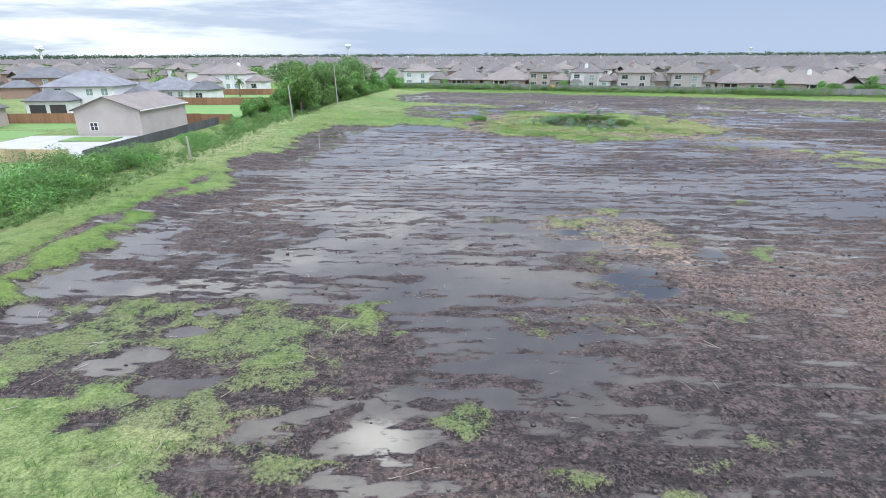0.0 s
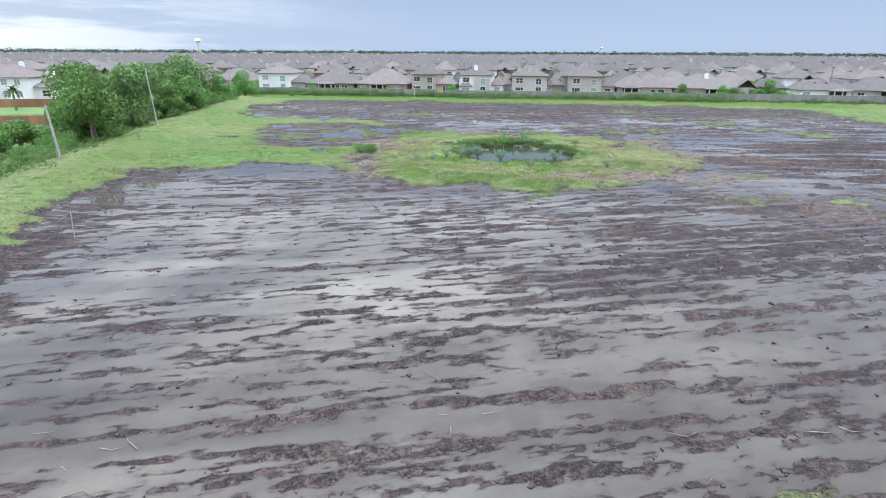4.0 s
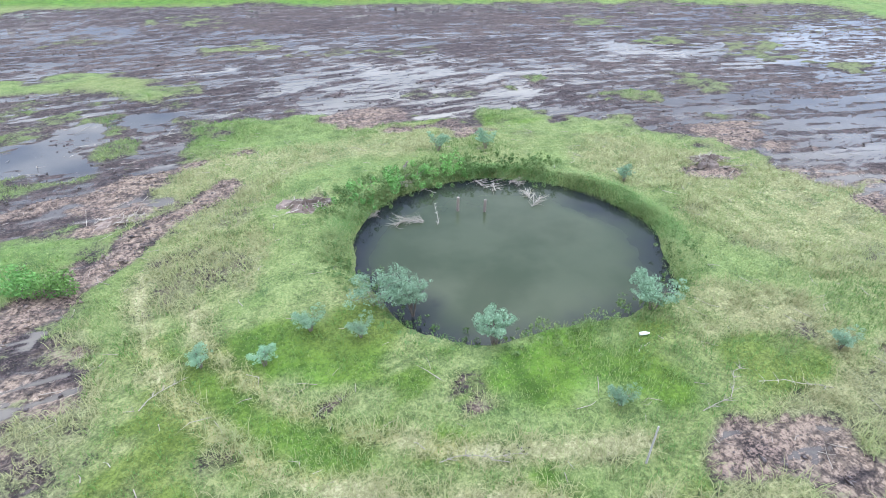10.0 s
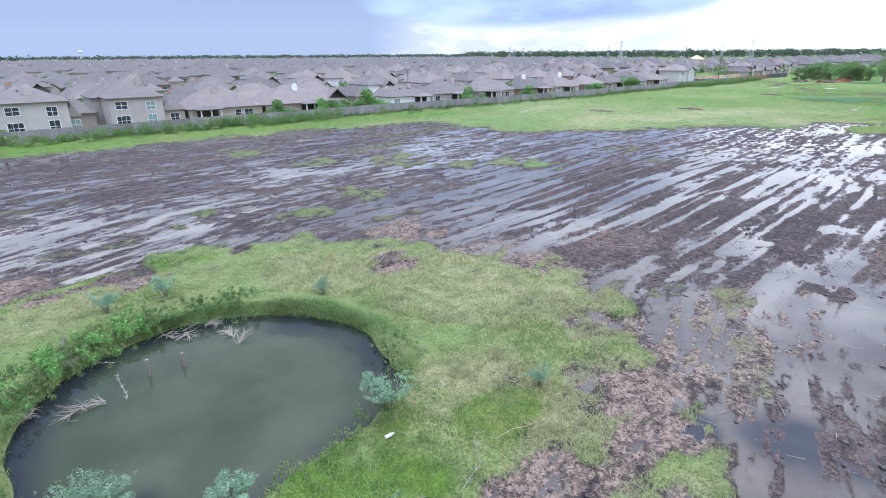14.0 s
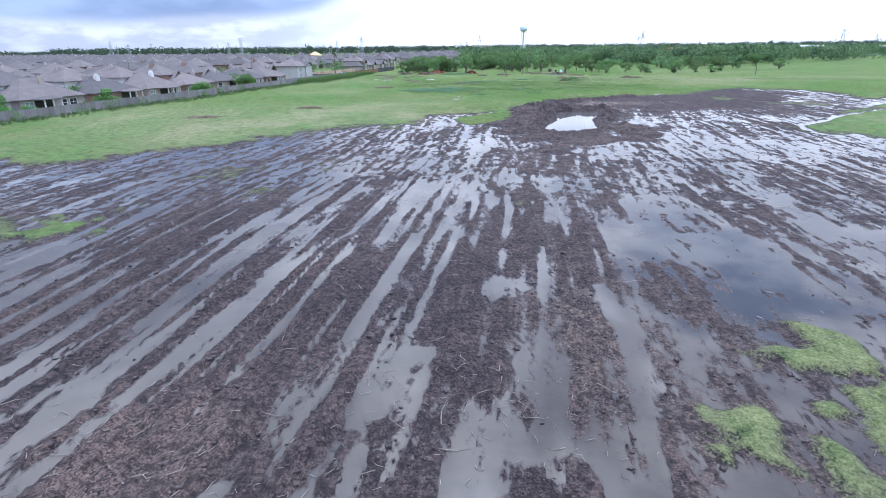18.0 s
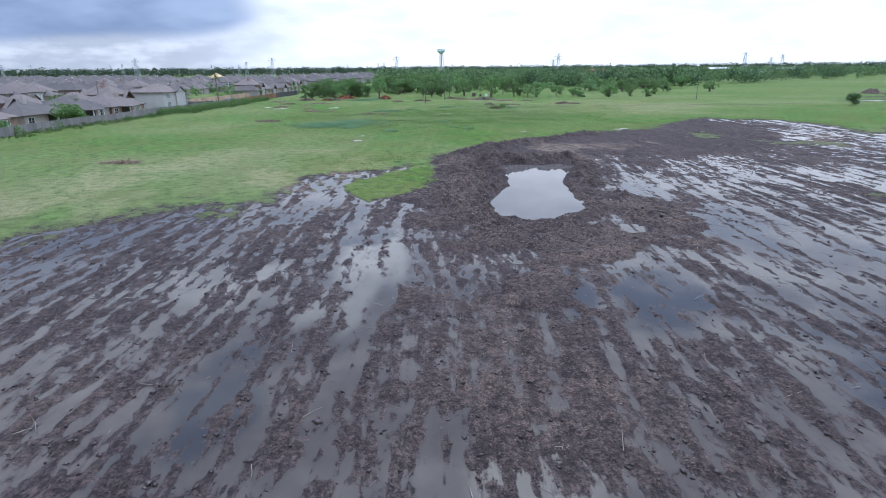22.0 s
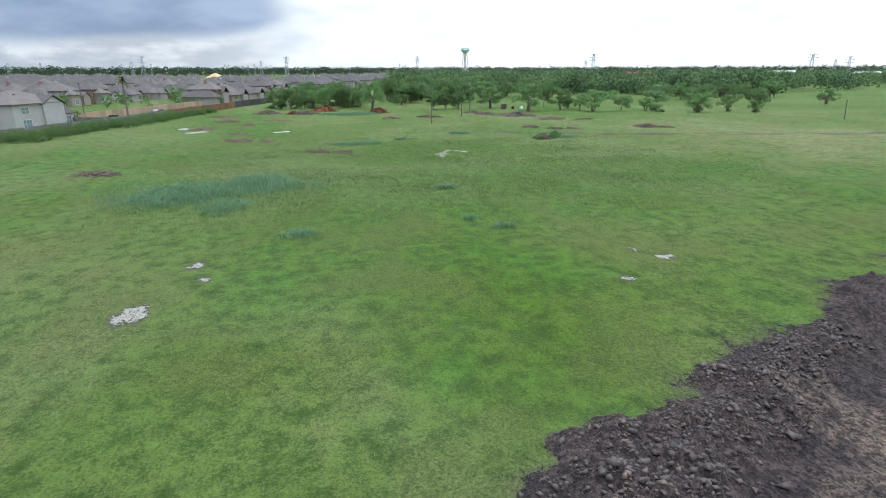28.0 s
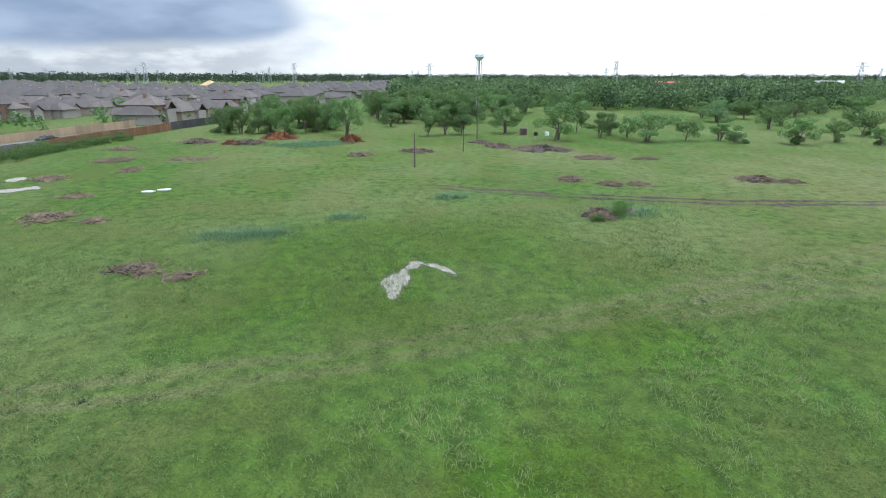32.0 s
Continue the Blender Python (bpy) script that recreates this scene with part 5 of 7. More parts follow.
    part("pane", Mesh().box(x - wd / 2 + 0.002, x + wd / 2 - 0.002, y - 0.022, y + 0.022, z + 0.002, z + ht - 0.002), mat or GLASS, win)


def chimney(parent, x, y, z0, z1, mat):
    m = Mesh().box(x - 0.55, x + 0.55, y - 0.4, y + 0.4, z0, z1)
    part("chimney", m.box(x - 0.3, x + 0.3, y - 0.2, y + 0.2, z1, z1 + 0.3), mat, parent)


def make_house(label, at, turn, masses, wall, roof, wins=(), chim=None, patio=None, vents=0, group="", second=None, gables=()):
    """masses: (x0, x1, y0, y1, eave, rise); wins: (x, y, z, width, height, bars)."""
    h = thing("house", label, "house", pose(at[0], at[1], at[2], 0, 0, turn), group)
    for i, (x0, x1, y0, y1, e, rise) in enumerate(masses):
        part("wall", Mesh().box(x0, x1, y0, y1, -0.3, e - 0.17), (second or wall) if i else wall, h)
        part("roof", hip(Mesh(), x0, x1, y0, y1, e, rise), roof, h)
    for x0, x1, y0, y1, e, rise in gables:
        xm = (x0 + x1) / 2
        m = Mesh().box(x0, x1, y0, y1, -0.3, e - 0.12)
        m.quad((x0, y0, e - 0.12), (x1, y0, e - 0.12), (xm, y0, e + rise - 0.3))
        part("gable_wall", m, second or wall, h)
        part("gable_roof", gable(Mesh(), x0, x1, y0, y1, e, rise, 0.35), roof, h)
    for x, y, z, wd, ht, bars in wins:
        window(h, x, y, z, wd, ht, GLASS_TEAL if (x * 7 + z) % 3 < 1.6 else GLASS, bars)
    if chim:
        chimney(h, *chim)
    if patio:
        x0, x1, y0, e = patio
        # flat dark panel on the wall, shade under the patio roof put in colour
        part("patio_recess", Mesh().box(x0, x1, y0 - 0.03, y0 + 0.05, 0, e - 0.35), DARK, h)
        part("patio_roof", hip(Mesh(), x0 - 0.3, x1 + 0.3, y0 - 2.6, y0 + 0.2, e - 0.05, 0.55, 0.2), roof, h)
        for x in (x0 + 0.15, (x0 + x1) / 2, x1 - 0.15):
            part("porch_post", Mesh().box(x - 0.11, x + 0.11, y0 - 2.5, y0 - 2.28, -0.2, e - 0.2), TRIM, h)
    for k in range(vents):
        x0, x1, y0, y1, e, rise = masses[0]
        part("roof_vent", Mesh().box(x0 + (x1 - x0) * (0.35 + 0.22 * k), x0 + (x1 - x0) * (0.35 + 0.22 * k) + 0.35, (y0 + y1) / 2 - 2.1, (y0 + y1) / 2 - 1.75, e + rise * 0.45, e + rise * 0.45 + 0.75), ROOF_GREY, h)
    return h


def one_storey(label, s, off, wd, dp, wall, rise=3.6, patio=0.35, roof=ROOF, chim=True, seed=0):
    r = random.Random(seed)
    p = fence_at(s, off)
    px = -wd / 2 + wd * patio
    wins = [(x, 0.0, 0.9, 1.7, 1.4, 1) for x in (-wd / 2 + 1.9, wd / 2 - 3.0)] + [(wd / 2 - 5.2, 0.0, 0.9, 1.2, 1.4, 0)]
    wins = [q for q in wins if not px - 1 < q[0] < px + 5.2]
    return make_house(label, p, fence_turn(s), [(-wd / 2, wd / 2, 0, dp, 2.9, rise), (-wd / 2 + 1, wd * 0.1, dp - 4, dp + 4, 2.9, 2.4)], wall, roof, wins,
                      (r.uniform(-2, 4), dp * 0.35, 1.0, 2.9 + rise + 0.1, (SIDING_TAN, TRIM, SIDING_TAN, BRICK_TAN)[seed % 4]) if chim else None, (px, px + 4.2, 0.0, 2.9), vents=2)


def two_storey(label, s, off, wd, dp, wall, wing=0.35, roof=ROOF, chim_x=0.0, seed=0, chim_mat=None, second=None, right=True, rise=2.6, bay=False):
    p = fence_at(s, off)
    xa, xb = (-wd / 2, wd / 2 - wd * wing) if right else (-wd / 2 + wd * wing, wd / 2)
    wa, wb = (xb, wd / 2) if right else (-wd / 2, xa)
    mid, span = (xa + xb) / 2, xb - xa
    q = -0.5 if bay else 0
    wins = [(xa + span * 0.22, 0, 3.7, 1.9, 1.25, 1), (xa + span * 0.22, 0, 0.7, 2.2, 1.7, 2), (xa + span * 0.76, q, 3.3, 1.5, 1.5, 1), (xa + span * 0.76, q, 0.5, 1.5, 2.0, 1),
            ((wa + wb) / 2, -0.5 if seed > 15 and wb - wa > 4 and seed % 2 else 0.6, 0.8, 1.5, 1.5, 1)]
    h = make_house(label, p, fence_turn(s), [(xa, xb, 0, dp, 5.7, rise), (wa, wb, 0.6, dp - 1, 3.0, 2.2)], wall, roof, wins, (xa + span * 0.5 + chim_x, dp * 0.22, 1.0, 5.7 + rise - 0.1, chim_mat or SIDING_TAN), None, 1, second=second,
                   gables=[] if bay or seed < 16 else [(wa + 0.7, wb - 0.7, -0.5, 5, 3.1, 1.9)] if wb - wa > 4 and seed % 2 else [(xa + span * 0.55, xb - 0.3, -0.45, 5, 5.5, 1.8)] if seed % 3 else [])
    if bay:
        part("bay", Mesh().box(xa + 0.4, xa + 3.6, -0.9, 0.1, -0.2, 2.5), wall, h)
        part("bay_roof", hip(Mesh(), xa + 0.4, xa + 3.6, -0.9, 0.1, 2.65, 0.8, 0.3), roof, h)
        window(h, xa + 2.0, -0.9, 0.5, 2.2, 1.6, GLASS_TEAL, 2)
        part("wall_strip", Mesh().box(xa + span * 0.5, xb - 0.3, -0.5, -0.455, -0.2, 5.3), SIDING_TAN, h, "grey-tan recessed wall strip")
    return h


two_storey("white two-storey house with taupe hip roof and chimney", 8, 9, 15, 11, SIDING_WHITE, 0.3, seed=1, second=BRICK_TAN, chim_x=-3)
one_storey("single-storey red brick house with broad taupe hip roof", 24.3, 8, 15, 13, BRICK, 3.9, 0.3, seed=2)
one_storey("single-storey red brick house with covered patio", 40.6, 8, 15.6, 13, BRICK, 4.2, 0.3, seed=3, chim=False)
two_storey("tan brick two-storey house with tall rear windows", 56.5, 8, 13.2, 11, BRICK_TAN, 0.45, seed=4, right=True, chim_mat=BRICK_TAN)
two_storey("white two-storey house with bay window and white chimney", 70.8, 8, 13, 11, SIDING_WHITE, 0.28, seed=5, second=SIDING_WHITE, chim_mat=SIDING_WHITE, bay=True)
two_storey("tan two-storey house with pent roof over the ground floor", 85.6, 8, 11.6, 10, SIDING_TAN, 0.12, seed=6)
two_storey("tan two-storey house with steep hip roof and brick gable", 102.8, 8, 13, 12, SIDING_TAN, 0.3, seed=7, second=BRICK_TAN, rise=3.6, chim_x=1.5)
one_storey("tan brick house with stepped roof and low wing", 117.4, 8, 15, 12, BRICK_TAN, 3.9, 0.1, seed=8)
one_storey("single-storey tan brick house with red patio furniture wall", 134, 8, 16.6, 13, BRICK_TAN, 3.6, 0.5, seed=9)
one_storey("small white single-storey house with taupe hip roof", 164, 7, 12.6, 9, SIDING_WHITE, 2.6, 0.6, seed=10)
hr = random.Random(5)
s = 179.0
two_storey("white two-storey house with taupe hip roof and covered porch", 322, 9.5, 17, 11, SIDING_PALE, 0.2, seed=17, second=SIDING_PALE, chim_x=5)
while s < 300:
    wd = hr.uniform(13, 15.5)
    one_storey("single-storey brick house with taupe hip roof and patio", s, 8, wd, 12.5, hr.choice((BRICK, BRICK_TAN, SIDING_TAN)), hr.uniform(3.2, 3.9), hr.uniform(0.2, 0.6), seed=int(s))
    s += wd + 2.2

# archetypes for the rows behind, copied along the streets
kinds = []
park = (-400.0, 900.0, 0.0)
for k, (nm, wall, second, roof) in enumerate((("tan two-storey house with taupe hip roofs", SIDING_TAN, BRICK_TAN, ROOF), ("brick house with broad taupe hip roof", BRICK, BRICK_TAN, ROOF),
                                              ("white-sided two-storey house with taupe roof", SIDING_WHITE, BRICK_TAN, ROOF), ("tan brick house with stepped taupe roofs", BRICK_TAN, SIDING_TAN, ROOF),
                                              ("brick-fronted two-storey house with taupe gables", BRICK, SIDING_TAN, ROOF))):
    two = k in (0, 2, 4)
    e = 5.6 if two else 3.0
    masses = [(-6.6, 2.2 if two else 6.6, 0, 11, e, 2.9 if two else 3.9), (2.2 if two else -5, 6.6 if two else 1, 0.8 if two else -3.5, 12.5 if two else 4, 3.0, 2.3), (-5.5, -0.5, -2.6, 3, e - (1.4 if two else 0), 2.0)]
    wins = [(-3.0, -2.6, 0.9, 1.8, 1.5, 1), (0.9, 0, 0.9, 1.3, 1.5, 1)] + ([(0.6, 0, 3.6, 1.5, 1.3, 1)] if two else [])
    kinds.append(make_house(nm, park, 0, masses, wall, roof, wins, (3.0 if not two else -1.0, 6, 1, e + 3.0, (SIDING_TAN, BRICK, SIDING_TAN)[k % 3]), None, 1, "houses of the subdivision", second,
                            [(-5.8, -1.2, 7.5, 12.2, e - (1.2 if two else 0), 2.2), (2.8, 6.2, -0.6, 6, 3.1 if two else 2.95, 1.8)]))
raw = make_house("unfinished house with bare yellow plywood roof", (760, 150, 0), -20, [(-8, 8, 0, 12, 5.6, 4.5)], SIDING_TAN, PLYWOOD)
row_off = [27, 62, 84, 119]
for ri, off in enumerate(row_off):
    s = -46.0 + (ri % 3) * 4
    while s < 470 + off * 0.6:
        if not (off < 40 and 305 < s < 400):
            p = fence_at(s, off + hr.uniform(-1.5, 1.5))
            if p.y > 150 or s > 60:
                copy_thing(hr.choice(kinds), pose(p.x, p.y, 0.1, 0, 0, fence_turn(s) + (180 if ri % 2 == 0 else 0) + hr.uniform(-3, 3)))
        s += hr.uniform(14.5, 17.0)
for i, k in enumerate(kinds):
    p = fence_at(-64 - 17 * i, 30 + 20 * (i % 2))
    k.matrix_world = pose(p.x, p.y, 0.1, 0, 0, fence_turn(s) + 180)

# the far streets of the subdivision, too far off to tell houses apart
fv_w, fv_r = Mesh(), Mesh()
runs = [(off, -700 - off * 0.3, 640 + off * 0.5) for off in range(143, 1500, 29)] + [(off, 500 + off * 0.6, 1500) for off in range(14, 143, 27)]
for off, s, last in runs:
    while s < last:
        p = along(s, off + hr.uniform(-4, 4))
        a, dp = hr.uniform(5.5, 7.5), hr.uniform(5, 7)
        e = hr.choice((3.0, 3.2, 5.4, 5.6))
        c, sn = FD.x, FD.y
        if hr.random() < 0.93:
            b = Mesh().box(-a, a, -dp, dp, 0, e)
            r = hip(Mesh(), -a, a, -dp, dp, e, hr.uniform(2.6, 4.2))
            if hr.random() < 0.5:
                hip(r, -a * 0.3, a * 1.15, -dp * 1.3, 0, e * 0.9, 2.6)
            if hr.random() < 0.22:
                q = hr.uniform(-a / 2, a / 2)
                b.box(q, q + 1.4, 1, 2, e, e + 4.3)
            for src, dst in ((b, fv_w), (r, fv_r)):
                k0 = len(dst.v)
                dst.v += [(p.x + x * c - y * sn, p.y + x * sn + y * c, z) for x, y, z in src.v]
                dst.f += [tuple(k0 + i for i in f) for f in src.f]
        s += hr.uniform(15, 19)
sub = thing("distant_houses", "far rows of tan houses with taupe roofs", "houses", kind="stuff")
part("wall", fv_w, SIDING_TAN, sub), part("roof", fv_r, ROOF, sub)
for o in sub.children:
    tagged(o, kind="stuff")


# ---------------------------------------------------------------- the yards to the west
def shed():
    h = thing("shed", "pale metal garage with grey gable roof and big door", "garage", pose(-55.2, 95.5, 0, 0, 0, -1.0))
    m = Mesh().box(0, 10, 0, 14.5, -0.3, 4.0)
    m.quad((0, 0, 4.0), (10, 0, 4.0), (5, 0, 5.9)), m.quad((10, 14.5, 4.0), (0, 14.5, 4.0), (5, 14.5, 5.9))
    part("wall", m, SIDING_PINK, h)
    part("roof", gable(Mesh(), 0, 10, 0, 14.5, 4.02, 1.98), ROOF, h, "grey-brown shingle gable roof")
    door = part("garage_door", Mesh().box(6.0, 6.1, -0.07, 0, 0, 3.45).box(9.3, 9.4, -0.07, 0, 0, 3.45).box(6.0, 9.4, -0.07, 0, 3.35, 3.45), SIDING_PINK, h)
    for i in range(5):
        part("panel", Mesh().box(6.1, 9.3, -0.05, 0.0, 0.05 + i * 0.66, 0.05 + i * 0.66 + 0.64), SIDING_PINK, door)
    window(h, 2.7, 0, 1.0, 1.1, 1.1)
    part("gutter", Mesh().box(10.36, 10.46, -0.4, 14.9, 3.85, 4.0), TRIM, h)


shed()
tagged(part("driveway", Mesh().box(-62, -43, 76, 95.2, 0.1, 0.28), CONCRETE), "pale concrete driveway in front of a metal garage", "driveway", kind="structure")
tagged(part("lawn", Mesh().box(-54, -47, 89, 93, 0.2, 0.40), LAWN), "small oval of mown grass inside a driveway", "lawn", kind="structure")
for x0, x1, y0, y1 in ((-110, -42.5, 40, 73), (-110, -62.5, 74, 111.5), (-90, -40, 113, 149.5), (-100, -38, 151, 185)):
    tagged(part("lawn", Mesh().box(x0, x1, y0, y1, 0, 0.24), LAWN), "bright green mown back lawn", "lawn", kind="structure")
west = []
for label, x, y, turn, wall, roof, sc in (("white two-storey house with grey roof and double garage", -74, 128, 4, SIDING_WHITE, ROOF_GREY, 1.0), ("tan single-storey house with grey roof", -86, 99, 8, BRICK_TAN, ROOF, 1.0),
                                          ("large white two-storey house with taupe hip roof", -75, 206, -5, SIDING_WHITE, ROOF, 1.15), ("white house with steep grey roof and porch", -72, 158, -8, SIDING_WHITE, ROOF_GREY, 1.0),
                                          ("tan two-storey house with white gables", -138, 218, 10, BRICK_TAN, ROOF, 1.0), ("brick two-storey house with grey roof", -118, 178, 6, BRICK, ROOF_GREY, 1.0)):
    two = "two-storey" in label
    e = 5.6 if two else 3.1
    h = make_house(label, (x, y, 0.2), turn, [(-8 * sc, 6 * sc, 0, 11, e, 3.0), (6 * sc, 11 * sc, 1.5, 9, 3.1, 2.2), (-9.5 * sc, -1, -4, 1.5, 3.1, 1.9)], wall, roof,
                   [(1.2, 0, e - 1.8, 1.3, 1.3, 1), (4.2, 0, e - 1.8, 1.3, 1.3, 1), (1.2, 0, 0.8, 1.3, 1.5, 1), (4.2, 0, 0.8, 1.3, 1.5, 1), (8.4 * sc, 1.5, 0.9, 1.8, 1.4, 1)] + ([(-5, 0, e - 1.6, 1.3, 1.2, 1)] if two else []),
                   (2.5, 7, 1, e + 3.4, wall) if sc > 1 else None)
    if "garage" in label:
        for x0 in (-8.8, -4.9):
            # dark slab on the wall, painted as the shade inside an open garage
            part("garage_door", Mesh().box(x0, x0 + 3.1, -4.06, -4.0, 0.02, 2.3), DARK, h, "dark panel painted as the shade of a garage opening")
    west.append(h)
for i in range(46):
    x, y = -95 - 34 * (i % 8) + hr.uniform(-5, 5), 150 + 44 * (i // 8) + hr.uniform(-6, 6) + 12 * (i % 2)
    if x > -150 and y < 240:
        continue
    copy_thing(hr.choice(kinds), pose(x, y, 0.1, 0, 0, hr.choice((0, 90, 180)) + hr.uniform(-10, 10)))


# ---------------------------------------------------------------- plants
def leaf_cloud(centres, radii, count, size, r, flat=0.85):
    """Small leaf quads spread through and over a set of clumps."""
    c, rad = np.array(centres, float), np.array(radii, float)
    k = r.choice(len(c), count, p=rad ** 2 / (rad ** 2).sum())
    d = r.normal(size=(count, 3))
    d /= np.linalg.norm(d, axis=1)[:, None]
    p = c[k] + d * (rad[k] * r.uniform(0.55, 1.08, count) ** 0.6)[:, None] * (1, 1, flat)
    a = d + r.normal(size=(count, 3)) * 0.7
    a = np.cross(a, r.normal(size=(count, 3)))
    a /= np.linalg.norm(a, axis=1)[:, None] + 1e-6
    b = np.cross(d + r.normal(size=(count, 3)) * 0.5, a)
    b /= np.linalg.norm(b, axis=1)[:, None] + 1e-6
    s = size * r.uniform(0.6, 1.4, count)[:, None]
    v = np.stack([p - a * s, p + b * s * 0.55, p + a * s, p - b * s * 0.55], 1).reshape(-1, 3)
    return v, np.arange(count * 4).reshape(-1, 4)


def make_tree(label, tall, spread, leaf, seed, stems=1, leaves=1500, size=0.22, low=0.28, full=1.0, category="tree", name="tree", group=""):
    r = np.random.default_rng(seed)
    t = thing(name, label, category, group=group)
    wood, centres, radii = Mesh(), [], []
    for s in range(stems):
        foot = Vector((r.normal() * 0.25 * (stems > 1), r.normal() * 0.25 * (stems > 1), -0.2))
        lean = Vector((r.normal() * 0.16, r.normal() * 0.16, 1)) * (tall * 0.45)
        fork = foot + lean
        wood.tube(foot, fork, 0.05 + tall * 0.018, 0.03 + tall * 0.011)
        for b in range(7 if stems == 1 else 4):
            a = 2 * math.pi * (b / (7 if stems == 1 else 4)) + r.uniform(-0.4, 0.4)
            base = foot + lean * r.uniform(0.3, 1.0)
            out = spread * r.uniform(0.45, 0.9)
            end = Vector((base.x + out * math.cos(a), base.y + out * math.sin(a), tall * r.uniform(0.16, 0.85)))
            wood.tube(base, end, tall * 0.009, 0.02, 5)
            centres.append(end), radii.append(full * spread * r.uniform(0.25, 0.42))
            mid = base.lerp(end, 0.55) + Vector((0, 0, tall * 0.08))
            centres.append(mid), radii.append(full * spread * r.uniform(0.2, 0.34))
        centres.append(fork + Vector((0, 0, tall * 0.34))), radii.append(full * spread * 0.38)
    centres = [(c.x, c.y, min(max(c.z, tall * low), tall - ra)) for c, ra in zip(centres, radii)]
    v, q = leaf_cloud(centres, radii, leaves, size, r)
    v[:, 2] = np.maximum(v[:, 2], 0.06)
    part("trunk", wood, BARK, t, "grey-brown forked trunk and limbs")
    part("crown", fast_mesh("crown", v, q, leaf), leaf, t)
    return t


def make_bush(label, tall, wide, leaf, seed, leaves=900, size=0.13, name="bush", group="", puff=1.0):
    r = np.random.default_rng(seed)
    t = thing(name, label, "bush", group=group)
    n = 9
    centres = [(r.normal() * wide * 0.3, r.normal() * wide * 0.3, tall * r.uniform(0.3, 0.75)) for i in range(n)]
    radii = [tall * puff * r.uniform(0.26, 0.4) for i in range(n)]
    wood = Mesh()
    for c in centres:
        wood.tube((c[0] * 0.2, c[1] * 0.2, -0.1), c, 0.035, 0.012, 5)
    v, q = leaf_cloud(centres, radii, leaves, size, r)
    v[:, 2] = np.maximum(v[:, 2], 0.03)
    part("stem", wood, BARK, t)
    part("foliage", fast_mesh("foliage", v, q, leaf), leaf, t)
    return t


def plant_out(protos, spots, r, lo=0.8, hi=1.25, sink=0.0):
    """Stands copies of the prototypes on the ground; the prototypes take the first spots."""
    for i, (x, y, *f) in enumerate(spots):
        k = r.uniform(lo, hi) * (f[0] if f else 1)
        m = pose(x, y, height(x, y) - sink, 0, 0, r.uniform(0, 360))
        if i < len(protos):
            ob = protos[i]
            ob.matrix_world = m
        else:
            ob = copy_thing(protos[i % len(protos)], m)
        ob.scale = (k * r.uniform(0.85, 1.15), k * r.uniform(0.85, 1.15), k * r.uniform(0.85, 1.15))


pr = random.Random(11)
# thicket along the west ditch
bushes = [make_bush("dense bright green bush beside the dark fence", 1.9 + 0.4 * i, 2.8 + 0.4 * i, (LEAF_BUSH, LEAF_BUSH, LEAF_BUSH, LEAF)[i], 20 + i, 2600, 0.085, group="bushes along the ditch") for i in range(4)]
spots = [(np.interp(y, [30, 60, 90, 120], [-35.5, -35, -34, -33]) + pr.uniform(-4.0, 2.6), y, 1.0 if y < 76 else 0.6) for y in np.concatenate([np.arange(38, 78, 1.2), np.arange(78, 122, 2.0)])] + [(np.interp(y, [124, 150, 206], [-33, -29, -19]) + pr.uniform(-3.5, 1.5), y) for y in np.arange(124, 206, 1.9)]
plant_out(bushes, spots, pr, 0.75, 1.3, 0.15)
oaks = [make_tree("full green tree at the end of the ditch", 8.5 + i, 3.6 + 0.4 * i, LEAF_BUSH if i < 2 else LEAF, 40 + i, 2, 6500, 0.21, 0.07, 1.45, group="trees at the ditch") for i in range(3)]
plant_out(oaks, [(-33, 136), (-30, 131), (-29, 146), (-26, 158), (-24, 170), (-35, 143), (-34, 149), (-31, 162), (-27, 176), (-30, 168), (-25, 184), (-33, 157), (-22, 196), (-17, 207), (-28, 191), (-37, 182), (-34, 175)], pr, 0.8, 1.15, 0.2)
ditch = [make_tree("round bright green tree beside the dark fence", 4.4, 2.3, LEAF_BUSH, 50 + i, 2, 4500, 0.15, 0.15, 1.4, group="small trees at the ditch") for i in range(2)]
plant_out(ditch, [(-39, 124), (-37.5, 127), (-38, 143), (-36.5, 147), (-35.5, 139)], pr, 0.8, 1.15, 0.15)
# grove in the east: loose trees on grass, dense wood behind
grove = [make_tree("multi-stemmed green tree in the pasture", 8.0, 4.2, (LEAF_GROVE, LEAF, LEAF_GROVE, LEAF_DARK, LEAF_GROVE)[i], 60 + i, (3, 1, 4, 2, 5)[i], 7500, 0.12, (0.3, 0.22, 0.35, 0.2, 0.3)[i], (0.72, 0.95, 0.62, 0.95, 0.6)[i], group="trees of the grove") for i in range(5)]
front = ((344, 73, 6.3, 2.9), (339, 70, 6.8, 3.5), (337, 67, 7.1, 2.8), (337, 63, 6.6, 2.6), (339, 60, 6.7, 2.9), (335, 56, 7.3, 3.5), (337, 51, 8.5, 4.0), (338, 48, 7.8, 2.9), (342, 44, 8.7, 3.3), (328, 41, 9.6, 4.4), (350, 28, 4.1, 2.9), (323, 22, 6.4, 3.4), (326, 17, 7.6, 2.8), (325, 13, 8.2, 3.1))
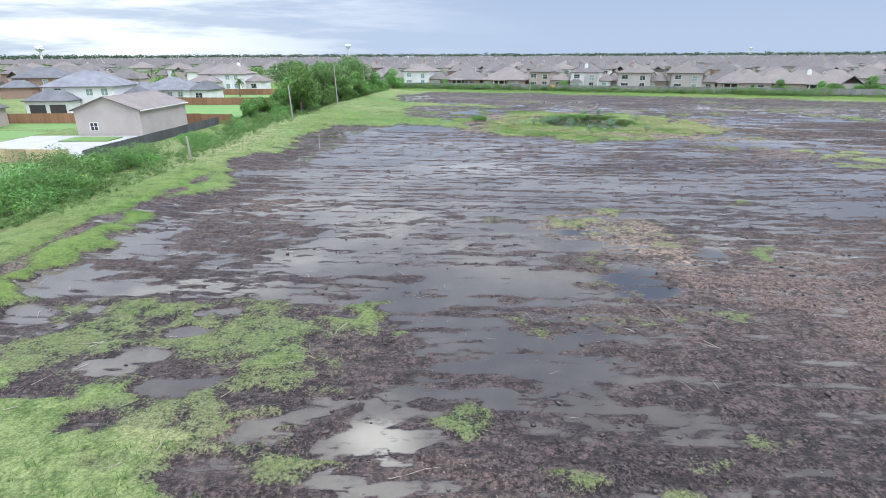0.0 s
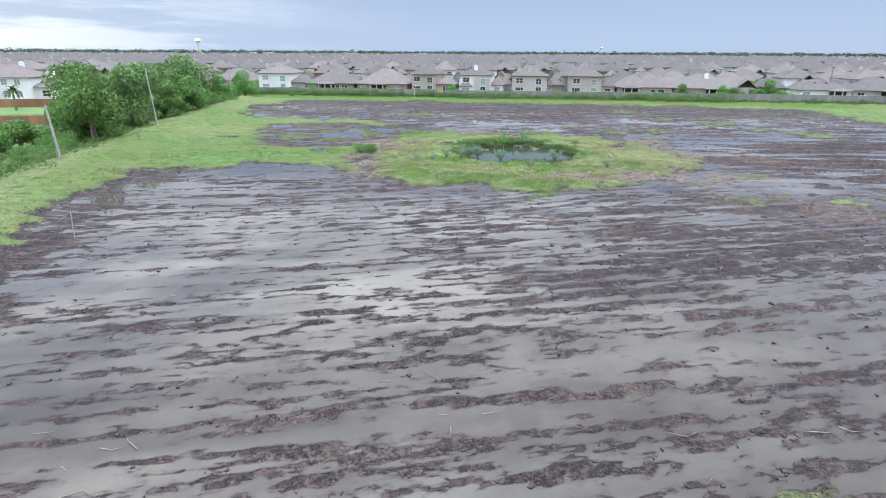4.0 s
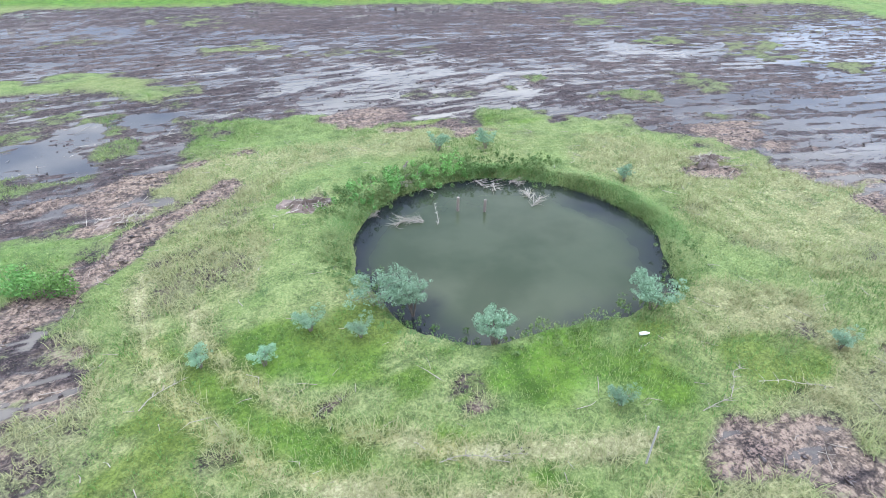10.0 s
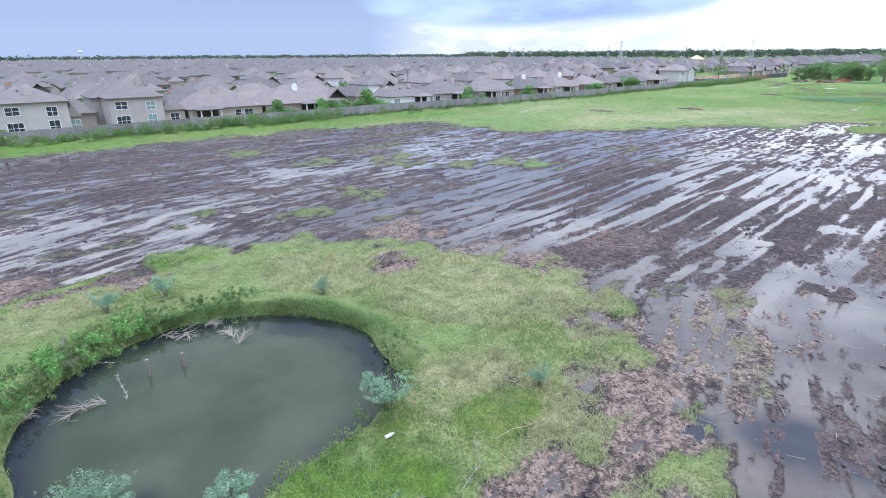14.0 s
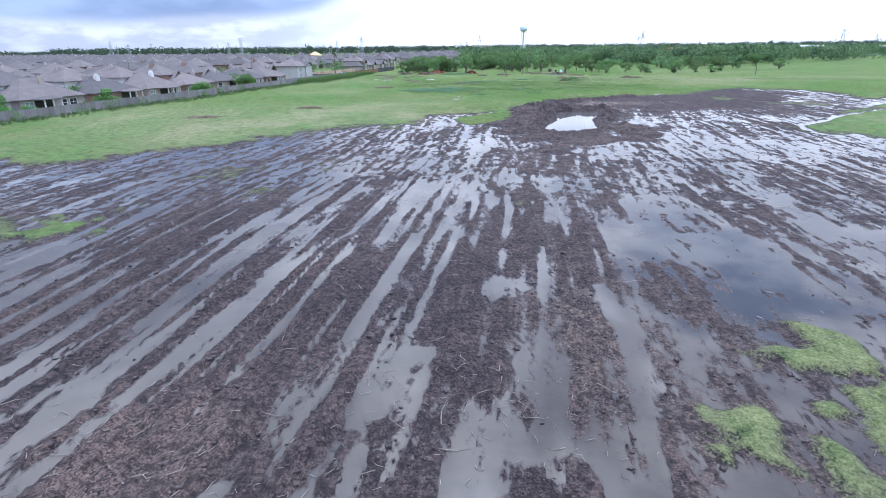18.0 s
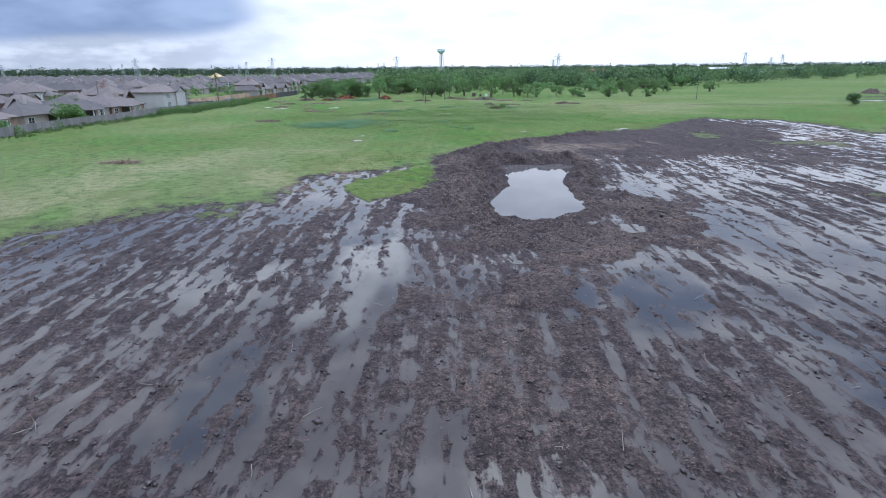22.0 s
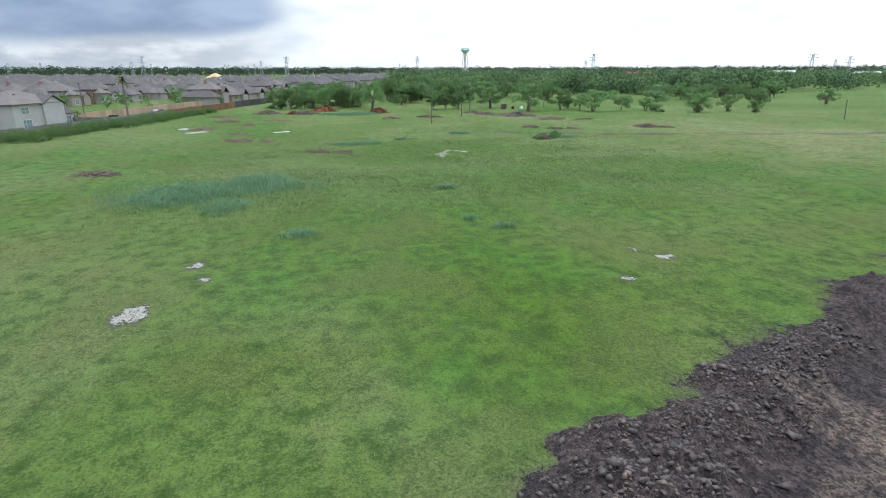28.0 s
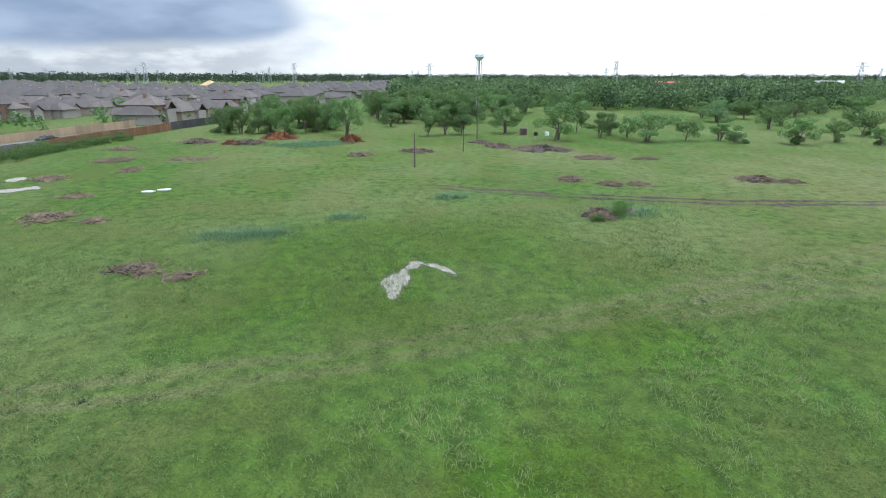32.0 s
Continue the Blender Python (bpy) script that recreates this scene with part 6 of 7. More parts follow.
loose = ((327, 1, 7.6, 4.8), (310, -6, 9.0, 4.8), (324, -17, 6.6, 2.9), (313, -18, 6.5, 3.0), (318, -23, 5.6, 2.6), (311, -24, 5.3, 2.2), (304, -25, 6.7, 5.4), (303, -34, 5.1, 3.3), (302, -42, 4.5, 2.6), (297, -42, 4.2, 1.9), (293, -54, 6.2, 4.0), (295, -66, 5.3, 2.9), (305, -84, 6.5, 4.0), (288, -70, 4.0, 2.4), (351, -79, 7.0, 6.0), (324, -74, 6.2, 3.5), (335, -88, 6.4, 4.4), (361, -97, 6.1, 5.1), (368, -85, 6.2, 4.1), (330, -110, 6.0, 4.0), (318, -128, 6.0, 4.0))
fill = [(pr.uniform(346, 372), pr.uniform(40, 66), pr.uniform(6, 9), pr.uniform(3, 4.5)) for i in range(16)] + [(pr.uniform(352, 420), pr.uniform(-2, 30), pr.uniform(7, 10.5), pr.uniform(3.5, 5.5)) for i in range(34)] + [(pr.uniform(384, 450), pr.uniform(-60, -6), pr.uniform(7, 11), pr.uniform(3.5, 5.5)) for i in range(20)] + [(pr.uniform(350, 400), pr.uniform(-150, -95), pr.uniform(5, 8), pr.uniform(3, 5)) for i in range(14)]
for i, (x, y, tl, hw) in enumerate((*front, *loose, *fill)):
    m = pose(x, y, height(x, y) - 0.1, 0, 0, pr.uniform(0, 360))
    ob = copy_thing(grove[i % 5], m) if i > 4 else grove[i]
    ob.matrix_world = m
    ob.scale = (hw / 4.0, hw / 4.0, tl / 7.6)

under = [make_bush("dark green undergrowth bush in the grove", 2.2 + 0.5 * i, 3.2, LEAF if i else LEAF_DARK, 80 + i, 1100, 0.16, group="bushes in the grove") for i in range(2)]
plant_out(under, [(x + pr.uniform(-2, 2), y + pr.uniform(-2, 2)) for x, y, tl, hw in (*front[:9], *loose[8:14])] + [(pr.uniform(346, 420), pr.uniform(-4, 30)) for i in range(24)] + [(pr.uniform(344, 366), pr.uniform(42, 70)) for i in range(14)], pr, 0.4, 0.85, 0.1)


def far_woods(name, label, places, mat, per, r, leaf=0.15):
    """Woods too far off for single trees: leaf clumps over many crowns."""
    vs, n = [], 0
    for x, y, tall, wide in places:
        c = [(x + r.normal() * wide * 0.3, y + r.normal() * wide * 0.3, tall * r.uniform(0.3, 0.78)) for i in range(6)]
        v, q = leaf_cloud(c, [wide * r.uniform(0.28, 0.45) for i in c], per, wide * leaf, r)
        vs.append(v)
    v = np.concatenate(vs)
    v[:, 2] = np.maximum(v[:, 2], 0.0)
    return tagged(new(name, fast_mesh(name, v, np.arange(len(v)).reshape(-1, 4), mat)), label, "trees", kind="stuff")


wr = np.random.default_rng(90)
ps = []
while len(ps) < 2600:
    d, a = wr.uniform(0, 1) ** 1.5 * 1150, wr.uniform(-160, -90)
    q = Vector((330, 20, 0)) + az(a) * d
    edge = np.interp(q.y, [-172, -141, -114, -100, -67, -54, -26, 9, 28], [378, 376, 382, 412, 418, 446, 452, 430, 392])
    if q.x > edge + 4 * fbm(q.x / 9, q.y / 9, 91, 2) and q.y < 46 - 0.12 * (q.x - 192):
        ps.append((q.x, q.y, wr.uniform(6.0, 13.5) + 0.004 * d, wr.uniform(5, 10)))
far_woods("far_woods", "dense dark green woodland beyond the pasture", ps[::2], LEAF_WOOD, 200, wr, 0.075)
far_woods("far_woods", "lighter green trees mixed through the far woodland", ps[1::2], LEAF_DARK, 200, wr, 0.075)
ps = []
for a in np.arange(-170, 75, 0.26):
    for d in (1350, 1600, 1900):
        q = Vector((110, 90, 0)) + az(a + wr.uniform(-0.2, 0.2)) * (d + wr.uniform(-120, 120))
        ps.append((q.x, q.y, (wr.uniform(17, 22) if a < -62 else wr.uniform(9.5, 13)) + (d - 1350) * 0.005, wr.uniform(14, 22)))
far_woods("horizon_trees", "far dark treeline along the flat horizon", ps, LEAF_FAR, 80, wr, 0.10)
ps = []
for i in range(700):
    s0, off = wr.uniform(-300, 520), 12 + 420 * wr.uniform(0, 1) ** 1.5
    p = along(s0, off)
    ps.append((p.x, p.y, wr.uniform(3.5, 7), wr.uniform(2.2, 4)))
for i in range(160):
    ps.append((wr.uniform(-420, -85), wr.uniform(130, 520), wr.uniform(4, 8), wr.uniform(3, 5)))
far_woods("yard_trees", "small green trees between the houses", ps, LEAF, 120, wr, 0.12)


# ---------------------------------------------------------------- small plants and loose stuff on the ground
def scatter(n, x0, x1, y0, y1, r):
    return r.uniform(x0, x1, n), r.uniform(y0, y1, n)


def tufts(name, label, x, y, tall, wide, mat, r, blades=6, lean=0.5, spread=0.12):
    """Bunches of bent blades standing on the ground."""
    n = len(x)
    z = sample(HG, x, y)
    k = np.repeat(np.arange(n), blades)
    m = len(k)
    a = r.uniform(0, 2 * np.pi, m)
    d = np.stack([np.cos(a), np.sin(a), np.zeros(m)], 1)
    side = np.stack([-np.sin(a), np.cos(a), np.zeros(m)], 1)
    t = (tall[k] if np.ndim(tall) else tall) * r.uniform(0.55, 1.25, m)
    foot = np.stack([x[k] + r.normal(size=m) * spread, y[k] + r.normal(size=m) * spread, z[k] - 0.03], 1)
    wv = (wide * r.uniform(0.6, 1.4, m))[:, None] * side
    up3 = np.array((0, 0, 1.0))
    mid = foot + t[:, None] * 0.55 * up3 + d * (t * lean * 0.3)[:, None]
    tip = foot + t[:, None] * 0.9 * up3 + d * (t * lean * r.uniform(0.7, 1.5, m))[:, None]
    v = np.stack([foot - wv, foot + wv, mid + wv * 0.8, tip, mid - wv * 0.8], 1).reshape(-1, 3)
    f = np.arange(m)[:, None] * 5
    tri = np.concatenate([f + (0, 1, 2), f + (0, 2, 4), f + (4, 2, 3)])
    return tagged(new(name, fast_mesh(name, v, tri, mat)), label, "grass", kind="stuff")


tr = np.random.default_rng(31)


def grassy(n, x0, x1, y0, y1, least=0.5, dry=None):
    x, y = scatter(n, x0, x1, y0, y1, tr)
    ok = (sample(GG, x, y) > least) & (sample(HG, x, y) > 0.03)
    if dry is not None:
        s = sample(SG, x, y)
        ok &= (s > 0.5) if dry else (s <= 0.55)
    return x[ok], y[ok]


def thin(x, y, x0, x1, y0, y1, soft):
    """Thins a stand of grass out towards the sides of its field."""
    e = np.minimum(np.minimum(x - x0, x1 - x), np.minimum(y - y0, y1 - y))
    k = tr.uniform(0, 1, len(x)) < smooth(e, 0, soft)
    return x[k], y[k]


x, y = grassy(42000, 2, 50, 87, 137, 0.5, False)
tufts("pond_grass", "fresh green grass round the pond", x, y, 0.10 + 0.15 * np.clip(fbm(x / 5, y / 5, 201, 2) + 0.3, 0, 1), 0.010, BLADE, tr, 6)
x, y = grassy(46000, 2, 52, 86, 137, 0.5, True)
tufts("dry_grass", "tall pale dry grass on the pond bank", x, y, 0.18 + 0.22 * np.clip(fbm(x / 4, y / 4, 203, 2) + 0.3, 0, 1), 0.011, BLADE_HAY, tr, 6, 0.9)
x, y = thin(*grassy(42000, 120, 275, -30, 100, 0.6), 120, 275, -30, 100, 30)
tufts("field_grass", "knee-high green pasture grass", x, y, 0.08 + 0.13 * np.clip(fbm(x / 8, y / 8, 205, 3) + 0.3, 0, 1), 0.015, BLADE_FIELD, tr, 5, 0.7)
x, y = thin(*grassy(46000, 186, 250, 2, 84, 0.6), 186, 250, 2, 84, 18)
tufts("long_grass", "long pale-tipped grass leaning in the pasture", x, y, 0.14 + 0.16 * np.clip(fbm(x / 6, y / 6, 206, 3) + 0.3, 0, 1), 0.013, BLADE, tr, 5, 1.0)
x, y = thin(*grassy(26000, -40, 24, 12, 150, 0.55), -40, 24, 12, 150, 8)
tufts("verge_grass", "rank grass on the raised verge of the field", x, y, 0.09 + 0.16 * np.clip(fbm(x / 5, y / 5, 207, 2) + 0.3, 0, 1), 0.013, BLADE_FIELD, tr, 6, 0.7)
x, y = grassy(30000, -20, 150, 16, 175, 0.12)
tufts("sparse_grass", "thin grass coming through the mud", x, y, 0.10, 0.011, BLADE_OLIVE, tr, 5, 0.8)


def weed_band(name, label, spots, lo, hi, mat, leaves, r, size=0.09):
    vs = []
    for px, py in spots:
        t = r.uniform(lo, hi)
        z = height(px, py)
        c = [(px + r.normal() * 0.5, py + r.normal() * 0.5, z + t * r.uniform(0.25, 0.75)) for i in range(4)]
        vs.append(leaf_cloud(c, [t * r.uniform(0.24, 0.4) for i in c], leaves, size, r, 1.1)[0])
    v = np.concatenate(vs)
    v[:, 2] = np.maximum(v[:, 2], sample(HG, v[:, 0], v[:, 1]) + 0.02)
    return tagged(new(name, fast_mesh(name, v, np.arange(len(v)).reshape(-1, 4), mat)), label, "weeds", kind="stuff")


wd = np.random.default_rng(77)
band = []
low_band = []
for s0 in np.arange(-6, 352, 0.6):
    p = along(float(s0), float(-0.6 - 5.0 * wd.uniform(0, 1) ** 1.5))
    (low_band if 138 < s0 < 290 else band).append((p.x, p.y))
for s0 in np.arange(296, 372, 0.5):
    p = along(float(s0), float(-0.5 - (8.0 if s0 < 345 else 4.0) * wd.uniform(0, 1) ** 1.3))
    band.append((p.x, p.y))
weed_band("fence_weeds", "tall tangled weeds along the back fence", band, 0.8, 2.2, LEAF_WEED, 190, wd, 0.11)
weed_band("low_fence_weeds", "low weeds along the foot of the back fence", low_band, 0.35, 1.0, LEAF_WEED, 150, wd, 0.08)
weed_band("fence_shrubs", "bright green shrubs growing against the back fence", [b for i, b in enumerate(band) if (i * 7919) % 13 < 2 or 200 < i < 230 and i % 2 or 35 < i < 80 and i % 2] + low_band[::17], 1.2, 2.8, LEAF_BUSH, 260, wd, 0.11)
weed_band("ditch_weeds", "rank weeds and brambles in the ditch", [(np.interp(q, [30, 110, 150, 208], [-31, -30, -29, -22]) + wd.normal() * 1.6, q) for q in np.arange(30, 208, 0.45)], 0.4, 1.2, LEAF_WEED, 150, wd, 0.075)


def shore(a0, k):
    """A place k times the pond's radius out, a0 degrees round from east."""
    c, sn = math.cos(radians(a0)), math.sin(radians(a0))
    u, v = 7.3 * k * c, 6.75 * k * sn
    return 25.75 + u * math.cos(radians(-20)) - v * math.sin(radians(-20)), 109.05 + u * math.sin(radians(-20)) + v * math.cos(radians(-20))


weed_band("pond_weeds", "dark green weeds leaning over the far pond bank", [shore(a0, wd.uniform(1.02, 1.30)) for a0 in np.arange(60, 160, 0.9)], 0.2, 0.62, LEAF_WEED, 130, wd, 0.055)
weed_band("pond_leaves", "lush broad-leaved growth at the pond edge", [shore(a0, wd.uniform(1.03, 1.22)) for a0 in np.arange(95, 150, 3.0)], 0.35, 0.85, LEAF_BUSH, 240, wd, 0.06)
weed_band("pond_fringe", "low weedy fringe along the near pond edge", [shore(a0, wd.uniform(1.02, 1.1)) for a0 in np.arange(178, 352, 2.4)], 0.2, 0.55, LEAF_WEED, 90, wd, 0.045)
a1 = tr.uniform(-35, 190, 4200)
spots = np.array([shore(q, k) for q, k in zip(a1, tr.uniform(1.01, 1.16, len(a1)))])
tufts("shore_grass", "long dry grass hanging over the pond bank", spots[:, 0], spots[:, 1], 0.30 + 0.2 * np.clip(fbm(spots[:, 0] / 2, spots[:, 1] / 2, 209, 2), -0.5, 1), 0.011, BLADE, tr, 7, 1.0)

br = random.Random(5)


def make_sapling(label, tall, wide, seed, leaves=5200):
    """A feathery sapling: arching thin stems hung with fine leaflets."""
    r = np.random.default_rng(seed)
    t = thing("sapling", label, "sapling", group="feathery saplings")
    wood, centres, radii = Mesh(), [], []
    for b in range(16):
        a, out, top = r.uniform(0, 2 * math.pi), wide * 0.5 * r.uniform(0.35, 1.0), tall * r.uniform(0.55, 1.0)
        mid = Vector((out * 0.45 * math.cos(a), out * 0.45 * math.sin(a), top * 0.75))
        end = Vector((out * math.cos(a), out * math.sin(a), top * r.uniform(0.75, 1.0)))
        wood.tube((0.04 * math.cos(a), 0.04 * math.sin(a), -0.1), mid, 0.018, 0.010, 5)
        wood.tube(mid, end, 0.010, 0.004, 5)
        for k in np.linspace(0.1, 1.05, 7):
            p = mid.lerp(end, k) + Vector((r.normal() * 0.10, r.normal() * 0.10, r.normal() * 0.07)) * wide
            centres.append(p), radii.append(wide * r.uniform(0.05, 0.12))
    v, q = leaf_cloud(centres, radii, leaves, 0.030, r, 0.55)
    v[:, 2] = np.maximum(v[:, 2], 0.03)
    tagged(part("stem", wood, BARK, t), kind="stuff")
    part("foliage", fast_mesh("foliage", v, q, LEAF_TEAL), LEAF_TEAL, t)
    return t


teal = [make_sapling("feathery grey-green sapling at the pond edge", 1.5 + 0.1 * i, (2.2, 1.6, 1.5)[i], 300 + i) for i in range(3)]
plant_out(teal, [(18.5, 106.8), (27.8, 102.0), (21.4, 103.0)], br, 0.95, 1.0, 0.1)
copy_thing(teal[2], pose(19.6, 106.0, 0.05, 0, 0, 70))
for px, py, k in ((27.5, 119.8, 0.75), (30.2, 118.6, 0.75), (15.8, 106.4, 0.6), (17.3, 105.3, 0.55), (12.1, 106.2, 0.5), (14, 105.4, 0.5), (31.9, 97.4, 0.55), (34.8, 111.2, 0.6), (23.4, 98.9, 0.5)):
    copy_thing(teal[1], pose(px, py, height(px, py) - 0.03, 0, 0, br.uniform(0, 360)) @ Matrix.Diagonal((k, k, k, 1)))
shrubs = [make_bush("round bright green shrub in the grass", 1.3, 1.5, LEAF_BUSH, 320 + i, 1500, 0.06, "shrub", "low shrubs") for i in range(2)]
plant_out(shrubs, [(6.5, 113.7), (7.8, 113.2), (241, 16.5), (243, 14.8), (240, 19)], br, 0.7, 1.2, 0.05)
spread = np.concatenate([np.stack([cx + sx * wd.normal(size=n), cy + sy * wd.normal(size=n)], 1) for cx, cy, sx, sy, n in
                         ((207, 69, 2.2, 4.5, 2600), (203.5, 74, 2.0, 2.5, 1500), (212, 66, 1.4, 1.6, 700), (199.5, 68, 1.0, 1.4, 200), (197, 68.5, 0.9, 1.1, 150), (187.6, 61.2, 0.6, 0.8, 110), (241, 53, 1.2, 2.0, 500),
                          (254, 31, 0.8, 1.2, 220), (202.2, 46.1, 0.4, 0.5, 120), (310, 50, 2.6, 3.2, 1900), (313, 44, 1.6, 2.4, 600), (240.9, 50.4, 0.6, 0.7, 160), (185.9, 45.1, 0.3, 0.4, 60), (188.9, 47.1, 0.3, 0.4, 50), (243, 14.5, 1.4, 2.0, 420), (246, 44, 0.6, 0.8, 140))])
spread = spread[tr.uniform(0, 1, len(spread)) < 0.55]
tufts("feathery_weeds", "low patch of feathery blue-green weeds in the pasture", spread[:, 0], spread[:, 1], 0.28 + 0.38 * tr.uniform(0, 1, len(spread)), 0.014, LEAF_HAZY, tr, 9, 0.9, 0.26)


def lumps(name, label, x, y, size, mat, r, sink=0.25):
    """Broken clods: squashed, knocked-about octahedra half sunk in the ground."""
    n = len(x)
    base = np.array([(1, 0, 0), (0, 1, 0), (-1, 0, 0), (0, -1, 0), (0.1, 0, 1), (0, 0, -0.6)], float)
    v = base[None] * (1 + r.normal(size=(n, 6, 1)) * 0.22) + r.normal(size=(n, 6, 3)) * 0.18
    a = r.uniform(0, 2 * np.pi, n)
    c, s = np.cos(a)[:, None], np.sin(a)[:, None]
    sx, sy, sz = (size * r.uniform(0.6, 1.5, n))[:, None], (size * r.uniform(0.5, 1.1, n))[:, None], (size * r.uniform(0.4, 0.9, n))[:, None]
    px, py = v[:, :, 0] * sx, v[:, :, 1] * sy
    z = sample(HG, x, y)[:, None] + v[:, :, 2] * sz + sz * (0.5 - sink)
    v = np.stack([x[:, None] + px * c - py * s, y[:, None] + px * s + py * c, z], 2).reshape(-1, 3)
    f = np.arange(n)[:, None] * 6
    tri = np.concatenate([f + q for q in ((0, 1, 4), (1, 2, 4), (2, 3, 4), (3, 0, 4), (1, 0, 5), (2, 1, 5), (3, 2, 5), (0, 3, 5))])
    return tagged(new(name, fast_mesh(name, v, tri, mat)), label, "clods", kind="stuff")


BK = bank.reshape(ni, nj)
SO = (smooth(pit_d, -6.6, -4.0) * (pit_d < -0.2) * (0.35 + 1.2 * smooth(fbm(X / 3, Y / 3, 64, 2), -0.2, 0.45))).reshape(ni, nj)
ER = earth.reshape(ni, nj)
x, y = scatter(150000, 100, 172, 36, 76, tr)
k = (2.2 * sample(BK, x, y) + 0.22 * sample(SO, x, y) + 0.2 * sample(ER, x, y) > tr.uniform(0.08, 1.3, len(x))) & (sample(HG, x, y) > 0.02)
x, y = x[k], y[k]
h0 = len(x) * 3 // 5
lumps("dark_clods", "broken dark clods heaped round the dug pit", x[:h0], y[:h0], 0.035 + 0.15 * tr.uniform(0, 1, h0) ** 3, CLOD, tr)
lumps("brown_clods", "dry brown clods heaped round the dug pit", x[h0:], y[h0:], 0.03 + 0.12 * tr.uniform(0, 1, len(x) - h0) ** 3, CLOD_BROWN, tr)
x, y = scatter(5000, -6, 20, 108, 130, tr)
k = sample(torn.reshape(ni, nj), x, y) > tr.uniform(0, 0.8, len(x))
x, y = x[k], y[k]
lumps("bank_clods", "torn reddish-brown roots and clods on a bare strip", x, y, 0.03 + 0.11 * tr.uniform(0, 1, len(x)) ** 2, CLOD_BROWN, tr)
x, y = scatter(62000, -22, 140, 18, 165, tr)
k = (sample(GG, x, y) < 0.3) & (sample(LG, x, y) > -0.02) & (sample(HG, x, y) < 0.3)
lumps("mud_clods", "wet dark clods on the churned mud", x[k], y[k], 0.03 + 0.10 * tr.uniform(0, 1, k.sum()) ** 2.2, CLOD_WET, tr)


def sticks(name, label, x, y, long, mat, r, thick=0.012):
    """Loose twigs lying about, three-sided."""
    n = len(x)
    a, ln = r.uniform(0, 2 * np.pi, n), long * r.uniform(0.3, 1.6, n)
    z = np.maximum(sample(HG, x, y), 0.0) + 0.04
    d = np.stack([np.cos(a), np.sin(a), r.normal(size=n) * 0.12], 1)
    p = np.stack([x, y, z], 1)
    side = np.stack([-np.sin(a), np.cos(a), np.zeros(n)], 1) * (thick * r.uniform(0.7, 1.8, n))[:, None]
    up3 = np.array((0, 0, 1.0)) * (thick * 1.6)
    e = p + d * ln[:, None]
    kink = (p + e) / 2 + side * r.normal(size=(n, 1)) * 9
    v = np.stack([p - side, p + side, p + up3, kink - side * 0.8, kink + side * 0.8, kink + up3, e], 1).reshape(-1, 3)
    f = np.arange(n)[:, None] * 7
    tri = np.concatenate([f + q for q in ((0, 3, 5), (0, 5, 2), (1, 2, 5), (1, 5, 4), (0, 1, 4), (0, 4, 3), (3, 6, 5), (4, 5, 6), (3, 4, 6))])
    return tagged(new(name, fast_mesh(name, v, tri, mat)), label, "twigs", kind="stuff")


x, y = scatter(1800, -22, 140, 16, 140, tr)
k = (blob(x, y, 26.1, 109.1, 8.2, 7.8) < 0) & (inside(x, y, PIT_EDGE) < -1.5)
x, y = x[k], y[k]
sticks("mud_sticks", "pale dead sticks lying on the mud", x, y, 0.8, DEADWOOD, tr)
x, y = tr.uniform(49.5, 56, 190), tr.uniform(82, 104, 190)
sticks("torn_roots", "pale torn roots and stalks strewn over the mud", x, y, 0.45, DEADWOOD, tr, 0.010)
x, y = scatter(500, 0, 50, 84, 132, tr)
k = blob(x, y, 26.1, 109.1, 8.2, 7.8) < 0
x, y = x[k], y[k]
sticks("bank_sticks", "pale dead sticks lying in the grass by the pond", x, y, 0.6, DEADWOOD, tr, 0.010)
x, y = scatter(800, 105, 150, 36, 74, tr)
k = inside(x, y, PIT_EDGE) < -1
x, y = x[k], y[k]
sticks("pit_sticks", "broken roots and sticks among the clods", x, y, 0.6, DEADWOOD, tr, 0.009)


# ---------------------------------------------------------------- dead wood, stakes and litter by the pond
def branch(label, at, turn, long, seed, name="dead_branch", rise=0.25):
    r = random.Random(seed)
    m = Mesh()
    p = Vector((0, 0, 0.05))
    for i in range(5):
        q = p + Vector((long / 5, r.uniform(-0.12, 0.12) * long, r.uniform(-0.3, 1) * rise))
        m.tube(p, q, 0.016 - 0.002 * i, 0.014 - 0.002 * i, 6)
        for k in range(4):
            m.tube(p.lerp(q, 0.5), p.lerp(q, 0.5) + Vector((r.uniform(0.1, 0.5), r.uniform(-0.6, 0.6), r.uniform(0, 0.5))) * long * 0.22, 0.009, 0.003, 5)
        p = q
    ob = part(name, m, DEADWOOD)
    ob.matrix_world = pose(*at, 0, 0, turn)
    return tagged(ob, label, "branch")


for i, (bx, by, bz, tn, ln) in enumerate(((23.6, 112.0, -0.1, 60, 1.3), (25, 115, 0.0, 190, 1.4))):
    branch("bleached dead branches sticking out of the pond", (bx, by, bz), tn, ln * 0.75, 400 + i, rise=0.3)


def twig_fan(label, at, turn, long, seed, n=26, open_to=70):
    """A drowned branch: a thick bough and a fan of bleached twigs."""
    r = random.Random(seed)
    t = thing("dead_branch", label, "branch", pose(*at, 0, 0, turn))
    part("bough", Mesh().tube((-long * 0.3, 0, -0.12), (long * 0.25, 0.02, 0.08), 0.028, 0.016, 6).tube((long * 0.25, 0.02, 0.08), (long * 0.7, -0.05, 0.16), 0.016, 0.006, 6), DEADWOOD, t)
    m = Mesh()
    for i in range(n):
        a = radians(r.uniform(-open_to, open_to))
        p = Vector((long * r.uniform(-0.1, 0.5), 0.0, r.uniform(-0.02, 0.1)))
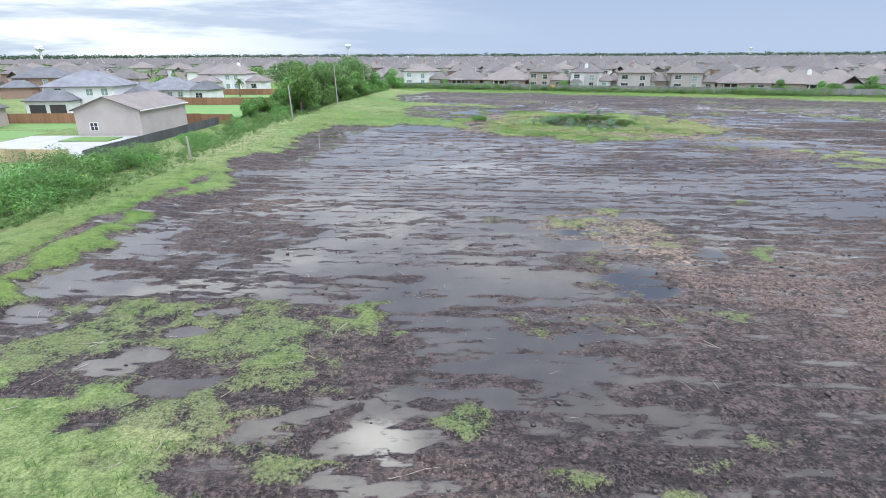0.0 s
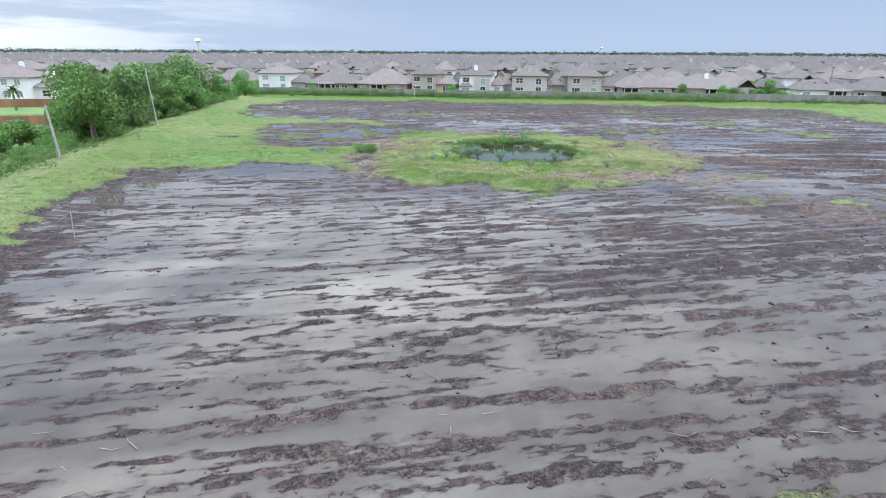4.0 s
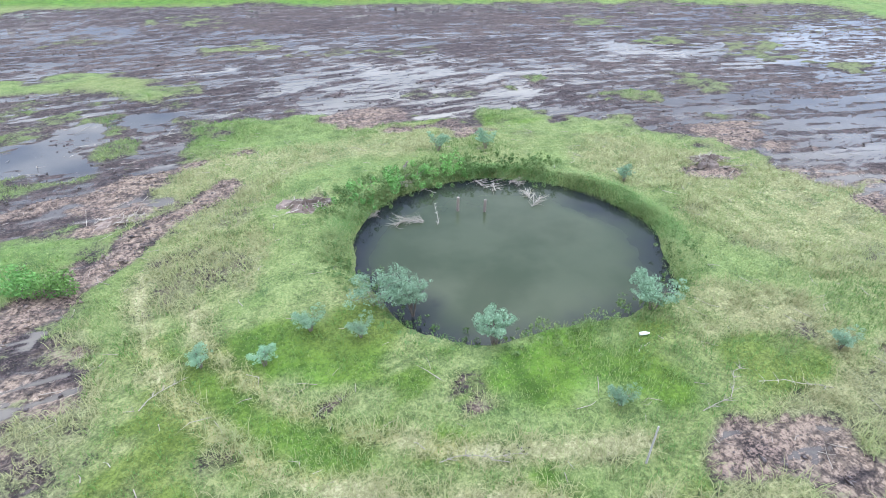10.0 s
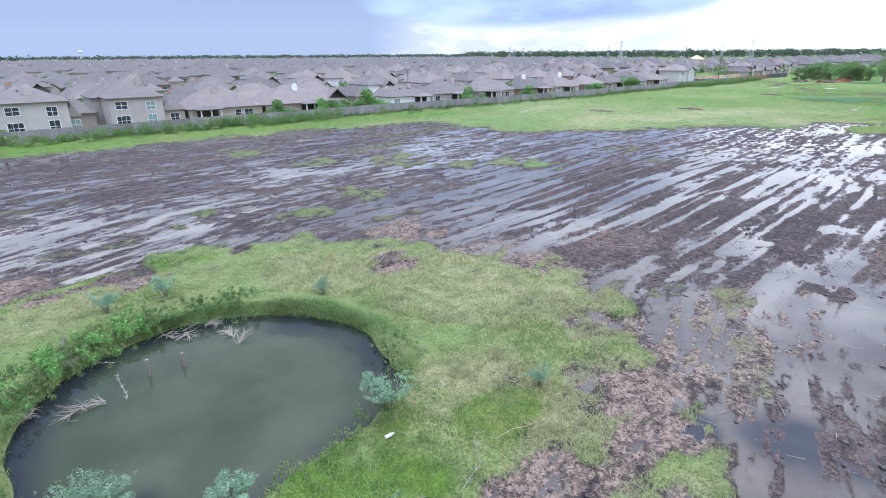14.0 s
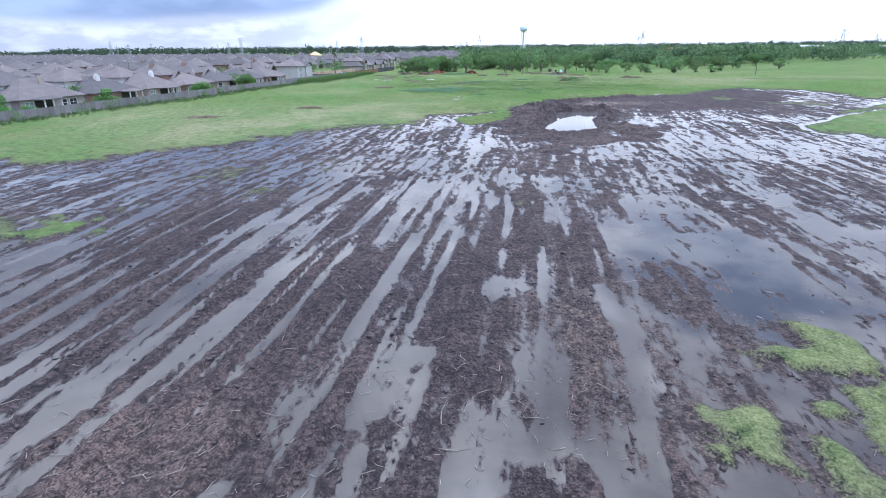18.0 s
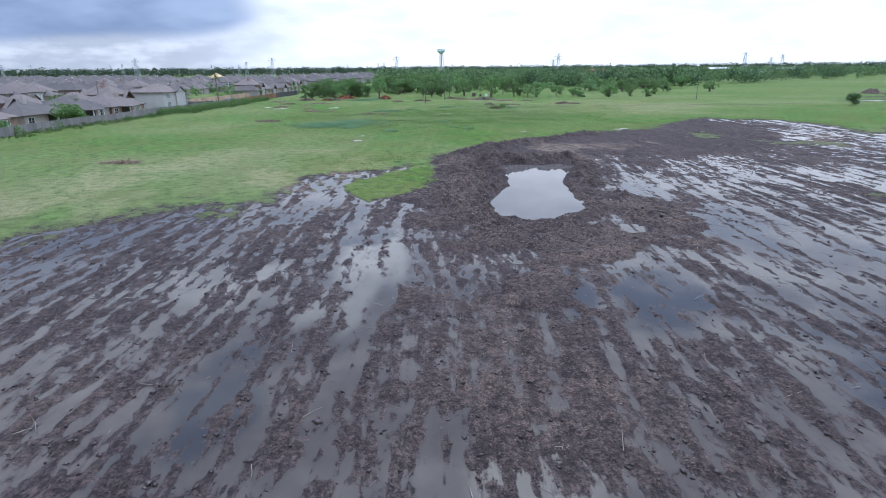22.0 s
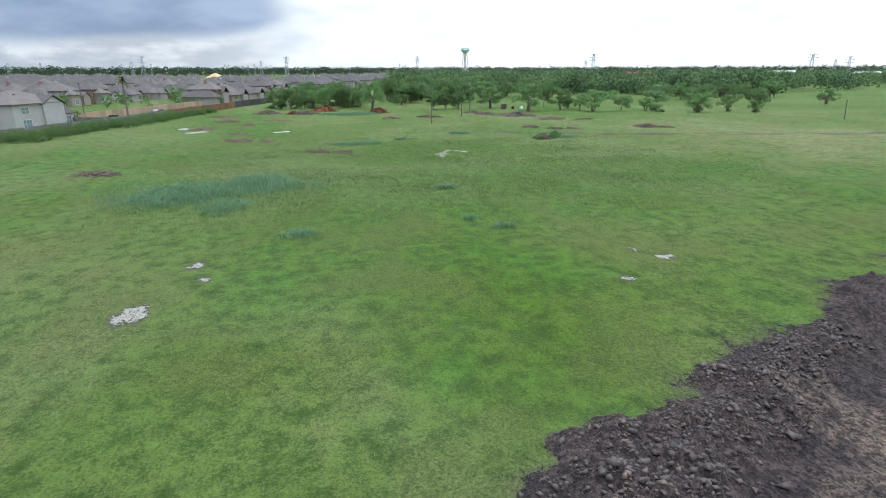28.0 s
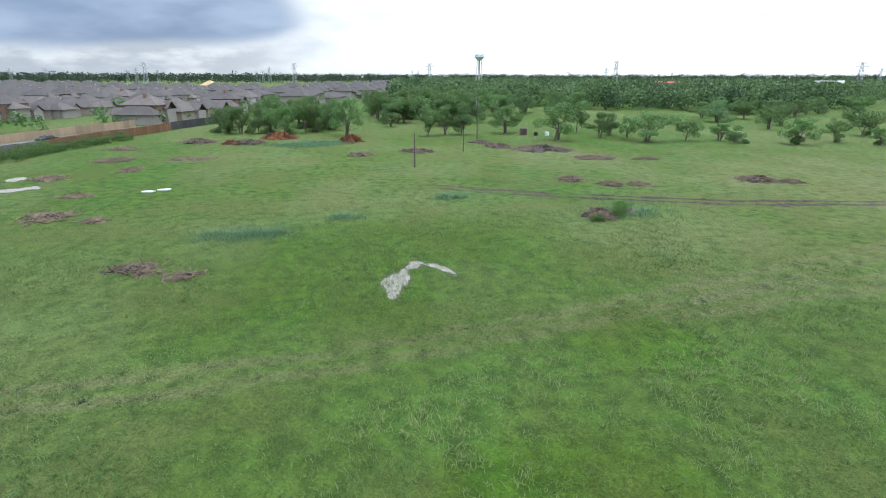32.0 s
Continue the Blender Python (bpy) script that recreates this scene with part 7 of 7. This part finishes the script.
        q = p + Vector((math.cos(a), math.sin(a), r.uniform(0.05, 0.7))) * long * r.uniform(0.15, 0.32)
        w0 = q + Vector((math.cos(a * 1.2), math.sin(a * 1.2), r.uniform(-0.3, 0.5))) * long * r.uniform(0.12, 0.3)
        m.tube(p, q, 0.012, 0.008, 4), m.tube(q, w0, 0.008, 0.003, 4)
    tagged(part("twig", m, DEADWOOD, t), kind="stuff")
    return t


for i, (bx, by, tn, ln) in enumerate(((22.4, 113.1, 200, 1.5), (23.0, 112.6, 150, 1.3), (21.4, 114.6, 230, 1.1), (29.0, 111.6, 30, 1.5), (29.4, 112.4, 80, 1.2), (28.5, 114.9, 250, 1.5), (29.6, 114.6, 290, 1.3), (27.8, 115.6, 270, 1.3))):
    twig_fan("bleached dead branches standing in the pond water", (bx, by, -0.1), tn, ln, 470 + i)
stump = part("stump", Mesh().tube((0, 0, -0.2), (0.1, 0.05, 0.35), 0.11, 0.08, 8).tube((0.1, 0.05, 0.3), (0.24, -0.02, 0.62), 0.06, 0.04, 7), DEADWOOD)
stump.location = (24.2, 117.6, height(24.2, 117.6))
tagged(stump, "pale broken stump on the pond bank", "stump")
twig_fan("grey root tangle on the pond bank", (23.9, 116.4, height(23.9, 116.4) - 0.02), 210, 1.3, 490, 34, 120)
for i, (bx, by, tn, ln) in enumerate(((21.5, 116.6, 10, 3.4), (10.2, 105.2, 15, 1.6), (17.5, 99.5, -12, 2.4), (25.5, 97.6, 20, 2.6), (30, 96.4, 150, 2.4), (16.0, 97.0, 170, 3.0), (41.3, 110.2, -40, 1.8), (46.5, 104.5, 130, 2.4), (20.3, 41.2, 30, 1.0), (9, 99, 60, 2.2))):
    branch("pale fallen branch lying in the grass", (bx, by, height(bx, by)), tn, ln, 430 + i, rise=0.08)
for px, py, ht in ((25.2, 112.9, 0.75), (26.4, 112.2, 0.65)):
    ob = part("post", Mesh().tube((0, 0, -0.8), (0.03, 0.02, ht), 0.09, 0.075, 8), POLE)
    ob.location = (px, py, -0.1)
    tagged(ob, "dark rotten wooden post standing in the pond", "post")
for px, py, ht, lab in ((-16, 84, 1.9, "leaning grey stake at the edge of the mud"), (22.6, 97, 1.4, "thin dark stake in the pond-side grass")):
    ob = part("stake", Mesh().tube((0, 0, -0.2), (0.12, 0.05, ht), 0.03, 0.025, 6), POLE_GREY)
    ob.location = (px, py, height(px, py))
    tagged(ob, lab, "stake")
ob = part("bottle", Mesh().lathe([(0.06, 0), (0.065, 0.02), (0.065, 0.26), (0.03, 0.33), (0.03, 0.37)], 10), TRIM)
ob.matrix_world = pose(26.3, 101.1, height(26.3, 101.1) + 0.07, 90, 0, 70)
tagged(ob, "white plastic bottle lying in the grass", "bottle")


p = along(59.8, -0.12)
ob = part("board", Mesh().box(-0.75, 0.75, -0.02, 0.02, 0.02, 1.85), YELLOW)
ob.matrix_world = pose(p.x, p.y, height(p.x, p.y), 3, 0, fence_turn(50))
tagged(ob, "yellow plywood board leaning on the grey fence", "board")
p = along(52.8, -2.4)
ob = part("post", Mesh().tube((0, 0, -0.2), (0.02, 0, 1.7), 0.06, 0.06, 8), TRIM)
ob.location = (p.x, p.y, height(p.x, p.y))
tagged(ob, "thin white marker post in the weeds", "post")


def heap(label, at, rx, ry, tall, mat, seed, twigs=60, twig_mat=DEADWOOD, name="debris_pile", group="debris piles", turn=0.0, thick=0.022, cover=1.0):
    """Tangled sticks and broken limbs over a low uneven mound, thinning out towards a ragged edge."""
    r = np.random.default_rng(seed)
    h = thing(name, label, "pile", pose(at[0], at[1], height(*at), 0, 0, turn), group)
    n, rings = 30, 8
    m = Mesh()
    m.v.append((0, 0, tall))
    w0 = [cover * (0.85 + 0.30 * math.sin(3 * a + seed) + 0.2 * math.sin(5 * a + 2 * seed) + 0.12 * r.normal()) for a in np.arange(n) * 2 * math.pi / n]
    for j in range(1, rings + 1):
        k = j / rings
        for i in range(n):
            a = 2 * math.pi * i / n
            m.v.append((rx * k * w0[i] * math.cos(a), ry * k * w0[i] * math.sin(a), tall * (1 - k ** 2.4) * (1 + 0.3 * r.normal()) - (0.1 if j == rings else 0)))
    m.f += [(0, 1 + i, 1 + (i + 1) % n) for i in range(n)]
    for j in range(rings - 1):
        a0, b0 = 1 + j * n, 1 + (j + 1) * n
        m.f += [(a0 + i, b0 + i, b0 + (i + 1) % n, a0 + (i + 1) % n) for i in range(n)]
    part("mound", m, mat, h)
    t = Mesh()
    knots = [(r.uniform(-0.8, 0.8), r.uniform(-0.8, 0.8)) for i in range(9)]
    for i in range(twigs):
        kx, ky = knots[r.integers(9)]
        u, v = kx * 0.8 + 0.27 * r.normal(), ky * 0.8 + 0.27 * r.normal()
        k = min(1.0, math.hypot(u, v))
        p = Vector((rx * u, ry * v, max(0.03, tall * (1 - k ** 2.4) * r.uniform(0.6, 1.2))))
        d = Vector((r.normal(), r.normal(), r.normal() * 0.35)).normalized() * r.uniform(0.2, 0.9)
        t.tube(p - d * 0.4, p + d, thick * r.uniform(0.6, 1.6), thick * 0.4, 4)
    tagged(part("stick", t, twig_mat, h), kind="stuff")
    return h


brush = ((318.0, 72.9, 3.8, 4.6, 0.7), (313.8, 62.1, 4.7, 3.4, 0.7), (291.6, 39.9, 2.1, 3.0, 0.35), (296.0, 28.5, 3.6, 3.8, 0.35), (300.2, 11.3, 2.9, 5.0, 0.4), (293.9, 4.2, 6.4, 6.0, 0.65), (280.9, -0.6, 4.2, 3.4, 0.3), (278.4, -9.0, 2.5, 2.0, 0.12), (307.1, 13.1, 2.5, 3.0, 0.35), (261.6, 12.3, 2.0, 2.2, 0.35), (257.5, 8.5, 1.9, 1.5, 0.25), (256.8, 4.8, 1.4, 1.2, 0.2), (256.9, -13.5, 2.8, 2.8, 0.45), (254.9, -16.8, 1.6, 1.4, 0.15), (241.7, 18.1, 1.8, 1.9, 0.6), (242.8, 14.3, 1.0, 1.0, 0.35))
litter = ((292.1, 81.0, 3.3, 3.4, 0.2), (282.2, 74.9, 1.7, 2.4, 0.18), (291.9, 69.4, 4.3, 2.6, 0.12), (308.3, 85.0, 3.3, 3.0, 0.25), (275.7, 83.6, 2.3, 2.8, 0.22), (262.1, 75.1, 2.0, 1.4, 0.1), (252.2, 73.7, 2.6, 2.6, 0.25), (249.9, 68.4, 1.4, 1.4, 0.15), (233.0, 59.4, 2.2, 1.5, 0.22), (230.8, 55.3, 1.2, 0.8, 0.22), (219.5, 85.4, 3.2, 1.8, 0.2), (160, 104, 3.2, 1.3, 0.2), (146, 122, 3.2, 1.6, 0.2))
for i, (px, py, rx, ry, tl) in enumerate((*brush, *litter)):
    heap("ragged brown pile of dead brush in the pasture" if i < len(brush) else "flattened brown litter of sticks and bark in the grass", (px, py), rx, ry, tl, BRUSH, 500 + i, 150 + int(26 * rx * ry), TWIG, turn=-100, thick=0.045, cover=0.8 if i < len(brush) else 0.6)
for i, (px, py, rx, ry, tl) in enumerate(((322.5, 56.5, 3.8, 2.6, 1.2), (313.8, 40.6, 2.8, 2.4, 1.25), (314, 65.5, 1.8, 1.4, 0.6))):
    heap("rust-red pile of dead cedar brush", (px, py), rx, ry, tl, RUST, 540 + i, 420, RUST, turn=-100, thick=0.05)
for i, (px, py, rx, ry, tl) in enumerate(((18, 116, 1.4, 1.0, 0.35), (41.5, 111.2, 1.3, 0.9, 0.3), (9.5, 119, 1.2, 0.6, 0.15))):
    heap("small heap of torn roots and brown soil by the pond", (px, py), rx, ry, tl, CLOD_BROWN, 560 + i, 40, DEADWOOD, "soil_heap", "soil heaps")


def slab(label, at, rx, ry, mat, seed, lift=0.1):
    """A broken flat piece lying on the ground, with a turned-down rim."""
    r = np.random.default_rng(seed)
    m = Mesh()
    n, rings = 40, 4
    for j in range(rings):
        for i in range(n):
            a = 2 * math.pi * i / n
            k = (0.02 + 0.98 * min(j, 2) / 2) * (1 + 0.18 * math.sin(2 * a + seed) + 0.12 * math.sin(5 * a + seed * 2)) + 0.05 * r.normal() * (j == 1)
            px, py = at[0] + rx * k * math.cos(a), at[1] + ry * k * math.sin(a)
            m.v.append((px, py, height(px, py) + (lift if j < 3 else -0.1)))
    for j in range(rings - 1):
        m.f += [(j * n + i, (j + 1) * n + i, (j + 1) * n + (i + 1) % n, j * n + (i + 1) % n) for i in range(n)]
    m.f.append(tuple(range(n)))
    return tagged(part("slab", m, mat), label, "slab")


for px, py, rx, ry, k in ((263.4, 67.2, 0.42, 0.9, 20), (264.4, 65.6, 0.45, 0.85, 21)):
    slab("broken white concrete slab lying in the grass", (px, py), rx, ry, TRIM, k)


# ---------------------------------------------------------------- poles, towers and far landmarks
def pole(label, at, tall, mat, lean=(0, 0), arm=False, box=False):
    t = thing("utility_pole", label, "pole", pose(at[0], at[1], height(*at), lean[0], lean[1], 0))
    part("shaft", Mesh().tube((0, 0, -0.4), (0, 0, tall), 0.15, 0.10, 10), mat, t)
    if arm:
        part("cross_arm", Mesh().box(-0.9, 0.9, -0.05, 0.05, tall - 0.5, tall - 0.38), mat, t)
        for x in (-0.8, -0.3, 0.3, 0.8):
            part("insulator", Mesh().lathe([(0.04, tall - 0.38), (0.06, tall - 0.3), (0.03, tall - 0.22)], 8, (x, 0)), STEEL, t)
    if box:
        part("transformer", Mesh().lathe([(0.2, tall - 2.0), (0.24, tall - 1.9), (0.24, tall - 1.2), (0.2, tall - 1.1)], 12, (0.3, 0)), STEEL, t, "grey transformer can")
    return t


pole("weathered grey utility pole on the grassy verge", (-28.5, 74), 2.6, POLE_GREY, (2, -2))
pole("weathered utility pole on the grassy verge", (-26.3, 110), 5.8, POLE_GREY, (1, -2))
pole("tall weathered utility pole on the verge", (-24.5, 143), 8.8, POLE_GREY, (1, -2))
pole("weathered utility pole near the fence corner", (-22.5, 175), 8.8, POLE_GREY, (0, -1))
pole("weathered utility pole at the fence corner", (-19.5, 199), 8.8, POLE_GREY, (0, -1))
pole("thin dark wooden pole in the pasture", (277, 32), 5.3, POLE)
pole("short dark wooden pole in the pasture", (294, 20), 3.4, POLE)
pole("dark pole with transformer at the grove edge", (314, 12), 9.6, POLE, box=True, arm=True)
pole("leaning dark pole at the edge of the pasture", (262, -74), 4.8, POLE, (0, 4))
for s0, off, tl in ((168, 14, 9), (232, 20, 9.5), (300, 22, 9.5), (354, 26, 9.5), (62, 40, 9)):
    p = along(s0, off)
    pole("brown utility pole among the houses", (p.x, p.y), tl, POLE, (0, 2), arm=True)


def tank_tower(label, at, tall, wide, mat, legs):
    t = thing("water_tower", label, "water tower", pose(at[0], at[1], 0))
    h = wide * 0.8
    part("tank", Mesh().lathe([(0.6, tall - h), (wide * 0.34, tall - h * 0.78), (wide * 0.5, tall - h * 0.55), (wide * 0.5, tall - h * 0.15), (wide * 0.34, tall - 0.4), (0.3, tall)], 24), mat, t)
    part("catwalk", Mesh().lathe([(wide * 0.5, tall - h * 0.56), (wide * 0.56, tall - h * 0.56), (wide * 0.56, tall - h * 0.5), (wide * 0.5, tall - h * 0.5)], 24), STEEL, t)
    part("riser", Mesh().tube((0, 0, 0), (0, 0, tall - h * 0.9), 0.6, 0.6, 10) if legs else Mesh().lathe([(wide * 0.2, 0), (wide * 0.12, tall * 0.3), (wide * 0.12, tall - h * 0.9), (wide * 0.3, tall - h * 0.7)], 16), mat if not legs else STEEL, t)
    for i in range(6 if legs else 0):
        a = 2 * math.pi * i / 6
        part("leg", Mesh().tube((wide * 0.42 * math.cos(a), wide * 0.42 * math.sin(a), 0), (wide * 0.26 * math.cos(a), wide * 0.26 * math.sin(a), tall - h * 0.8), 0.3, 0.28, 6), TRIM, t)


tank_tower("pale blue water tower on steel legs above the woods", (884, -141), 42, 11, TEAL, True)
tank_tower("wide white concrete water tower on the skyline", (-518, 748), 25, 10, TRIM, False)
tank_tower("small teal water tower on the skyline", (-198, 1196), 34, 11, TEAL, True)
tank_tower("slim white water tower on the skyline", (700, 1330), 26, 7, TRIM, True)


def pylon():
    t = thing("transmission_tower", "grey steel lattice transmission tower on the skyline", "pylon", group="transmission towers")
    m = Mesh()
    tall, foot = 34.0, 3.4
    for sx in (-1, 1):
        for sy in (-1, 1):
            m.tube((sx * foot, sy * foot, 0), (sx * 0.7, sy * 0.7, tall), 0.28, 0.2, 4)
    for i in range(8):
        z0, z1 = tall * i / 8, tall * (i + 1) / 8
        w0, w1 = foot + (0.7 - foot) * i / 8, foot + (0.7 - foot) * (i + 1) / 8
        for a, b in (((-1, -1), (1, -1)), ((1, -1), (1, 1)), ((1, 1), (-1, 1)), ((-1, 1), (-1, -1))):
            m.tube((a[0] * w0, a[1] * w0, z0), (b[0] * w1, b[1] * w1, z1), 0.13, 0.13, 4)
    part("mast", m, STEEL, t)
    for z, wd0 in ((tall * 0.74, 5.5), (tall * 0.86, 7.0), (tall * 0.97, 5.0)):
        part("cross_arm", Mesh().tube((-wd0, 0, z), (wd0, 0, z), 0.22, 0.22, 4).tube((-wd0, 0, z), (0, 0, z + 1.6), 0.14, 0.14, 4).tube((wd0, 0, z), (0, 0, z + 1.6), 0.14, 0.14, 4), STEEL, t)
    return t


tower = pylon()
eye = Vector((184, 44, 0))
for i, (a, d, k) in enumerate(((-62.5, 1150, 0.9), (-73.8, 1000, 1.0), (-84.4, 1180, 0.9), (-86.7, 1020, 1.05), (-99.9, 900, 1.0), (-118, 860, 1.05), (-117.2, 1150, 0.9), (-137.2, 700, 0.85), (-138.6, 900, 0.75), (-139.6, 880, 0.85), (-98.8, 1250, 0.8), (-98.2, 1300, 0.8), (-66.5, 1300, 0.8), (-63.4, 1250, 0.7), (-64.2, 1200, 0.75), (-72.4, 1250, 0.75), (-73.1, 1150, 0.8), (-74.8, 1300, 0.75), (-83.2, 1300, 0.7), (-83.8, 1250, 0.75), (-85.4, 1300, 0.7))):
    q = eye + az(a) * d
    ob = tower if i == 0 else copy_thing(tower, pose(q.x, q.y, 0, 0, 0, a + 20))
    ob.matrix_world = pose(q.x, q.y, 0, 0, 0, a + 20) @ Matrix.Diagonal((k, k, k, 1))


def far_hall(label, a, d, long, tall, wall, roof):
    q = eye + az(a) * d
    h = thing("hall", label, "building", pose(q.x, q.y, 0, 0, 0, a))
    part("wall", Mesh().box(-long / 2, long / 2, 0, 14, 0, tall), wall, h)
    part("roof", gable(Mesh(), -7, 7, -long / 2, long / 2, 0, 1.8), roof, h).matrix_basis = pose(0, 7, tall, 0, 0, 90)


far_hall("low far building with a red roof behind trees", -122.8, 560, 26, 9, SIDING_WHITE, FAR_RED)
far_hall("long low white far building behind trees", -126.4, 600, 44, 7, SIDING_WHITE, TRIM)
far_hall("white far hall beside the power lines", -135.2, 640, 22, 10, SIDING_WHITE, TRIM)
far_hall("pale blue far warehouse beside the power lines", -138.6, 700, 40, 6, TEAL, TEAL)
far_hall("white far shed at the edge of the woods", -141.0, 720, 30, 9, SIDING_WHITE, TRIM)
for a, d, ln in ((12, 1350, 50), (3, 1400, 70), (-4, 1420, 50)):
    far_hall("long pale far store building on the skyline", a, d, ln, 8, SIDING_TAN, CONCRETE)


def palm(label, at, tall, seed):
    r = random.Random(seed)
    t = thing("palm", label, "palm tree", pose(at[0], at[1], 0.2))
    part("trunk", Mesh().tube((0, 0, -0.3), (0.15, 0.1, tall), 0.24, 0.18, 10), BARK, t)
    for i in range(26):
        a, up0 = r.uniform(0, 2 * math.pi), r.uniform(-0.9, 1.1)
        m = Mesh()
        d = Vector((math.cos(a), math.sin(a), 0))
        side = Vector((-d.y, d.x, 0))
        p = Vector((0.15, 0.1, tall))
        for k in range(4):
            q = p + d * 0.5 + Vector((0, 0, (up0 - 0.45 * k) * 0.4))
            w0, w1 = 0.28 - 0.05 * k, 0.22 - 0.05 * k
            m.quad(p - side * w0, p + side * w0, q + side * w1, q - side * w1)
            p = q
        part("frond", m, PALM, t)


palm("tall fan palm behind the back fence", (302, 106), 10.3, 3)
palm("palm in a back yard beside a white house", (-60, 178), 4.6, 4)
yard = [make_tree("dense green yard tree behind the fence", 5.2, 2.6, LEAF_BUSH, 700 + i, 2, 4000, 0.16, 0.15, 1.3, group="yard trees") for i in range(2)]
ys = []
for s0, off in ((137, 4), (140, 5), (142, 3.5), (146, 3), (149, 3.5), (152, 3), (180, 3), (186, 4), (126, 3), (129, 4), (80, 3), (63, 4), (205, 3), (240, 4), (20, 4), (262, 3)):
    p = along(s0, off)
    ys.append((p.x, p.y))
plant_out(yard, ys, br, 0.45, 1.0, 0.1)


# ---------------------------------------------------------------- the road end beyond the fence
for x0, x1, nm, mt in ((330, 352, "pavement", CONCRETE), (352, 400, "road", ASPHALT)):
    q = [along(a, b) for a, b in ((x0, 1.5), (x1, 1.5), (x1, 15.5), (x0, 15.5))]
    m = Mesh()
    m.v += [(p.x, p.y, z) for z in (0.0, 0.36) for p in q]
    m.f += [(3, 2, 1, 0), (4, 5, 6, 7), (0, 1, 5, 4), (1, 2, 6, 5), (2, 3, 7, 6), (3, 0, 4, 7)]
    tagged(part(nm, m, mt), "pale concrete turning place at the road end" if nm == "pavement" else "short grey asphalt road end", nm, kind="structure")


def car(label, at, turn):
    c = thing("car", label, "car", pose(at[0], at[1], 0.36, 0, 0, turn))
    b = Mesh()
    prof = ((-2.2, 0.35), (-2.2, 0.85), (-1.3, 0.95), (-0.8, 1.45), (0.7, 1.45), (1.3, 0.98), (2.15, 0.85), (2.2, 0.35))
    k = len(prof)
    for y in (-0.85, 0.85):
        b.v += [(x, y * (0.88 if z > 1 else 1), z) for x, z in prof]
    b.f += [tuple(reversed(range(k))), tuple(range(k, 2 * k))] + [(i, (i + 1) % k, k + (i + 1) % k, k + i) for i in range(k)]
    part("body", b, CAR_PAINT, c)
    part("windscreen", Mesh().quad((0.74, -0.7, 1.43), (0.74, 0.7, 1.43), (1.29, 0.76, 1.02), (1.29, -0.76, 1.02)), GLASS, c)
    for x in (-1.4, 1.4):
        for y in (-0.82, 0.72):
            wm2 = Mesh().tube((x, y, 0.33), (x, y + 0.2, 0.33), 0.33, 0.33, 14)
            wheel = part("wheel", wm2, CAR_PAINT, c)
            part("rim", Mesh().tube((x, y - 0.01, 0.33), (x, y + 0.21, 0.33), 0.19, 0.19, 10), STEEL, wheel)


p = along(340, 7)
car("dark parked car at the road end", (p.x, p.y), 40)
p = along(362, 9)
car("dark parked car on the short road", (p.x, p.y), -20)
for i, (px, py, sx, lab, mt) in enumerate(((322, -2, 1.7, "rusty brown steel tank under the trees", CLOD_BROWN), (320, -4.5, 0.9, "small dark drum under the trees", DARK), (319, -7, 0.9, "pale plastic drum under the trees", TEAL))):
    ob = part("drum", Mesh().lathe([(0.5 * sx, 0), (0.55 * sx, 0.05), (0.55 * sx, 0.9 * sx), (0.45 * sx, 1.0 * sx), (0.2, 1.02 * sx)], 14), mt)
    ob.location = (px, py, height(px, py))
    tagged(ob, lab, "drum")


# ---------------------------------------------------------------- works at the far end of the haul track
ORANGE = material("orange_machine_paint", grainy, col=(0.50, 0.15, 0.05), dark=(0.38, 0.11, 0.04), rough=0.5)


def digger(at, turn):
    d = thing("excavator", "orange tracked excavator beside a heap of brush", "excavator", pose(at[0], at[1], height(*at), 0, 0, turn))
    for y in (-1.3, 0.8):
        prof = [(-1.9, 0.25), (-1.6, 0.0), (1.6, 0.0), (1.9, 0.25), (1.9, 0.6), (1.6, 0.85), (-1.6, 0.85), (-1.9, 0.6)]
        m = Mesh()
        m.v += [(x, y0, z) for y0 in (y, y + 0.5) for x, z in prof]
        m.f += [tuple(range(8)), tuple(reversed(range(8, 16)))] + [(i, 8 + i, 8 + (i + 1) % 8, (i + 1) % 8) for i in range(8)]
        part("track", m, DARK, d)
    part("body", Mesh().box(-2.1, 0.9, -1.25, 1.25, 0.9, 2.0).box(-2.2, -1.2, -1.2, 1.2, 2.0, 2.3), ORANGE, d)
    part("cab", Mesh().box(-0.3, 1.2, 0.15, 1.2, 2.0, 3.0), ORANGE, d)
    part("window", Mesh().box(-0.1, 1.22, 0.25, 1.22, 2.3, 2.85), GLASS, d)
    part("boom", Mesh().tube((0.7, -0.3, 1.6), (3.4, -0.3, 4.2), 0.32, 0.26, 4).tube((3.4, -0.3, 4.2), (5.2, -0.3, 3.4), 0.26, 0.2, 4), ORANGE, d)
    part("stick", Mesh().tube((5.2, -0.3, 3.4), (5.8, -0.3, 0.9), 0.2, 0.14, 4), ORANGE, d)
    part("bucket", Mesh().box(5.2, 6.2, -0.9, 0.3, 0.05, 0.9), DARK, d)


digger((256, -168), 150)
heap("long dark heap of cleared brush at the works", (250, -174), 9, 5, 2.0, BRUSH, 590, 300, TWIG)
heap("rust-coloured heap of soil at the works", (268, -172), 5, 3, 1.6, CLOD_BROWN, 591, 60, TWIG)
lone = make_tree("small round green tree standing alone in the pasture", 4.6, 2.3, LEAF_DARK, 760, 1, 2600, 0.17, 0.25, 1.4)
plant_out([lone], [(212, -91)], br, 1.0, 1.05, 0.1)
